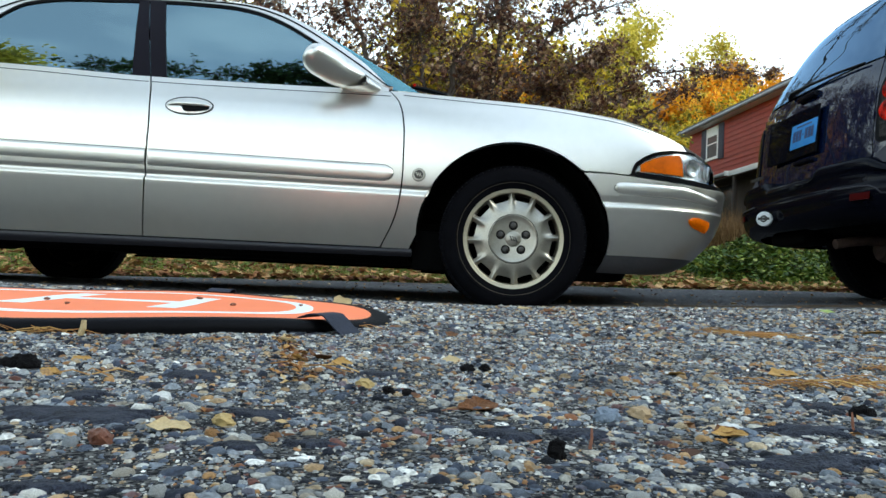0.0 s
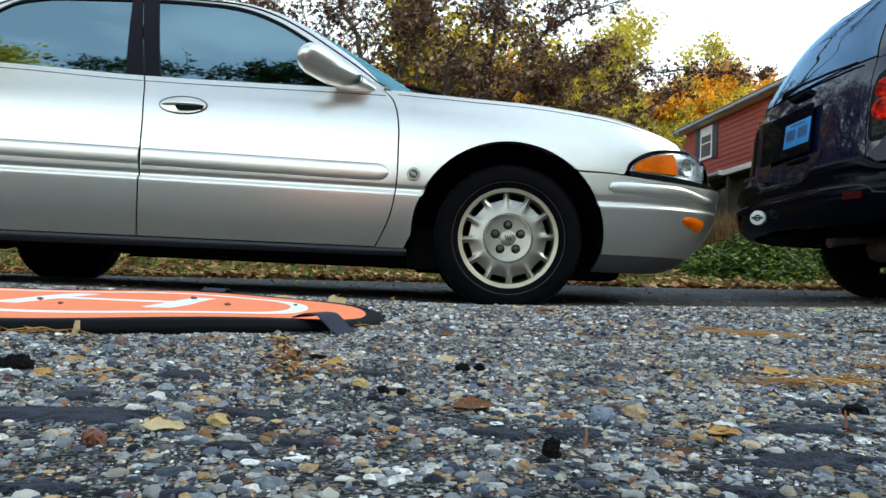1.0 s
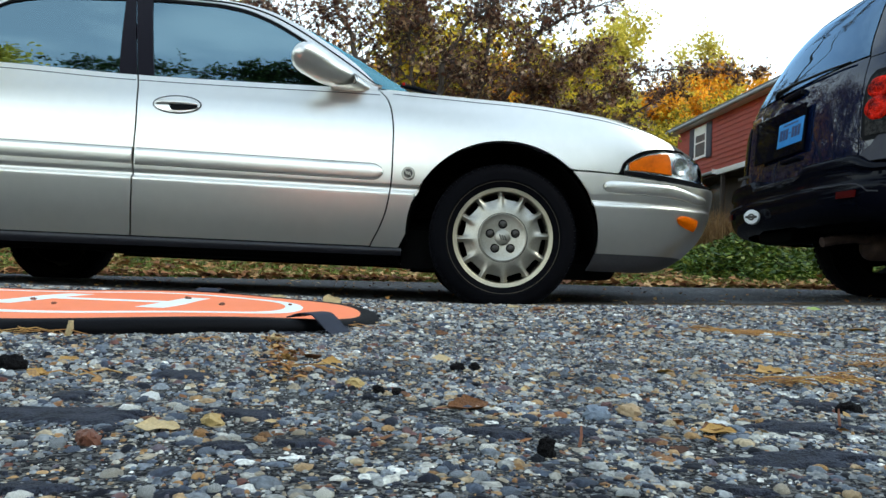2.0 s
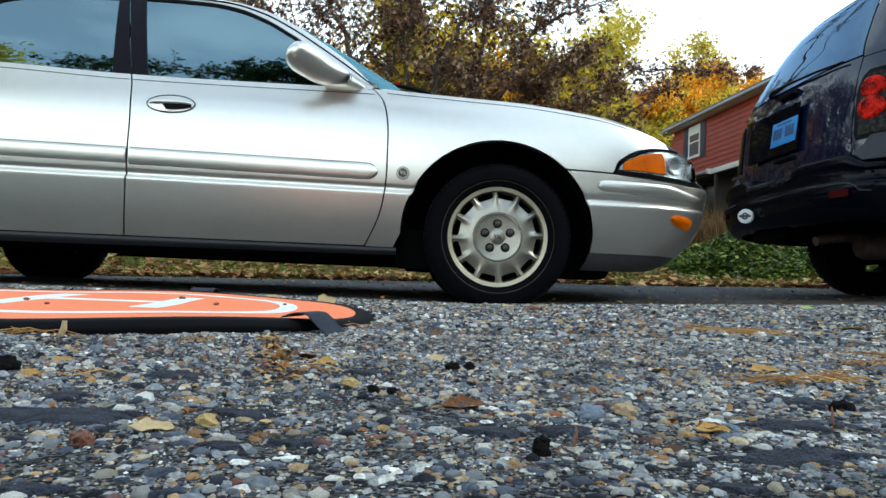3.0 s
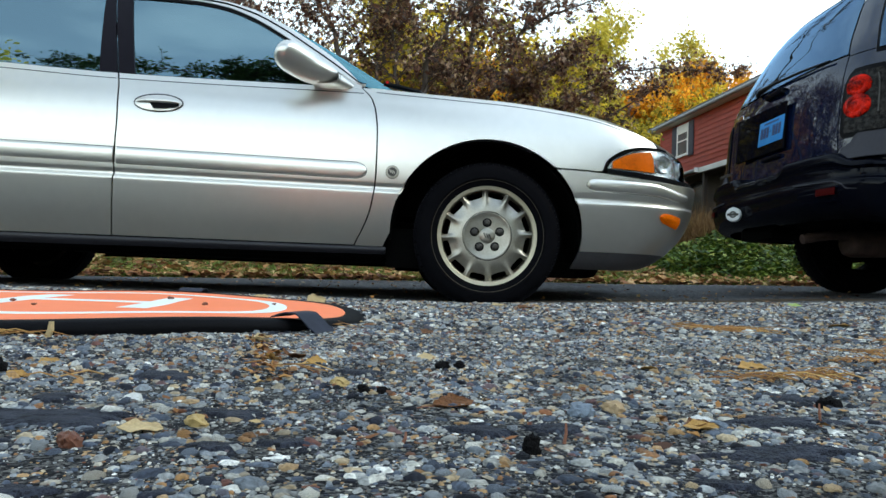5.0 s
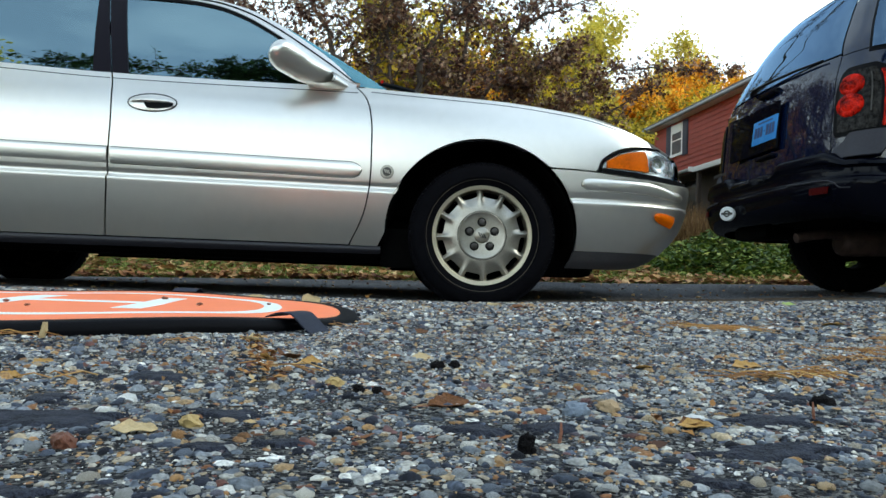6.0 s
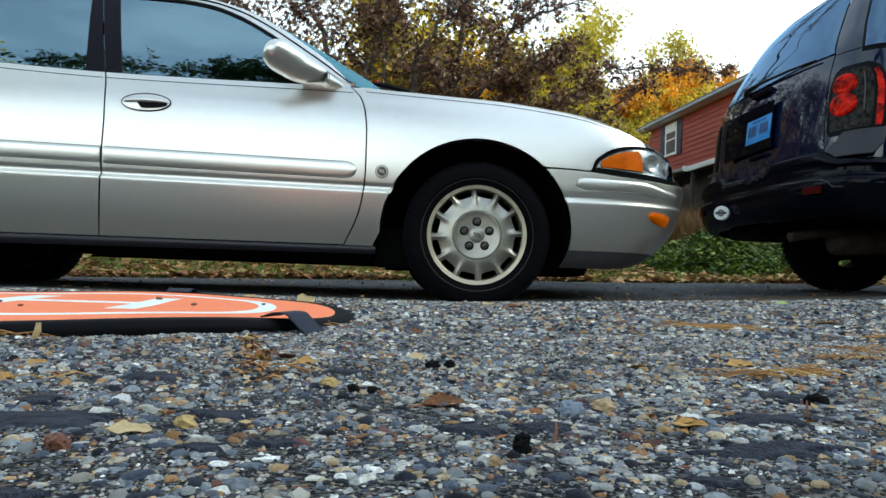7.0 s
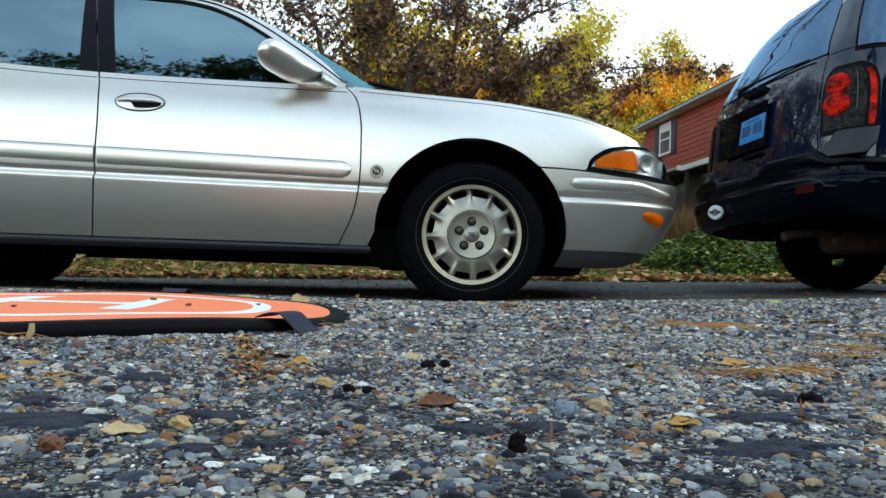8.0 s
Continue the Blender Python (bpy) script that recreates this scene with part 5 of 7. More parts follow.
    part("glass_latch", boxed((0.105, -0.10, 1.225), (0.150, 0.12, 1.262), 0.010), NAVY_PLASTIC, suv)
    part("roof", sheet(lambda u, v: Vector((lerp(0.75, 3.2, u), lerp(-0.53, 0.53, v), 1.862 + 0.04 * math.cos(lerp(-1.3, 1.3, v)))), 10, 10, 0.02), NAVY, suv)
    for sd in (-1, 1):
        rb = bmesh.new()
        tube([(0.62, sd * 0.50, 1.865), (0.78, sd * 0.52, 1.915), (2.6, sd * 0.52, 1.935), (2.8, sd * 0.51, 1.865)], 0.02, 8, rb)
        part("roof_rack", rb, RACK, suv, "dark maroon roof rail")
    front = bmesh.new()
    box(front, (3.2, -0.86, 0.45), (4.85, 0.86, 1.06), 0.10)
    part("bonnet", front, NAVY, suv)
    part("windscreen", sheet(lambda u, v: Vector((lerp(3.2, 3.9, u) - 0.1 * abs(lerp(-1, 1, v)), lerp(-0.66, 0.66, v) * (1 + 0.15 * u), lerp(1.86, 1.08, u))), 8, 10, 0.006), CAR_GLASS_DARK, suv)
    # bumper with step pad, hitch and recess
    def bump(u, v):
        prof = [(0.40, 0.12), (0.42, 0.05), (0.47, 0.01), (0.56, -0.005), (0.585, 0.0), (0.60, 0.016), (0.645, 0.018), (0.66, 0.0), (0.685, 0.006), (0.697, 0.03), (0.70, 0.16)]
        i = v * (len(prof) - 1)
        k = min(int(i), len(prof) - 2)
        z, d = lerp(prof[k][0], prof[k + 1][0], i - k), lerp(prof[k][1], prof[k + 1][1], i - k)
        s = lerp(-1.45, 1.45, u)
        sd = -1 if s < 0 else 1
        p = suv_pt(min(1.0, abs(s)) if abs(s) < 1 else 1 + (abs(s) - 1), 0.6, sd, 0.0)
        nx = 1.0 if abs(s) < 0.8 else max(0.0, 1 - (abs(s) - 0.8) / 0.3)
        p.x += d * nx - 0.100 * nx
        if abs(s) > 0.5:
            p.y += -sd * (d - 0.03) * min(1, (abs(s) - 0.5) / 0.4)
        lift = 0.045 * smooth(0.13, 0.17, abs(s)) * smooth(0.62, 0.68, z) * (1 - 1.2 * smooth(0.48, 0.70, abs(s)))
        lift -= 0.05 * smooth(0.3, 1.2, abs(s)) * (1 - smooth(0.40, 0.5, z))
        p.z = z + lift
        return p
    b = part("rear_bumper", sheet(bump, 120, 27, 0.0, flip=True), NAVY_PLASTIC, suv, "dark painted rear bumper", angle=40)
    for sd in (-1, 1):
        def step(u, v):
            s = lerp(0.36, 0.93, u)
            top = 0.742 + 0.05 * smooth(0.42, 0.53, s) + 0.052 * smooth(0.52, 0.585, s)
            z = lerp(0.700 + 0.02 * smooth(0.5, 0.4, s) + 0.05 * smooth(0.84, 0.93, s), top, v)
            return suv_pt(s, z, sd, lerp(0.05, 0.004, v))
        part("step_pad", sheet(step, 30, 4, 0.01, flip=(sd > 0)), STEP_PAD, b, "grey plastic step pad")
        def refl(u, v):
            s = lerp(0.435, 0.58, u)
            p = suv_pt(s, lerp(0.513, 0.549, v), sd, 0.0)
            p.x -= 0.114
            p.y += sd * 0.014
            return p
        part("reflector", sheet(refl, 8, 3, 0.006, flip=(sd > 0)), RED_DIM, b, "red bumper reflector")
    for sd in (-1, 1):
        # raised bead round the reflector and along the corner
        bead = bmesh.new()
        pts = []
        for s, z in ((0.26, 0.590), (0.38, 0.585), (0.48, 0.585), (0.56, 0.582), (0.62, 0.565), (0.66, 0.540), (0.74, 0.535), (0.9, 0.540), (1.0, 0.535), (1.3, 0.53)):
            q = suv_pt(s, z, sd, 0.0)
            nx = 1.0 if s < 0.8 else max(0.0, 1 - (s - 0.8) / 0.3)
            q.x -= 0.104 * nx
            q.y += sd * 0.03 * min(1, max(0, (s - 0.5) / 0.4))
            pts.append(q)
        tube(pts, 0.005, 6, bead)
        part("bumper_bead", bead, STEP_PAD, b)
    valance = bmesh.new()
    box(valance, (0.14, 0.06, 0.33), (0.34, 0.52, 0.46), 0.04)
    box(valance, (0.20, -0.62, 0.40), (0.40, 0.06, 0.52), 0.04)
    part("valance", valance, UNDER, suv)
    disc = part("hitch_disc", lathe([(0.0, -0.012), (0.043, -0.012), (0.047, -0.008), (0.047, 0.02)], 36), WHITE_DISC, suv, "round white hitch cover with a dark emblem")
    disc.matrix_local = Matrix.Translation((-0.050, 0.190, 0.488)) @ pose(0, 0, 0, 0, 0, -42)
    ring = part("emblem_ring", lathe([(0.012, -0.0145), (0.022, -0.0145), (0.023, -0.011)], 28), STEEL, disc)
    part("emblem_bar", boxed((-0.036, -0.0145, -0.008), (0.036, -0.011, 0.008), 0.002), STEEL, disc)
    # plate in its recess, emblem, letters as bars
    part("plate_recess", sheet(lambda u, v: Vector((0.084 + 0.02 * (v - 0.5), lerp(0.42, -0.20, u), lerp(0.86, 1.15, v))), 4, 4, 0.012, flip=True), NAVY_PLASTIC, suv, "dark plate recess")
    plate = part("licence_plate", boxed((-0.004, -0.153, -0.077), (0.0, 0.153, 0.077), 0.0015), PLATE_BLUE, suv, "pale blue licence plate")
    plate.matrix_local = Matrix.Translation((0.072, -0.048, 0.995)) @ pose(0, 0, 0, 0, 6, 0)
    for k in range(7):
        w = 0.012 if k == 3 else 0.028
        y = 0.125 - k * 0.0365 - 0.014
        part("character_bar", boxed((-0.0056, y - w / 2, -0.034 if k != 3 else -0.004), (-0.004, y + w / 2, 0.034 if k != 3 else 0.004)), INK, plate)
    part("plate_caption", boxed((-0.0056, -0.09, 0.052), (-0.004, 0.09, 0.062)), INK, plate)
    emb = boxed((0.0, -0.07, -0.018), (0.012, 0.07, 0.018), 0.004)
    e = part("tailgate_emblem", emb, CHROME, suv, "chrome tailgate emblem")
    e.location = (0.112, 0.50, 1.19)
    for k in range(8):
        bm = boxed((0, 0, 0), (0.004, 0.018, 0.022), 0.001)
        o = part("letter_bar", bm, STEEL, suv)
        o.location = (0.088, 0.72 - k * 0.026, 0.80)
    part("tailgate_handle", boxed((0.066, -0.14, 0.815), (0.10, 0.08, 0.840), 0.01), NAVY_PLASTIC, suv)
    # underside
    ub = bmesh.new()
    box(ub, (1.25, -0.70, 0.34), (4.4, 0.45, 0.60), 0.05)
    box(ub, (0.45, -0.70, 0.44), (1.30, 0.62, 0.60), 0.05)
    box(ub, (0.30, -0.85, 0.55), (4.7, 0.85, 0.75), 0.05)
    tube([(1.085, -0.70, 0.398), (1.085, 0.70, 0.398)], 0.05, 10, ub)
    # underbody coloured near-black to hold the shade below the body
    part("underbody", ub, UNDER, suv, "shade-black underbody")
    ex = bmesh.new()
    tube([(0.215, -0.17, 0.318), (0.30, -0.165, 0.336), (0.42, -0.155, 0.352), (0.55, -0.15, 0.345)], 0.030, 14, ex)
    part("tailpipe", ex, PIPE, suv, "sooty brown tailpipe")
    mf = bmesh.new()
    tube([(0.50, -0.13, 0.305), (0.515, -0.13, 0.305), (0.54, -0.13, 0.306), (1.22, -0.13, 0.335)], [0.065, 0.085, 0.095, 0.10], 24, mf, flat=0.9)
    part("muffler", mf, PIPE, suv, "sooty brown muffler")
    for sd in (-1, 1):
        suv_wheel(suv, 1.085, sd)
        suv_wheel(suv, 3.85, sd)
    return suv


CAR_GLASS_DARK = glass("privacy_glass", (0.03, 0.034, 0.045), 2.8, shine=(0.44, 0.68, 1.0))
SMOKED = material("smoked_clear_lens", (0.004, 0.0035, 0.0035), 0.18, 0.0, 0.6, 40.0, bump=0.8, bump_scale=50, coat=0.04, spec=0.06, second=(0.035, 0.032, 0.030), contrast=3.5)
RED_DIM = material("red_reflector", (0.055, 0.002, 0.002), 0.35, 0.0, 0.3, 60.0, spec=0.05)
build_suv()

# ---- the red house up the bank; its long wall runs along y and faces -x ----
def build_house():
    X, Y0, Y1, ZB, ZT = 10.5, 14.0, 30.88, 4.84, 6.955
    house = thing("house", pose(10.5, 31.3, 0, 0, 0, 5) @ pose(-10.5, -31.3, 0), "red clapboard house with dark shutters and an overhanging upper storey", "house")
    core = boxed((X + 0.03, Y0, ZB), (X + 7.5, Y1, ZT))
    part("wall", core, SIDING, house, smooth=False)
    low = boxed((X + 0.7, Y0, 1.2), (X + 7.3, Y1 - 0.3, ZB - 0.02))
    part("lower_wall", low, DARK_WALL, house, "dark shaded lower storey wall", smooth=False)
    n = int((ZT - ZB) / 0.19)
    win_y, win_z, ww, wh = 28.72, (5.50, 6.84), 1.04, 1.34
    for k in range(n):
        z0 = ZB + 0.19 * k
        bm = bmesh.new()
        vs = [bm.verts.new(p) for p in ((X - 0.020, Y0, z0), (X + 0.03, Y0, z0), (X + 0.03, Y0, z0 + 0.192), (X + 0.006, Y0, z0 + 0.192),
                                        (X - 0.020, Y1, z0), (X + 0.03, Y1, z0), (X + 0.03, Y1, z0 + 0.192), (X + 0.006, Y1, z0 + 0.192))]
        for q in ((0, 1, 2, 3), (7, 6, 5, 4), (0, 4, 5, 1), (3, 2, 6, 7), (0, 3, 7, 4), (1, 5, 6, 2)):
            bm.faces.new([vs[i] for i in q])
        bmesh.ops.recalc_face_normals(bm, faces=bm.faces)
        part("clapboard", bm, SIDING, house, smooth=False)
    part("corner_board", boxed((X - 0.03, Y1 - 0.10, ZB), (X + 0.10, Y1 + 0.02, ZT), 0.004), SIDING, house)
    part("frieze_board", boxed((X - 0.035, Y0, ZB - 0.20), (X + 0.10, 27.3, ZB - 0.005), 0.004), WHITE_PAINT, house, "white board under the overhang")
    pg = bmesh.new()
    tube([(X - 0.10, 27.35, ZB - 0.09), (X - 0.10, Y1 + 0.1, ZB - 0.09)], 0.07, 10, pg)
    part("porch_gutter", pg, GUTTER, house, "pale grey gutter under the overhang")
    part("gutter_cap", boxed((X - 0.19, 27.29, ZB - 0.18), (X - 0.02, 27.35, ZB + 0.01), 0.006), WHITE_PAINT, house)
    part("overhang_soffit", boxed((X - 0.03, Y0, ZB - 0.24), (X + 0.80, Y1, ZB - 0.205)), DARK_WALL, house)
    for y in (30.5, 27.0, 23.6, 20.0):
        part("porch_post", boxed((X + 0.02, y - 0.07, 1.6), (X + 0.16, y + 0.07, ZB - 0.24), 0.01), DARK_WALL, house, "dark porch post")
    for y in (29.0, 25.5, 22.0):
        part("lower_panel", boxed((X + 0.66, y - 0.7, 2.9), (X + 0.72, y + 0.7, ZB - 0.35), 0.01), PANE_DARK, house, "dark lower storey window panel")
    for y in (win_y,):
        w = part("window_frame", frame_bm(X - 0.05, y, win_z, ww, wh), WHITE_PAINT, house, "white sash window frame")
        part("pane", boxed((X - 0.040, y - ww / 2 + 0.07, win_z[0] + 0.07), (X - 0.036, y + ww / 2 - 0.07, win_z[1] - 0.07)), PANE, w, "dark reflecting pane")
        part("blind", boxed((X - 0.0425, y - ww / 2 + 0.10, win_z[0] + 0.98), (X - 0.0405, y + ww / 2 - 0.07, win_z[1] - 0.07)), WHITE_PAINT, w)
        for sd in (-1, 1):
            yc = y + sd * (ww / 2 + 0.235)
            sh = part("shutter", boxed((X - 0.055, yc - 0.21, win_z[0] - 0.06), (X - 0.014, yc + 0.21, win_z[1] + 0.03), 0.006), SHUTTER, house, "dark blue louvred shutter")
            for k in range(14):
                z = win_z[0] + 0.02 + k * 0.092
                part("louvre", boxed((X - 0.062, yc - 0.16, z), (X - 0.056, yc + 0.16, z + 0.055)), SHUTTER, sh)
    # eave, gutter, roof
    part("soffit", boxed((X - 0.30, Y0, ZT), (X + 0.2, Y1 + 0.5, ZT + 0.03)), WHITE_PAINT, house)
    g = bmesh.new()
    tube([(X - 0.36, Y0, ZT + 0.07), (X - 0.36, Y1 + 0.5, ZT + 0.07)], 0.075, 10, g)
    part("gutter", g, GUTTER, house, "grey half-round gutter")
    part("fascia", boxed((X - 0.30, Y0, ZT + 0.03), (X - 0.25, Y1 + 0.5, ZT + 0.20)), GUTTER, house)
    roof = bmesh.new()
    for s in (1, -1):
        a = [(X - 0.36, Y0 - 0.3, ZT + 0.15), (X - 0.36, Y1 + 0.5, ZT + 0.14), (X + 3.75, Y1 + 0.5, ZT + 1.1), (X + 3.75, Y0 - 0.3, ZT + 1.1)]
        if s < 0:
            a = [(2 * (X + 3.75) - p[0], p[1], p[2]) for p in a]
        lo = [roof.verts.new(p) for p in a]
        hi = [roof.verts.new((p[0], p[1], p[2] + 0.08)) for p in a]
        roof.faces.new(lo)
        roof.faces.new(hi)
        for i in range(4):
            roof.faces.new((lo[i], lo[(i + 1) % 4], hi[(i + 1) % 4], hi[i]))
    bmesh.ops.recalc_face_normals(roof, faces=roof.faces)
    part("roof", roof, SHINGLE, house, "low grey shingle roof", smooth=False)
    return house


def frame_bm(x, y, zz, w, h):
    bm = bmesh.new()
    z0, z1 = zz
    box(bm, (x, y - w / 2, z0), (x + 0.05, y - w / 2 + 0.10, z1))
    box(bm, (x, y + w / 2 - 0.10, z0), (x + 0.05, y + w / 2, z1))
    box(bm, (x, y - w / 2 + 0.10, z1 - 0.10), (x + 0.05, y + w / 2 - 0.10, z1))
    box(bm, (x - 0.03, y - w / 2 - 0.03, z0), (x + 0.05, y + w / 2 + 0.03, z0 + 0.10))
    box(bm, (x + 0.005, y - w / 2 + 0.10, (z0 + z1) / 2 - 0.025), (x + 0.04, y + w / 2 - 0.10, (z0 + z1) / 2 + 0.025))
    return bm


build_house()

# ---- trees, bushes, bank ----
MAROON_LEAF = palette("dark_maroon_leaves", [(0.0, (0.030, 0.010, 0.009)), (0.35, (0.11, 0.040, 0.026)), (0.7, (0.24, 0.115, 0.06)), (0.9, (0.38, 0.24, 0.13)), (1.0, (0.55, 0.40, 0.24))], 0.40, sheer=0.35, scale=3.0, spec=0.6)
OLIVE_LEAF = palette("olive_yellow_leaves", [(0.0, (0.14, 0.13, 0.015)), (0.4, (0.40, 0.33, 0.03)), (0.7, (0.68, 0.52, 0.035)), (1.0, (0.80, 0.55, 0.04))], 0.6, sheer=0.4, scale=1.0)
ORANGE_LEAF = palette("orange_leaves", [(0.0, (0.55, 0.24, 0.015)), (0.5, (0.90, 0.42, 0.015)), (1.0, (0.95, 0.60, 0.04))], 0.6, sheer=0.4, scale=0.6)
LIME_LEAF = palette("pale_yellow_green_leaves", [(0.0, (0.40, 0.35, 0.05)), (0.6, (0.68, 0.57, 0.08)), (1.0, (0.82, 0.67, 0.14))], 0.6, sheer=0.45, scale=1.0)
GREEN_LEAF = palette("glossy_green_leaves", [(0.0, (0.025, 0.055, 0.012)), (0.6, (0.070, 0.135, 0.026)), (1.0, (0.14, 0.21, 0.05))], 0.65, sheer=0.15, scale=6.0)
COVER_LEAF = palette("bright_ground_cover_leaves", [(0.0, (0.014, 0.035, 0.005)), (0.5, (0.075, 0.135, 0.016)), (0.85, (0.22, 0.28, 0.045)), (1.0, (0.40, 0.40, 0.09))], 0.6, sheer=0.2, scale=6.0)
LITTER = palette("dry_fallen_leaves", [(0.0, (0.07, 0.022, 0.010)), (0.4, (0.24, 0.10, 0.035)), (0.75, (0.42, 0.21, 0.075)), (1.0, (0.60, 0.42, 0.20))], 0.8, sheer=0.1, scale=12.0)


def grow(rng, base, height, spread, stems, levels, lean=(0, 0), r0=0.12, flat=1.0):
    """Limbs of a tree as paths with radii, and the tips where leaves sit."""
    limbs, tips = [], []

    def branch(p, d, length, r, lev):
        n = 5
        pts, rad = [p], [r]
        q = Vector(p)
        dd = Vector(d)
        for i in range(n):
            dd = (dd + Vector(rng.normal(size=3)) * 0.16 + Vector((0, 0, 0.05))).normalized()
            q = q + dd * (length / n)
            pts.append(q.copy())
            rad.append(r * (1 - 0.55 * (i + 1) / n))
        limbs.append((pts, rad, lev))
        if lev >= levels:
            tips.extend(pts[1:])
            return
        if lev >= levels - 1:
            tips.extend(pts[3:])
        for k in range(int(rng.integers(3, 6))):
            i = int(rng.integers(2, n + 1))
            side = Vector(rng.normal(size=3))
            side.z *= 0.6
            nd = (dd * 0.55 + side.normalized() * 0.9 * spread).normalized()
            nd.z *= flat
            branch(pts[i], nd.normalized(), length * rng.uniform(0.5, 0.75), rad[i] * 0.7, lev + 1)
    for k in range(stems):
        a = 2 * math.pi * k / max(1, stems) + rng.uniform(0, 1)
        d = Vector((math.cos(a) * 0.35 * (stems > 1) + lean[0], math.sin(a) * 0.35 * (stems > 1) + lean[1], 1)).normalized()
        branch(Vector(base), d, height * 0.45, r0, 0)
    return limbs, tips


def tree(name, seed, x, y, height, spread, stems, levels, leaf_mat, leaves, leaf_size, scatter, label, category="tree", lean=(0, 0), r0=0.12, flat=1.0, group="", z=None, thin=1.0, bole=0.0, fit=False, girth=1.0):
    rng = np.random.default_rng(seed)
    z = ground_z(x, y) if z is None else z
    t = thing(name, pose(x, y, z - 0.05), label, category, group)
    limbs, tips = grow(rng, (0, 0, bole), height, spread, stems, levels, lean, r0, flat)
    if fit:
        k = height / max(p.z for p in tips)
        grown = Vector((k * girth, k * girth, k))
        limbs = [([p * grown for p in pts], [r * k for r in rad], lev) for pts, rad, lev in limbs]
        tips = [p * grown for p in tips]
    bm = bmesh.new()
    for pts, rad, lev in limbs:
        tube(pts if lev < 3 else pts[::2] + pts[-1:], ([max(0.005, r) for r in rad] if lev < 3 else [max(0.005, r) for r in rad[::2] + rad[-1:]]), (8, 6, 4, 3, 3)[lev], bm)
    if bole:
        tube([(0, 0, -0.1), (0.05, 0.03, bole * 0.5), (0, 0, bole + 0.1)], [r0 * 1.5, r0 * 1.25, r0 * 1.1], 10, bm)
    part("trunk", bm, BARK, t, "bare forking trunk and limbs")
    tip = np.array([tuple(p) for p in tips])
    tip = tip[rng.uniform(size=len(tip)) < thin]
    c = tip[rng.integers(0, len(tip), leaves)] + rng.normal(size=(leaves, 3)) * scatter
    c = c[c[:, 2] > 0.25]
    ob = new("crown", leaf_mesh(rng, c, leaf_size * (1.25 if leaf_mat == MAROON_LEAF else 1.0), [leaf_mat], aspect=0.85, lobed=(leaf_mat == MAROON_LEAF)))
    ob.parent = t
    return t


# dark maroon maples behind the sedan
def maple_leaves(rng, centres, size, mats):
    """Five-lobed leaves, each a folded fan of ten points round its middle, hanging at all angles."""
    n = len(centres)
    nrm = rng.normal(size=(n, 3))
    nrm[:, 2] = np.abs(nrm[:, 2]) * 0.9 + 0.25
    nrm /= np.linalg.norm(nrm, axis=1)[:, None]
    a = rng.normal(size=(n, 3)) + np.array([0, 0, -0.8])
    a -= nrm * (a * nrm).sum(1)[:, None]
    a /= np.linalg.norm(a, axis=1)[:, None]
    b = np.cross(nrm, a)
    s = (size * rng.uniform(0.55, 1.3, n))[:, None]
    curl = rng.uniform(-0.15, 0.35, n)[:, None]
    pts = [np.zeros((n, 3))]
    for k in range(10):
        t = math.pi * 2 * k / 10
        r = (0.62 - 0.10 * abs(math.sin(t))) if k % 2 == 0 else 0.27
        if k == 5:
            r = 0.12
        rr = r * rng.uniform(0.8, 1.2, n)[:, None]
        pts.append((a * math.cos(t) + b * math.sin(t)) * rr * s - nrm * s * curl * r * r * 1.6)
    v = np.stack([centres + p for p in pts], axis=1).reshape(-1, 3)
    fan = np.array([[0, 1 + k, 1 + (k + 1) % 10] for k in range(10)])
    f = (fan[None] + (np.arange(n) * 11)[:, None, None]).reshape(-1, 3)
    return raw_mesh(v, f, 3, mats)


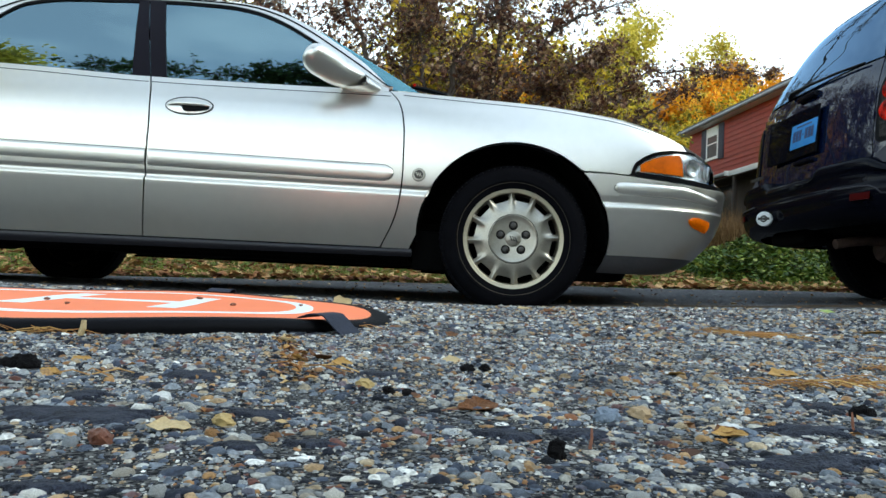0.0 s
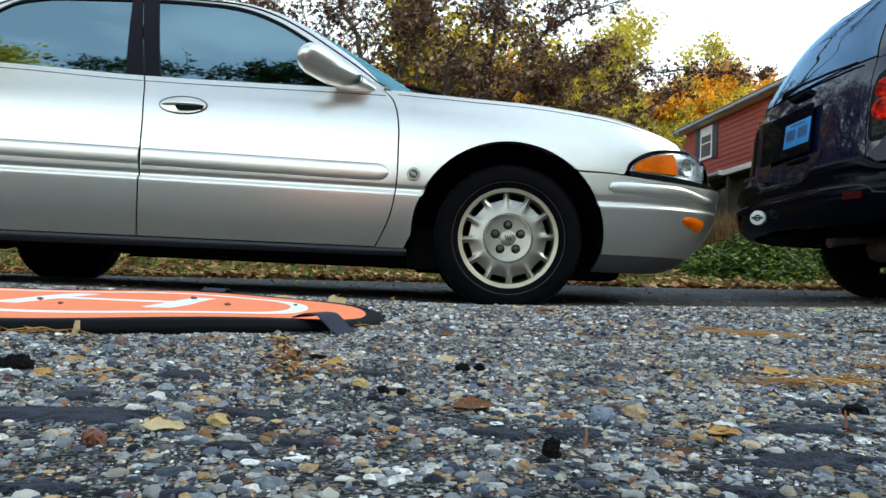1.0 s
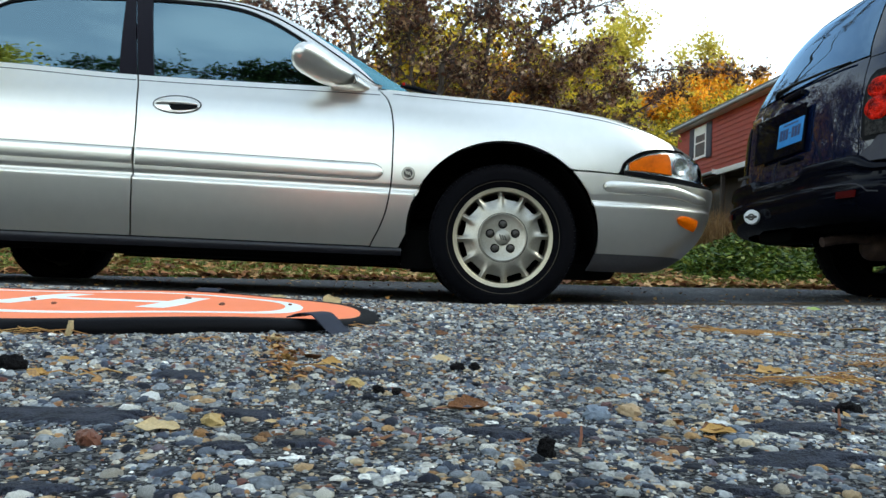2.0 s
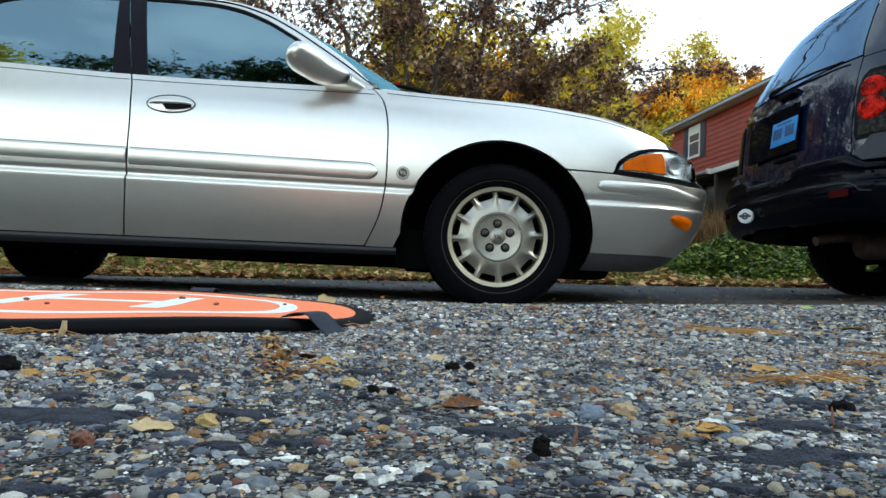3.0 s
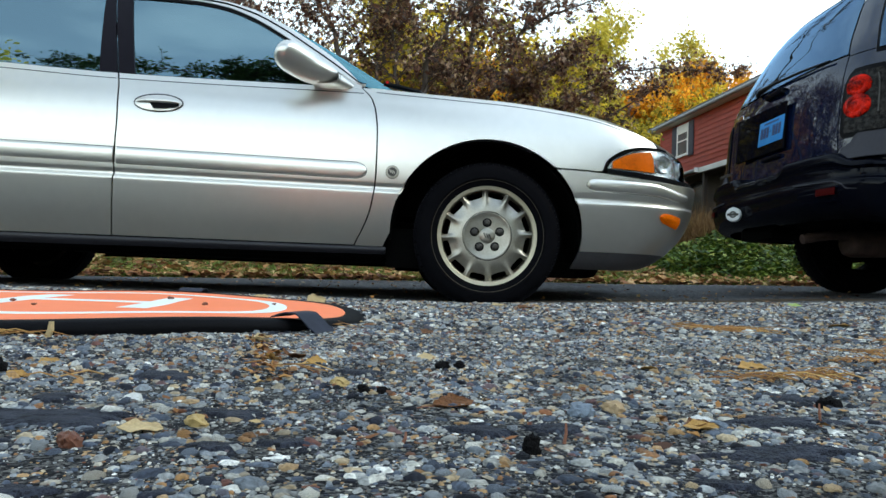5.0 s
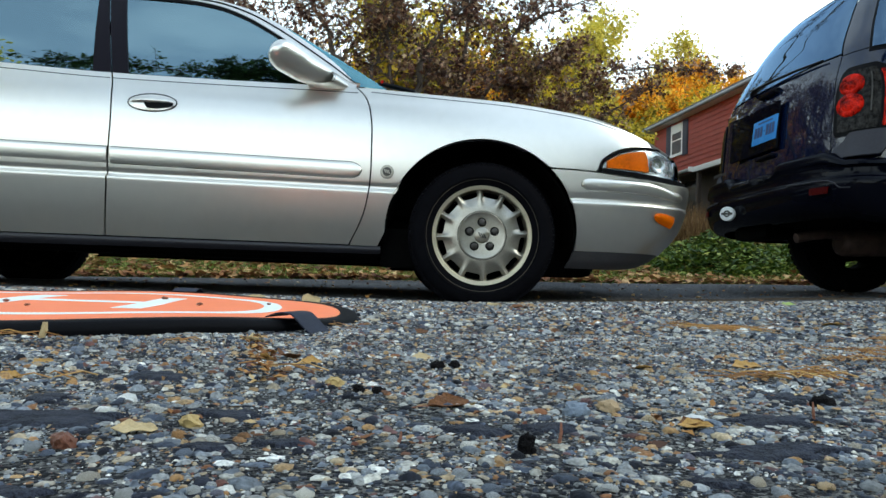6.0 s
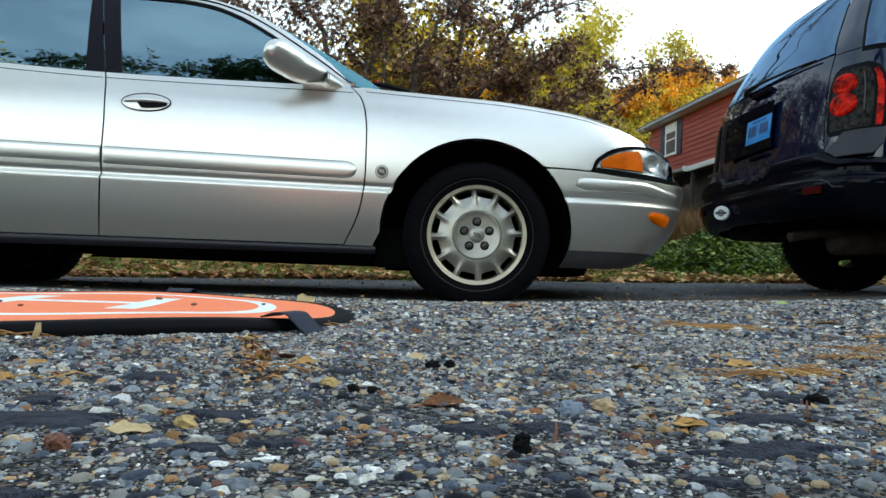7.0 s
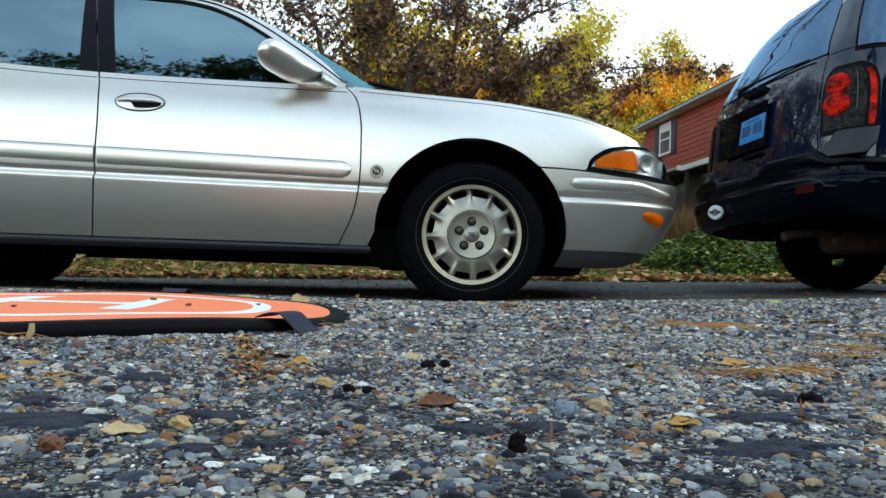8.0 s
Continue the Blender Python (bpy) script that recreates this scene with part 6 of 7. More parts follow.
def maple(seed, base, limbs, label, twigs=9.0, reach=0.75, leaves=16, size=0.088, bare=0.3, r0=0.09, droop=0.0, lush=1.15, foliage=None, kin=("maple_tree", "maroon maples")):
    """A maple from its main limbs (each a path from the trunk outwards): twigs along them, twiglets on those, leaves at the twiglets."""
    rng = np.random.default_rng(seed)
    base = Vector((base[0], base[1], ground_z(*base) - 0.05))
    t = thing(kin[0], Matrix.Translation(base), label, "tree", kin[1])
    bm, spots = bmesh.new(), []
    for limb in limbs:
        ctrl = [Vector(p) - base for p in limb]
        path = []
        for k in range(len(ctrl) - 1):
            for m in range(4):
                q = ctrl[k].lerp(ctrl[k + 1], m / 4)
                path.append(q + Vector(rng.normal(size=3)) * 0.035 * (k + m > 0))
        path.append(ctrl[-1])
        span = sum((path[k + 1] - path[k]).length for k in range(len(path) - 1))
        rad = [max(0.008, r0 * (1 - 0.86 * k / (len(path) - 1))) * (0.55 if limb is not limbs[0] else 1.0) for k in range(len(path))]
        tube(path, rad, 7, bm)
        for k in range(int(span * twigs)):
            u = lerp(bare, 1.0, rng.uniform())
            at = u * (len(path) - 1)
            m = min(int(at), len(path) - 2)
            p = path[m].lerp(path[m + 1], at - m)
            way = (path[m + 1] - path[m]).normalized()
            side = Vector(rng.normal(size=3))
            side.z = side.z * 0.5 - droop
            d = (way * 0.5 + side.normalized()).normalized()
            ln = reach * rng.uniform(0.35, 1.15) * (1.15 - 0.5 * u)
            q = [p, p + d * ln * 0.5 + Vector((0, 0, 0.04)), p + d * ln + Vector((0, 0, -0.06 * ln))]
            tube(q, [0.010, 0.007, 0.004], 4, bm)
            for c in range(3):
                o = q[1].lerp(q[2], rng.uniform())
                e = o + (d * 0.6 + Vector(rng.normal(size=3)) * 0.6) * ln * 0.35
                tube([o, e], [0.005, 0.003], 3, bm)
                for _ in range(int(rng.poisson(leaves * lush / 3))):
                    spots.append(o.lerp(e, rng.uniform(0.1, 1.15)) + Vector(rng.normal(size=3)) * 0.075)
    part("trunk", bm, BARK, t, "bare forking trunk and limbs")
    crown = new("crown", maple_leaves(rng, np.array([tuple(p) for p in spots]), size, [foliage or MAROON_LEAF]))
    crown.parent = t
    return t


MAPLE = "dark maroon-leaved maple with forking bare limbs"
maple(3, (-0.3, 12.6), [[(-0.3, 12.6, 0.6), (-0.2, 12.6, 2.6), (0.0, 12.6, 3.9), (0.45, 12.6, 4.7), (0.85, 12.6, 5.1), (1.3, 12.6, 5.8)],
                        [(-0.3, 12.5, 1.2), (-0.45, 12.4, 3.2), (-0.55, 12.4, 4.2), (-0.7, 12.4, 4.8), (-1.1, 12.4, 5.6)],
                        [(-0.3, 12.6, 2.0), (0.2, 12.9, 3.0), (0.9, 13.0, 3.9), (1.4, 13.1, 4.3)]], MAPLE, 13, 0.9, 17, r0=0.08)
maple(4, (-1.0, 12.3), [[(-1.0, 12.3, 0.6), (-1.2, 12.2, 2.8), (-1.4, 12.2, 3.8), (-1.7, 12.2, 4.4), (-1.95, 12.2, 4.9), (-2.3, 12.2, 5.6)],
                        [(-1.2, 12.2, 2.6), (-0.9, 12.4, 3.6), (-0.7, 12.6, 4.3), (-0.3, 12.6, 5.3)],
                        [(-1.3, 12.3, 2.9), (-2.0, 12.6, 3.9), (-2.6, 12.7, 4.5), (-3.4, 12.8, 5.0)]], MAPLE, 13, 0.9, 17, r0=0.08)
maple(5, (0.7, 13.4), [[(0.7, 13.4, 0.6), (0.72, 13.4, 3.2), (0.85, 13.4, 4.8), (0.98, 13.4, 5.5), (1.1, 13.4, 6.6)],
                       [(0.8, 13.4, 2.9), (1.45, 13.4, 4.0), (1.7, 13.4, 4.6), (2.0, 13.4, 5.4), (2.2, 13.4, 6.2)],
                       [(1.8, 13.4, 4.9), (2.3, 13.4, 5.2), (2.75, 13.4, 5.4), (3.3, 13.4, 5.7)],
                       [(1.1, 13.4, 6.4), (2.2, 13.5, 7.4), (3.6, 13.6, 8.0), (5.0, 13.6, 8.3), (6.2, 13.6, 8.4)],
                       [(1.1, 13.4, 6.5), (1.6, 13.5, 8.0), (2.6, 13.6, 9.4), (3.6, 13.7, 10.2)]], "tall dark maroon maple with bare limbs against the sky", 10, 0.66, 18, bare=0.42, r0=0.08)
maple(6, (1.2, 13.8), [[(1.2, 13.8, 0.6), (1.3, 13.8, 2.6), (1.6, 13.8, 3.5), (1.9, 13.8, 3.9), (2.4, 13.8, 4.4), (3.1, 13.8, 4.7)],
                       [(1.4, 13.9, 2.4), (2.2, 14.0, 3.1), (2.9, 14.0, 3.7), (3.5, 14.0, 4.1)],
                       [(1.3, 13.7, 1.8), (0.9, 13.5, 2.8), (0.6, 13.4, 3.6), (0.3, 13.3, 4.2)]], "low spreading dark maroon maple", 26, 0.85, 22, bare=0.22, r0=0.06)
maple(7, (2.3, 14.2), [[(2.3, 14.2, 0.6), (2.6, 14.2, 2.6), (3.5, 14.2, 3.35), (4.3, 14.2, 3.9), (4.8, 14.2, 4.2)],
                       [(2.5, 14.3, 2.4), (3.0, 14.5, 4.0), (4.1, 14.6, 4.6), (5.0, 14.6, 4.68), (5.7, 14.6, 4.7), (6.5, 14.6, 4.66)],
                       [(2.4, 14.2, 1.9), (2.9, 14.1, 2.9), (3.4, 14.0, 3.3), (4.0, 14.0, 3.4)]], "dark maroon maple reaching out before yellow and orange trees", 9, 0.50, 13, bare=0.30, r0=0.05)
for k, (x, y, h) in enumerate(((-5.2, 13.5, 9.5), (-9.0, 16.0, 10.5), (-13.5, 17.0, 11.0))):
    tree("maple_tree", 70 + k, x, y, h, 0.95, 3, 4, MAROON_LEAF, 9000, 0.075, 0.17, "tall dark maroon maple behind the sedan", "tree", group="maroon maples", r0=0.16)
# yellow, olive and orange growth behind: x, y, height, leaves, leaf size, count, label
OLIVE, ORANGE, LIME = "olive and yellow autumn tree on the bank", "orange autumn tree on the hill", "tall pale yellow-green tree on the hill"
spots = [(-9 + 2.6 * k, 22 + 2.5 * (k % 3), 6.4 + 0.7 * (k % 2), (ORANGE_LEAF, OLIVE_LEAF)[k % 2], 0.16, 10000, ("orange autumn tree on the bank", OLIVE)[k % 2]) for k in range(6)]
spots += [(3.0, 19.0, 3.7, OLIVE_LEAF, 0.10, 7500, OLIVE), (4.3, 20.5, 4.0, OLIVE_LEAF, 0.10, 7500, OLIVE), (5.5, 23.0, 4.4, OLIVE_LEAF, 0.11, 7500, OLIVE), (6.2, 27.5, 4.2, OLIVE_LEAF, 0.12, 6500, OLIVE), (9.8, 38.0, 4.8, OLIVE_LEAF, 0.14, 7500, OLIVE), (13.0, 39.0, 4.6, OLIVE_LEAF, 0.15, 7500, OLIVE)]
spots += [(9.6, 44, 11.3, LIME_LEAF, 0.21, 12000, LIME), (20.1, 52, 10.6, LIME_LEAF, 0.21, 9000, LIME), (15.6, 48, 9.2, LIME_LEAF, 0.16, 1000, "thin nearly bare yellow-green tree on the hill")]
spots += [(-13 + 3.4 * k, 50 + 3 * (k % 3), 7.2 + 0.7 * (k % 2), (ORANGE_LEAF, OLIVE_LEAF, ORANGE_LEAF)[k % 3], 0.24, 6500, (ORANGE, "olive autumn tree on the hill", ORANGE)[k % 3]) for k in range(13)]
spots += [(12.0 + 2.8 * k, 43 + 2 * (k % 2), 6.0 + 0.5 * (k % 3), ORANGE_LEAF if k % 2 else OLIVE_LEAF, 0.20, 6500, ORANGE if k % 2 else "olive autumn tree on the hill") for k in range(4)]
spots += [(-1.3, 18.5, 3.4, ORANGE_LEAF, 0.11, 2600, "small orange autumn tree behind the maples"), (1.3, 19.0, 3.3, ORANGE_LEAF, 0.11, 2600, "small orange autumn tree behind the maples"), (0.0, 18.0, 3.4, OLIVE_LEAF, 0.10, 4500, "small yellow autumn tree behind the maples"), (-3.6, 19.0, 4.6, OLIVE_LEAF, 0.11, 4500, "small yellow autumn tree behind the maples")]
for k, (x, y, h, mat, sz, n, lab) in enumerate(spots):
    slim = mat == LIME_LEAF
    tree("autumn_tree", 40 + k, x, y, h, 0.8 if slim else 0.9, 2 if slim else 3 if y < 40 else 2, 3, mat, n, sz, 0.38 if slim else 0.30, lab, "tree", group="autumn trees", r0=0.08, fit=True, girth=0.50 if slim else 0.75)
# dark trees on the other side of the drive, which the windows and the dark paint mirror
maple(90, (1.5, -8.5), [[(1.5, -8.5, 0.0), (1.4, -8.0, 4.0), (1.0, -6.5, 7.0), (0.4, -4.2, 7.9), (-0.8, -2.0, 8.0), (-2.0, -1.4, 8.0), (-3.2, -1.2, 8.0)],
                        [(0.6, -5.0, 7.6), (0.6, -2.6, 7.7), (-0.2, -1.2, 7.8), (-1.4, -0.9, 7.8), (-2.8, -0.9, 7.8)],
                        [(-1.5, -1.7, 8.0), (-3.0, -1.5, 8.1), (-4.5, -1.3, 8.2), (-6.2, -1.2, 8.3)]], "tall dark-leaved tree reaching out high over the driveway",
      16, 0.75, 16, size=0.10, bare=0.12, r0=0.09, lush=1.5, foliage=GREEN_LEAF, kin=("shade_tree", "trees across the drive"))
# unseen trees, added to cut low sky light and darken what the paint mirrors
for k, (x, y, h) in enumerate(((-26, -6, 10), (14, -16, 9), (20, -8, 8), (24, 2, 8), (8, -22, 9), (11, -6, 7), (9, -9, 8), (13, -9, 8), (15, -4, 7))):
    tree("shade_tree", 110 + k, x, y, h, 0.95, 2, 3, GREEN_LEAF, 13000, 0.34, 0.6, "unseen leafy tree added across the driveway to darken reflections", "tree", group="trees across the drive", r0=0.16, z=0.0, bole=1.5)
tree("shade_tree", 99, -13.2, -4.0, 8.5, 0.95, 3, 3, LIME_LEAF, 30000, 0.22, 0.4, "tall yellow-green shade tree across the driveway", "tree", group="trees across the drive", r0=0.16, z=0.0, bole=7.6)
rng_w = np.random.default_rng(200)
n_w = 16000
aw = rng_w.uniform(0, 2 * math.pi, n_w)
rw = rng_w.uniform(38, 60, n_w)
wx, wy = rw * np.sin(aw), rw * np.cos(aw)
keep = (wy < 14) | (np.abs(wx) > 40)
wz = rng_w.uniform(0, 1, n_w) * (6.0 + 2.5 * np.sin(aw * 9) + 1.5 * np.sin(aw * 23))
# woods out of view: low where the doors mirror sky, full height elsewhere to darken paint
wz *= np.where((wy < 5) & (np.abs(wx) < 26), 0.4, 1.0)
wz += np.array([max(0.0, ground_z(x, y)) for x, y in zip(wx, wy)])
tagged(new("far_woods", leaf_mesh(rng_w, np.stack([wx, wy, wz], 1)[keep], 1.1, [OLIVE_LEAF])), "unseen distant woods added all round to close off the low sky", "woods", kind="stuff")

# brown undergrowth at the foot of the maples
rng_u = np.random.default_rng(31)
n_u = 7000
ux, uy = rng_u.uniform(-6.5, 1.6, n_u), rng_u.uniform(12.5, 18.0, n_u)
uz = rng_u.uniform(0, 1, n_u) ** 0.8 * (1.5 + 0.6 * np.sin(ux * 1.9) + 0.5 * np.sin(ux * 4.3 + uy)) + np.array([ground_z(x, y) for x, y in zip(ux, uy)])
tagged(new("undergrowth", leaf_mesh(rng_u, np.stack([ux, uy, uz], 1), 0.12, [MAROON_LEAF], aspect=0.85, lobed=True)), "dense brown and maroon undergrowth below the maples", "bush", kind="stuff")

# ---- stones, litter and small things on the ground ----
STONE_STOPS = [(0.0, (0.005, 0.006, 0.010)), (0.16, (0.022, 0.026, 0.042)), (0.26, (0.085, 0.105, 0.15)), (0.38, (0.21, 0.235, 0.265)), (0.50, (0.33, 0.33, 0.315)), (0.58, (0.44, 0.36, 0.24)), (0.66, (0.40, 0.24, 0.10)), (0.72, (0.16, 0.055, 0.03)), (0.76, (0.11, 0.14, 0.19)), (0.85, (0.36, 0.375, 0.38)), (0.94, (0.53, 0.51, 0.44)), (1.0, (0.82, 0.82, 0.79))]
STONE = palette("mixed_aggregate_stone", STONE_STOPS, 0.65, vary=0.40, scale=420.0, bump=0.5, spec=0.2, stain=0.55)
PEBBLE = palette("loose_pebble_stone", STONE_STOPS, 0.6, source="object", vary=0.6, scale=90.0, bump=0.6, spec=0.2)


def dome(sectors, rings):
    """Points and faces of a squat stone: rings of a dome, open below."""
    pts, faces = [], []
    for j in range(rings):
        a = lerp(-0.25, math.pi / 2 * 0.72, j / max(1, rings - 1))
        for k in range(sectors):
            t = 2 * math.pi * (k + 0.5 * (j % 2)) / sectors
            pts.append((math.cos(t) * math.cos(a), math.sin(t) * math.cos(a), math.sin(a)))
    pts.append((0, 0, 0.97))
    top = len(pts) - 1
    for j in range(rings - 1):
        for k in range(sectors):
            a, b, c, d = j * sectors + k, j * sectors + (k + 1) % sectors, (j + 1) * sectors + (k + 1) % sectors, (j + 1) * sectors + k
            faces += [(a, b, d), (b, c, d)] if j % 2 == 0 else [(a, b, c), (a, c, d)]
    for k in range(sectors):
        faces.append(((rings - 1) * sectors + k, (rings - 1) * sectors + (k + 1) % sectors, top))
    return np.array(pts), np.array(faces)


def stones(name, seed, y0, y1, step, sectors, rings, size, label, bare=0.33, tall=1.0, lift=0.0):
    rng = np.random.default_rng(seed)
    ys = np.arange(y0, y1, step)
    cx, cy = [], []
    for y in ys:
        half = 0.72 * y + 0.13
        xs = np.arange(-half, half, step)
        cx.append(xs + rng.uniform(-0.5, 0.5, len(xs)) * step)
        cy.append(np.full(len(xs), y) + rng.uniform(-0.5, 0.5, len(xs)) * step)
    cx, cy = np.concatenate(cx), np.concatenate(cy)
    keep = np.array([noise.noise((x * 7, y * 11, 7)) * 0.75 + noise.noise((x * 26, y * 34, 2)) * 0.55 for x, y in zip(cx, cy)]) + rng.uniform(-0.35, 0.35, len(cx)) > -bare
    # the field thins out towards its sides
    side = (0.72 * cy + 0.13 - np.abs(cx)) / 0.12
    keep &= rng.uniform(0, 1, len(cx)) < np.clip(side, 0.0, 1.0)
    cx, cy = cx[keep], cy[keep]
    n = len(cx)
    cz = np.array([ground_z(x, y) for x, y in zip(cx, cy)])
    pts, faces = dome(sectors, rings)
    s = size * np.exp(rng.normal(0, 0.5, n))
    s = np.clip(s, size * 0.35, size * 2.8)
    sx, sy, sz = s * rng.uniform(0.75, 1.35, n), s * rng.uniform(0.7, 1.1, n), s * rng.uniform(0.35, 0.78, n) * tall
    yaw = rng.uniform(0, 2 * math.pi, n)
    wob = 1 + rng.normal(0, 0.17, (n, len(pts)))
    P = pts[None] * wob[..., None] * np.stack([sx, sy, sz], 1)[:, None, :]
    # flat tops: worn level with the drive
    P[..., 2] = np.minimum(P[..., 2], (sz * rng.uniform(0.5, 1.0, n))[:, None])
    c, si = np.cos(yaw)[:, None], np.sin(yaw)[:, None]
    X = P[..., 0] * c - P[..., 1] * si + cx[:, None]
    Y = P[..., 0] * si + P[..., 1] * c + cy[:, None]
    tilt = rng.normal(0, 0.12, n)[:, None]
    Z = P[..., 2] + P[..., 0] * tilt + cz[:, None] - 0.0006 + lift
    V = np.stack([X, Y, Z], -1).reshape(-1, 3)
    F = (faces[None] + (np.arange(n) * len(pts))[:, None, None]).reshape(-1, 3)
    ob = new(name, raw_mesh(V, F, 3, [STONE], True))
    ob.parent = ground
    tagged(ob, label, kind="stuff")
    return ob


stones("aggregate", 1, 0.20, 0.56, 0.0046, 6, 3, 0.0022, "worn mixed grey, white and tan aggregate set in tar", bare=0.16)
stones("aggregate", 2, 0.56, 1.30, 0.0062, 6, 2, 0.0028, "worn mixed grey, white and tan aggregate set in tar", bare=0.36)
stones("grit", 4, 0.22, 0.62, 0.0034, 4, 2, 0.0010, "fine pale and dark grit between the stones", bare=0.50, tall=1.2, lift=0.0004)
stones("grit", 6, 0.62, 1.30, 0.0052, 4, 2, 0.0015, "fine pale and dark grit between the stones", bare=0.50, tall=1.2, lift=0.0004)
stones("aggregate", 3, 1.30, 3.12, 0.0115, 5, 2, 0.0046, "worn mixed grey, white and tan aggregate set in tar", bare=0.62)


def pebble_meshes(count):
    out = []
    rng = np.random.default_rng(77)
    for k in range(count):
        pts, faces = dome(9, 4)
        P = pts * (1 + rng.normal(0, 0.13, len(pts)))[:, None] * np.array([1.15, 0.85, rng.uniform(0.5, 0.8)])
        out.append(raw_mesh(P, faces, 3, [PEBBLE], True))
    return out


PEBBLES = pebble_meshes(8)
rng_p = np.random.default_rng(5)
for k in range(290):
    y = 0.27 + 0.75 * rng_p.uniform() ** 1.3
    x = rng_p.uniform(-1, 1) * (0.72 * y + 0.05)
    o = new("pebble", PEBBLES[k % 8])
    s = min(0.0045, 0.0032 * math.exp(rng_p.normal(0, 0.35)) + 0.0008)
    o.matrix_world = pose(x, y, ground_z(x, y) + s * 0.1, rng_p.uniform(-12, 12), rng_p.uniform(-12, 12), rng_p.uniform(0, 360)) @ Matrix.Scale(s, 4)
    o.parent = ground


# fallen leaves on the bank and a few on the drive
rng_l = np.random.default_rng(21)
n_l = 12000
lx = rng_l.uniform(-9, 8, n_l)
ly = 7.45 + np.abs(rng_l.normal(0, 2.6, n_l)) * rng_l.uniform(0.1, 1.3, n_l)
lz = np.array([ground_z(x, y) for x, y in zip(lx, ly)]) + rng_l.uniform(0.01, 0.05, n_l)
tagged(new("leaf_litter", leaf_mesh(rng_l, np.stack([lx, ly, lz], 1), 0.10, [LITTER], lie=0.7, fold=0.6, aspect=0.8)), "dry brown and tan fallen leaves covering the bank", "leaves", kind="stuff")
GRASS = palette("short_grass_blades", [(0.0, (0.07, 0.14, 0.015)), (0.7, (0.17, 0.25, 0.035)), (1.0, (0.32, 0.29, 0.08))], 0.7, scale=4.0, sheer=0.2)
n_g = 70000
gx, gy = rng_l.uniform(-9, 8, n_g), 7.55 + rng_l.uniform(0, 1, n_g) ** 1.5 * 5
gz = np.array([ground_z(x, y) for x, y in zip(gx, gy)])
def blades(rng, c, h, mats):
    n = len(c)
    a = rng.uniform(0, 2 * math.pi, n)
    d = np.stack([np.cos(a), np.sin(a), np.zeros(n)], 1)
    hh = (h * rng.uniform(0.5, 1.4, n))[:, None]
    tip = np.concatenate([rng.normal(0, 0.5, (n, 2)), np.ones((n, 1))], 1) * hh
    v = np.stack([c - d * 0.006, c + d * 0.006, c + tip], 1).reshape(-1, 3)
    return raw_mesh(v, (np.arange(n) * 3)[:, None] + np.array([[0, 1, 2]]), 3, mats)
tagged(new("grass", blades(rng_l, np.stack([gx, gy, gz], 1), 0.07, [GRASS])), "short faded grass showing between fallen leaves", "grass", kind="stuff")


# green ground cover beside the bank
def ground_cover(seed, x, y, rx, ry, h, n):
    rng = np.random.default_rng(seed)
    t = thing("ground_cover_bush", pose(x, y, ground_z(x, y)), "low leafy green ground cover on the leaf-strewn bank", "bush", group="ground cover")
    a, r = rng.uniform(0, 2 * math.pi, n), np.sqrt(rng.uniform(0, 1, n))
    px, py = rx * r * np.cos(a), ry * r * np.sin(a)
    top = h * (1 - r ** 2.5) * (0.75 + 0.25 * np.sin(px * 5 + 1) * np.cos(py * 4))
    pz = top * np.clip(rng.uniform(0.35, 1.05, n), 0, 1.05) + np.array([ground_z(x + p, y + q) for p, q in zip(px, py)]) - ground_z(x, y)
    ob = new("foliage", leaf_mesh(rng, np.stack([px, py, pz], 1), 0.066, [COVER_LEAF], lie=0.35, fold=0.3, aspect=0.6))
    ob.parent = t
    st = bmesh.new()
    for k in range(60):
        i = int(rng.integers(0, n))
        g = ground_z(x + px[i], y + py[i]) - ground_z(x, y)
        tube([(px[i] * 0.9, py[i] * 0.9, g - 0.02), (px[i] * 0.95, py[i] * 0.95, (g + pz[i]) / 2), (px[i], py[i], pz[i])], 0.005, 5, st)
    tagged(part("stems", st, BARK, t), kind="stuff")


ground_cover(1, 4.0, 9.2, 1.0, 0.9, 0.55, 9000)
ground_cover(2, 5.4, 9.4, 1.1, 0.9, 0.50, 8500)


# ---- small things lying on the drive ----
DRY_TAN = material("dry_tan_leaf", (0.50, 0.38, 0.20), 0.8, 0.0, 0.3, 60.0, bump=0.3, bump_scale=300)
DRY_BROWN = material("dry_brown_leaf", (0.13, 0.045, 0.02), 0.75, 0.0, 0.6, 60.0, bump=0.6, bump_scale=250, second=(0.26, 0.12, 0.05), spec=0.2)
FRESH_GREEN = material("fresh_green_leaf", (0.32, 0.42, 0.10), 0.6, 0.0, 0.25, 60.0, bump=0.2, bump_scale=300)
DRY_OCHRE = material("ochre_leaf", (0.42, 0.24, 0.06), 0.75, 0.0, 0.4, 60.0, bump=0.3, bump_scale=300)
NEEDLE = palette("orange_pine_needles", [(0.0, (0.22, 0.09, 0.02)), (0.6, (0.42, 0.20, 0.05)), (1.0, (0.55, 0.36, 0.12))], 0.7, scale=40.0)
CHUNK = material("black_tar_crumb", (0.014, 0.013, 0.014), 0.8, 0.0, 0.7, 160.0, bump=1.0, bump_scale=500, spec=0.05)
TWIG = material("reddish_twig", (0.24, 0.10, 0.06), 0.8, 0.0, 0.3, 90.0)


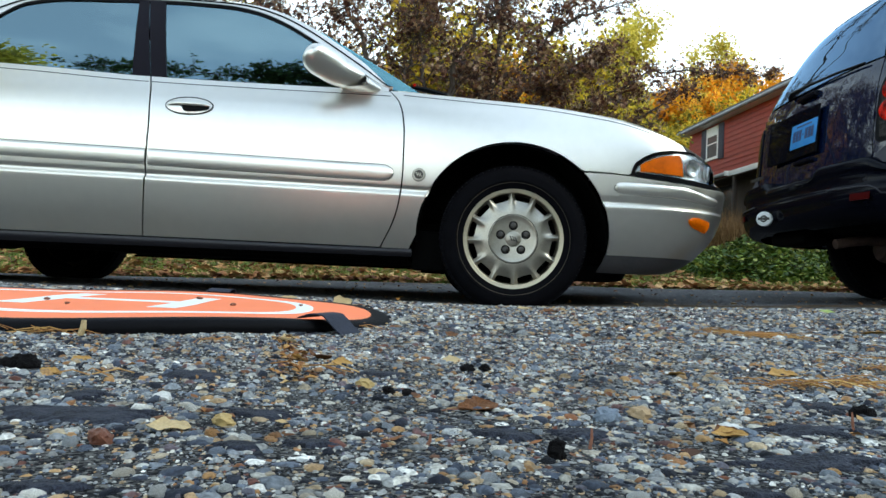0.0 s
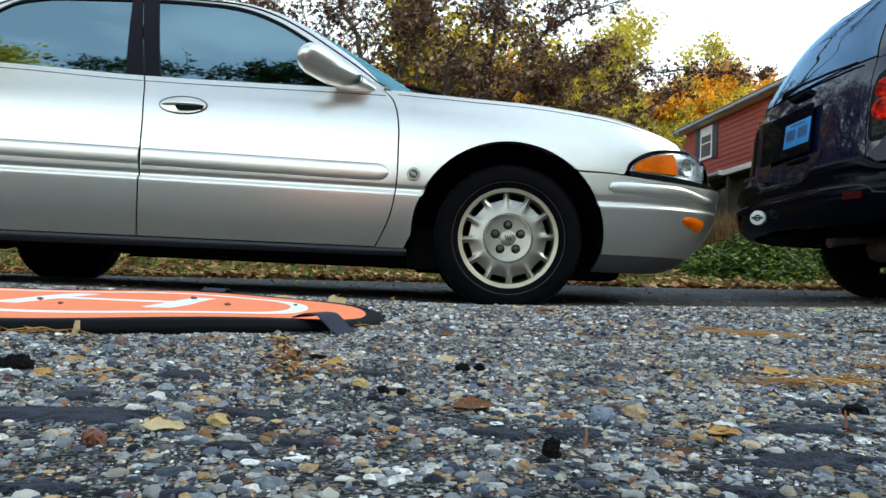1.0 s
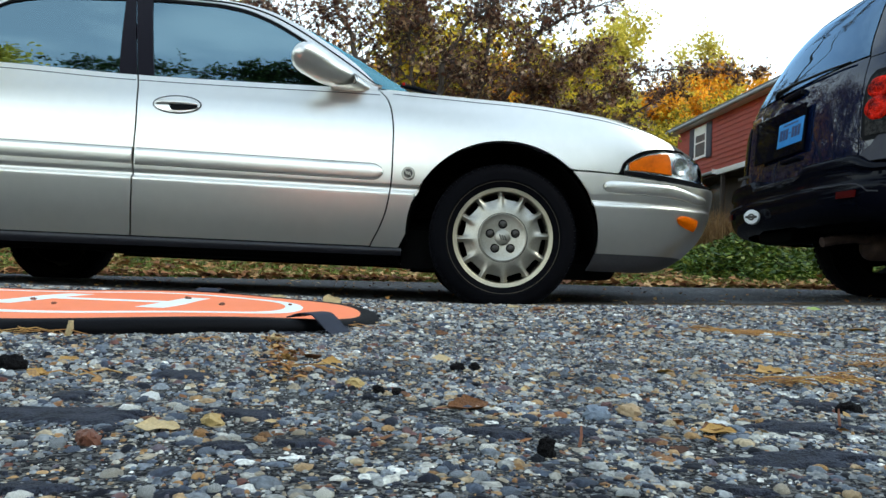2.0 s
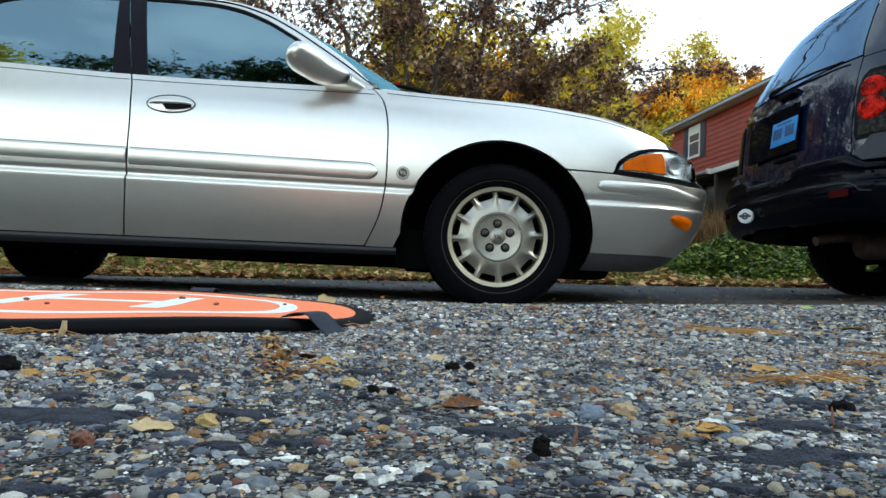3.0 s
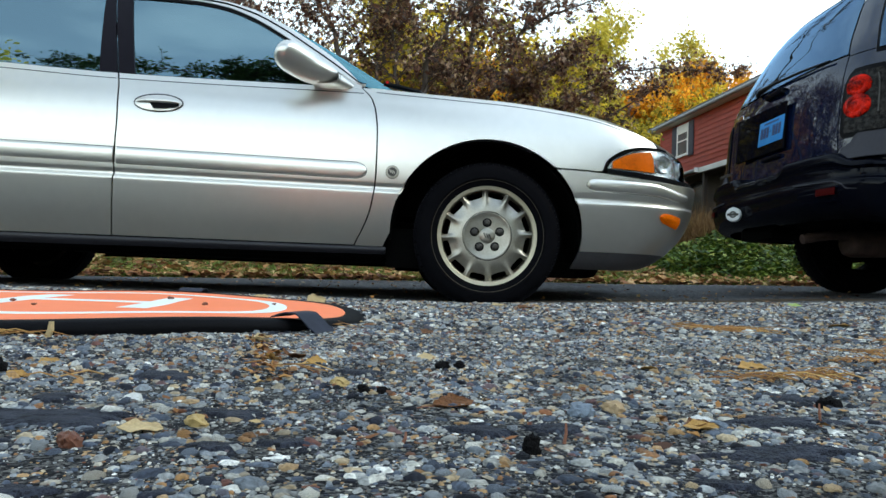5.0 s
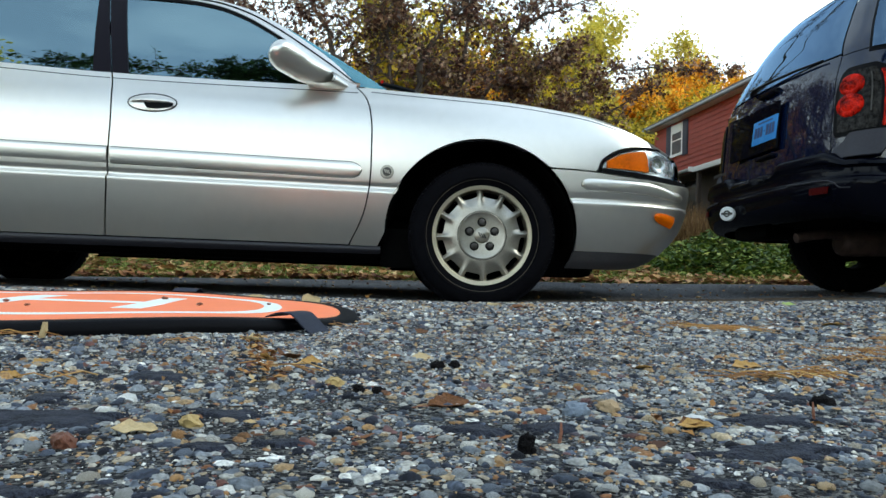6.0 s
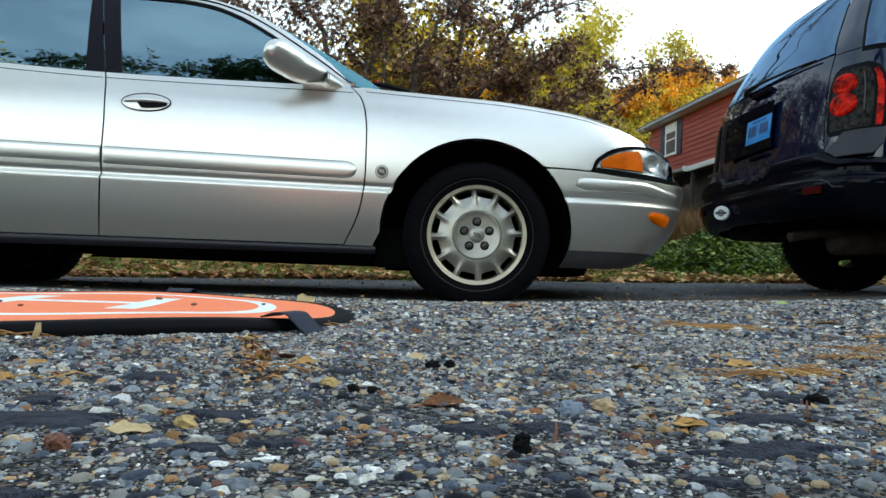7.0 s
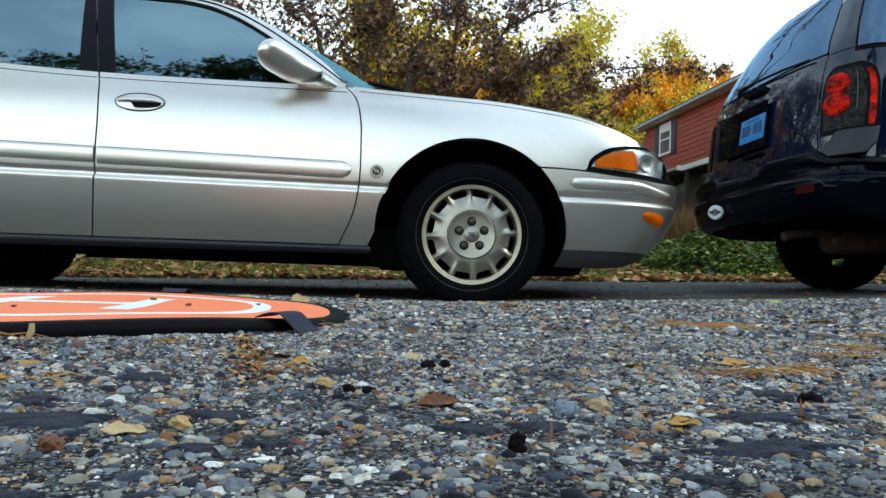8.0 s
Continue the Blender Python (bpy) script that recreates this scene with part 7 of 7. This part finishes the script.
def fallen_leaf(x, y, size, turn, mat, label, tilt=(0, 0), curl=0.4, stalk=True, z=None):
    """A dry leaf: curled blade with a lobed edge, a raised midrib and a stalk."""
    zb = ground_z(x, y) if z is None else z
    t = thing("fallen_leaf", pose(x, y, zb + 0.002, tilt[0], tilt[1], turn), label, "leaf", group="fallen leaves on the drive")
    rng = np.random.default_rng(int(abs(x * 977 + y * 331) * 1000) % 99991)
    ph = rng.uniform(0, 6.28)
    def f(u, v):
        a = lerp(-1, 1, v)
        w = 0.36 * math.sin(math.pi * min(1, u * 0.96 + 0.02)) ** 0.8 * (1 + 0.22 * math.sin(9 * u + ph) + 0.1 * math.sin(23 * u))
        z = curl * 0.5 * a * a * w + 0.10 * curl * math.sin(3 * u + ph) + 0.02 * math.sin(11 * u + 5 * a)
        return Vector(((u - 0.5) * size, a * w * size, max(-0.02, z) * size))
    part("blade", sheet(f, 18, 8, size * 0.012), mat, t, angle=70)
    if stalk:
        part("stalk", tube([(-0.49 * size, 0, 0.03 * size), (-0.7 * size, 0.05 * size, 0.05 * size), (-0.9 * size, 0.13 * size, 0.02 * size)], size * 0.014, 5), TWIG, t)
    return t


fallen_leaf(-0.151, 0.406, 0.024, 15, DRY_TAN, "pale tan leaf scrap lying on the asphalt", (8, 6), 0.3, False)
fallen_leaf(0.030, 0.520, 0.032, 22, DRY_BROWN, "curled red-brown dry leaf on the asphalt", (10, -9), 0.7)
fallen_leaf(0.015, 0.842, 0.026, 35, DRY_TAN, "small pale oval leaf with a thin stalk", (20, -5), 0.3)
fallen_leaf(0.401, 0.835, 0.036, 5, DRY_OCHRE, "curled ochre leaf on the asphalt", (10, 4), 0.6)
fallen_leaf(-0.132, 0.775, 0.034, 80, DRY_BROWN, "crumpled brown leaf between the stones", (15, 8), 0.9)
fallen_leaf(-0.10, 0.74, 0.022, 20, DRY_OCHRE, "crumpled yellow-brown leaf between the stones", (22, 0), 0.8, False)
fallen_leaf(-0.202, 0.952, 0.034, 120, DRY_TAN, "crumpled tan leaf beside the landing pad", (18, 8), 0.9, False)
fallen_leaf(0.187, 0.462, 0.018, 10, DRY_BROWN, "small brown leaf scrap on the asphalt", (6, 4), 0.6, False)
fallen_leaf(-0.558, 2.58, 0.085, 8, DRY_TAN, "pale curled leaf beyond the landing pad", (6, -4), 0.5)
fallen_leaf(-0.322, 2.28, 0.075, 30, DRY_TAN, "tan leaf standing up behind the landing pad", (55, -20), 0.6)
fallen_leaf(0.63, 1.60, 0.045, 20, DRY_TAN, "pale leaf lying on orange pine needles", (8, 0), 0.3)
fallen_leaf(1.06, 1.75, 0.05, 160, DRY_OCHRE, "ochre leaf lying on the asphalt", (8, 0), 0.4)
fallen_leaf(0.36, 2.35, 0.06, 40, DRY_BROWN, "brown leaf lying on the asphalt", (8, 0), 0.5)
fallen_leaf(0.02, 1.22, 0.03, 70, DRY_BROWN, "brown leaf scrap lying on the asphalt", (8, 0), 0.6, False)
fallen_leaf(0.265, 0.80, 0.020, 150, DRY_OCHRE, "mossy ochre leaf scrap on the asphalt", (8, 0), 0.7, False)
fallen_leaf(-0.33, 0.66, 0.02, 60, DRY_OCHRE, "orange leaf scrap on the asphalt", (8, 0), 0.6, False)
fallen_leaf(-0.62, 0.86, 0.05, 10, DRY_BROWN, "red-brown leaf under the edge of the landing pad", (4, 0), 0.4, False)


fallen_leaf(1.39, 2.571, 0.055, 15, FRESH_GREEN, "small fresh green leaf lying on the asphalt", (14, -6), 0.4)
fallen_leaf(-0.318, 0.589, 0.018, 30, DRY_OCHRE, "curled orange leaf beside a dark stone", (12, 8), 0.8, False)
fallen_leaf(0.185, 0.453, 0.022, -10, DRY_OCHRE, "torn orange-brown leaf scrap on the asphalt", (6, 4), 0.7, False)
fallen_leaf(-0.216, 1.018, 0.026, 60, DRY_TAN, "crumpled tan leaf in a crack of the drive", (14, -6), 0.8, False)
fallen_leaf(-0.149, 0.762, 0.022, 130, DRY_OCHRE, "crumpled yellow leaf in a crack of the drive", (20, 4), 0.8, False)
fallen_leaf(0.30, 2.62, 0.05, 20, DRY_TAN, "pale leaf lying on the asphalt by the sedan", (10, 5), 0.5, False)
fallen_leaf(0.72, 2.75, 0.05, 80, DRY_OCHRE, "ochre leaf lying on the asphalt by the sedan", (10, 5), 0.5, False)


def needle_patch(x, y, n, spread, length, turn, label):
    rng = np.random.default_rng(int(abs(x) * 1000) + 7)
    bm = bmesh.new()
    for k in range(n):
        px, py = rng.normal(0, spread[0]), rng.normal(0, spread[1])
        a = radians(turn) + rng.normal(0, 0.45)
        ln = length * rng.uniform(0.5, 1.2)
        c, s = math.cos(a), math.sin(a)
        z0 = rng.uniform(0.001, 0.007)
        g = ground_z(x + px, y + py) - ground_z(x, y)
        tube([(px - c * ln / 2, py - s * ln / 2, g + z0), (px + rng.normal(0, 0.003), py, g + z0 + 0.003), (px + c * ln / 2, py + s * ln / 2, g + z0 * 0.6)], 0.0006, 4, bm)
    return tagged(solid("pine_needles", bm, NEEDLE, pose(x, y, ground_z(x, y)), label, "pine needles", "pine needle drifts"), kind="stuff")


needle_patch(0.69, 1.58, 150, (0.040, 0.035), 0.085, -22, "drift of orange pine needles on the asphalt")
needle_patch(0.395, 0.755, 26, (0.030, 0.005), 0.045, -6, "thin line of orange pine needles on the asphalt")
needle_patch(0.46, 0.78, 16, (0.014, 0.010), 0.035, -25, "scattered orange pine needles on the asphalt")
needle_patch(-0.11, 0.675, 4, (0.02, 0.006), 0.055, 3, "a few pale pine needles on the asphalt")
needle_patch(0.95, 1.35, 24, (0.05, 0.02), 0.05, -15, "scattered orange pine needles on the asphalt")
needle_patch(0.60, 0.97, 30, (0.035, 0.012), 0.04, 20, "scattered dry straw on the asphalt")
needle_patch(0.70, 1.10, 22, (0.06, 0.02), 0.05, -20, "scattered orange pine needles on the asphalt")
needle_patch(-0.27, 0.585, 3, (0.015, 0.003), 0.05, -8, "a few orange pine needles on the asphalt")
needle_patch(-0.13, 1.29, 5, (0.02, 0.02), 0.05, 60, "a few pale grass stalks beside the landing pad")
needle_patch(-0.55, 0.93, 12, (0.06, 0.008), 0.06, 4, "orange pine needles along the landing pad's edge")
needle_patch(-0.30, 0.90, 6, (0.01, 0.01), 0.05, 75, "a few pale grass stalks beside the landing pad")


def crumb(x, y, size, mat, label, tall=0.7, turn=0):
    """A loose lump: a worn, uneven stone with flat breaks."""
    rng = np.random.default_rng(int(abs(x) * 5000 + y * 3000))
    bm = bmesh.new()
    bmesh.ops.create_icosphere(bm, subdivisions=3, radius=1.0)
    cuts = [(Vector(rng.normal(size=3)).normalized(), rng.uniform(0.62, 0.92)) for _ in range(9)]
    for v in bm.verts:
        c = v.co.copy()
        for n, d in cuts:
            k = c.dot(n)
            if k > d:
                c -= n * (k - d) * 0.9
        c *= 1 + 0.34 * noise.noise(v.co * 2.2 + Vector((x * 50, y * 50, 0))) + 0.20 * noise.noise(v.co * 5 + Vector((y * 50, x * 50, 0)))
        v.co = Vector((c.x * size * 0.62, c.y * size * 0.5, c.z * size * 0.5 * tall))
    return solid("loose_stone", bm, mat, pose(x, y, ground_z(x, y) + size * 0.18 * tall, 0, 0, turn), label, "stone", "loose stones on the drive", angle=30)


OCHRE_STONE = material("ochre_stone", (0.46, 0.33, 0.13), 0.6, 0.0, 0.25, 90.0, bump=0.3, bump_scale=300)
WHITE_STONE = material("white_quartz_stone", (0.62, 0.63, 0.62), 0.5, 0.0, 0.15, 90.0, bump=0.3, bump_scale=300)
BROWN_STONE = material("red_brown_stone", (0.15, 0.055, 0.03), 0.6, 0.0, 0.3, 90.0, bump=0.3, bump_scale=300)
TAN_STONE = material("tan_stone", (0.42, 0.30, 0.17), 0.6, 0.0, 0.25, 90.0, bump=0.3, bump_scale=300)
BLUE_STONE = material("blue_grey_stone", (0.16, 0.20, 0.26), 0.55, 0.0, 0.25, 90.0, bump=0.3, bump_scale=300)
crumb(-0.128, 0.432, 0.0105, OCHRE_STONE, "ochre yellow pebble on the asphalt", 1.0)
crumb(-0.195, 0.509, 0.011, WHITE_STONE, "white quartz pebble on the asphalt", 0.8)
crumb(0.198, 0.486, 0.016, WHITE_STONE, "flat white stone in the asphalt", 0.45)
crumb(-0.175, 0.376, 0.012, BROWN_STONE, "rounded red-brown stone on the asphalt", 1.0)
crumb(0.118, 0.50, 0.016, BLUE_STONE, "blue-grey stone on the asphalt", 0.9)
crumb(0.146, 0.515, 0.015, TAN_STONE, "tan stone on the asphalt", 0.8)
crumb(0.031, 0.744, 0.014, CHUNK, "black tar crumb on the asphalt", 0.8, 20)
crumb(0.048, 0.752, 0.012, CHUNK, "black tar crumb on the asphalt", 0.9, 70)
crumb(-0.024, 0.575, 0.010, CHUNK, "black tar crumb on the asphalt", 0.8)
crumb(-0.040, 0.581, 0.010, CHUNK, "black tar crumb on the asphalt", 0.9, 50)
crumb(-0.353, 0.613, 0.020, CHUNK, "large black tar crumb on the asphalt", 1.0, 30)
crumb(-0.375, 0.62, 0.014, CHUNK, "black tar crumb on the asphalt", 0.9, 30)
crumb(0.337, 0.569, 0.016, CHUNK, "black tar crumb on the asphalt", 1.1)
crumb(-0.062, 0.60, 0.014, OCHRE_STONE, "dull ochre pebble on the asphalt", 0.7)
crumb(0.066, 0.389, 0.0092, CHUNK, "small black cone standing on the asphalt", 1.7)
for x, y, h, lean in ((0.09, 0.42, 0.012, 4), (-0.467, 0.925, 0.020, 14), (0.283, 0.487, 0.014, -3), (-0.006, 0.402, 0.007, 10)):
    tw = tube([(0, 0, -0.002), (lean * 0.0001 * 3, 0, h * 0.5), (lean * 0.0003, 0.001, h)], [0.0011 if h < 0.018 else 0.004, 0.001 if h < 0.018 else 0.0042, 0.0006 if h < 0.018 else 0.0035], 6)
    solid("twig", tw, TWIG if h < 0.018 else DRY_TAN, pose(x, y, ground_z(x, y)), "short upright twig stuck in the asphalt", "twig", "twigs on the drive")


TAR = material("blue_black_tar", (0.014, 0.018, 0.034), 0.7, 0.0, 0.5, 90.0, bump=1.0, bump_scale=420, second=(0.055, 0.063, 0.095), spec=0.25, contrast=1.6)


def tar_patch(x, y, rx, ry, seed, mat=None, kind_of="tar_patch", label="ragged patch of blue-black tar among the stones", group="tar patches on the drive"):
    """A low smear of tar or dirt with a ragged, sloping edge that the stones break through."""
    base = ground_z(x, y)
    def f(u, v):
        a = 2 * math.pi * v
        c, s = math.cos(a), math.sin(a)
        edge = 1 + 0.45 * noise.noise((c * 1.6 + seed, s * 1.6, 0)) + 0.35 * noise.noise((c * 4, s * 4, seed)) + 0.30 * noise.noise((c * 10, s * 10, seed))
        px, py = rx * u * edge * c, ry * u * edge * s
        rise = 0.0036 * (1 - smooth(0.62, 1.0, u)) - 0.0010 + 0.0007 * noise.noise((px * 120, py * 120, seed))
        return Vector((px, py, ground_z(x + px, y + py) - base + rise))
    solid(kind_of, sheet(f, 12, 48, 0.002), mat or TAR, pose(x, y, base), label, kind_of.replace("_", " "), group)


for k, (x, y, rx, ry) in enumerate(((-0.212, 0.438, 0.062, 0.026), (-0.211, 0.616, 0.027, 0.026), (-0.118, 0.469, 0.027, 0.018), (-0.102, 0.373, 0.014, 0.009), (-0.068, 0.390, 0.018, 0.010), (0.042, 0.439, 0.024, 0.018), (0.092, 0.454, 0.022, 0.012),
                                    (0.333, 0.627, 0.038, 0.030), (0.258, 0.494, 0.046, 0.019), (0.214, 0.405, 0.055, 0.016), (-0.163, 0.297, 0.022, 0.010), (-0.247, 0.503, 0.016, 0.018), (-0.053, 0.694, 0.028, 0.020), (0.15, 0.34, 0.02, 0.008))):
    tar_patch(x, y, rx, ry, k * 3.7)

DIRT = material("damp_brown_dirt", (0.035, 0.024, 0.015), 0.85, 0.0, 0.6, 14.0, bump=1.0, bump_scale=120, second=(0.11, 0.08, 0.05), spec=0.1, contrast=1.5)
for k, (x, y, rx, ry) in enumerate(((1.35, 3.36, 0.42, 0.12), (2.05, 3.55, 0.40, 0.20), (0.75, 3.28, 0.25, 0.06))):
    tar_patch(x, y, rx, ry, 20 + k * 2.3, DIRT, "dirt_patch", "thin brown dirt washed onto the smooth asphalt", "dirt patches on the drive")

# scraps of dry leaf and bark between the stones and along the drive
rng_s = np.random.default_rng(64)
SCRAP = palette("brown_leaf_scraps", [(0.0, (0.05, 0.02, 0.01)), (0.4, (0.22, 0.085, 0.02)), (0.75, (0.42, 0.21, 0.05)), (1.0, (0.50, 0.38, 0.18))], 0.8, scale=60.0)
sy = 0.40 + 2.6 * rng_s.uniform(0, 1, 620) ** 0.9
sx = (rng_s.uniform(0, 1, 620) ** 0.7 * 1.3 - 0.6) * sy
sz = np.array([ground_z(x, y) for x, y in zip(sx, sy)]) + 0.0025
tagged(new("leaf_scraps", leaf_mesh(rng_s, np.stack([sx, sy, sz], 1), 0.0085, [SCRAP], lie=1.0, fold=0.5, aspect=0.6)), "small brown and orange scraps of dry leaf among stones", "leaves", kind="stuff")
sy = 7.5 - 4.4 * rng_s.uniform(0, 1, 700) ** 1.6
sx = rng_s.uniform(-0.8, 0.85, 700) * sy
sz = np.array([ground_z(x, y) for x, y in zip(sx, sy)]) + 0.006
tagged(new("leaf_scraps", leaf_mesh(rng_s, np.stack([sx, sy, sz], 1), 0.028, [SCRAP], lie=0.8, fold=0.8, aspect=0.6)), "dry brown leaves scattered under and behind the cars", "leaves", kind="stuff")

# dry brown growth between the cars
STRAW = palette("dry_brown_stalks", [(0.0, (0.07, 0.035, 0.012)), (0.6, (0.19, 0.10, 0.035)), (1.0, (0.32, 0.20, 0.08))], 0.8, scale=10.0, sheer=0.2)
for k, (x, y, n) in enumerate(((4.15, 10.4, 2600), (4.9, 10.8, 2200), (3.3, 10.6, 1800))):
    t = thing("dry_grass_clump", pose(x, y, ground_z(x, y)), "clump of dry brown grass and stalks on the bank", "grass", group="dry grass clumps")
    c = np.concatenate([rng_s.normal(0, 0.22, (n, 2)), np.zeros((n, 1))], 1)
    o = new("dry_growth", blades(rng_s, c, 0.62, [STRAW]))
    o.parent = t
    tagged(o, kind="stuff")

# crumbs that have fallen on the landing pad
for x, y, s in ((-0.41, 1.40, 0.010), (-0.72, 1.30, 0.009), (-0.55, 1.62, 0.012), (-0.30, 1.52, 0.008), (-0.62, 1.18, 0.007)):
    o = crumb(x, y, s, BROWN_STONE, "tiny brown crumb lying on the landing pad", 0.6)
    o.location.z = 0.027

# dirt and leaf scraps gathered in the crack that runs off from the pad
k = rng_s.uniform(0, 1, 150)
sx, sy = -0.222 + 0.095 * k + rng_s.normal(0, 0.009, 150), 1.02 - 0.38 * k + rng_s.normal(0, 0.012, 150)
sz = np.array([ground_z(x, y) for x, y in zip(sx, sy)]) + 0.003
tagged(new("leaf_scraps", leaf_mesh(rng_s, np.stack([sx, sy, sz], 1), 0.010, [SCRAP], lie=0.8, fold=0.9, aspect=0.6)), "brown leaf scraps gathered in a crack of the drive", "leaves", kind="stuff")
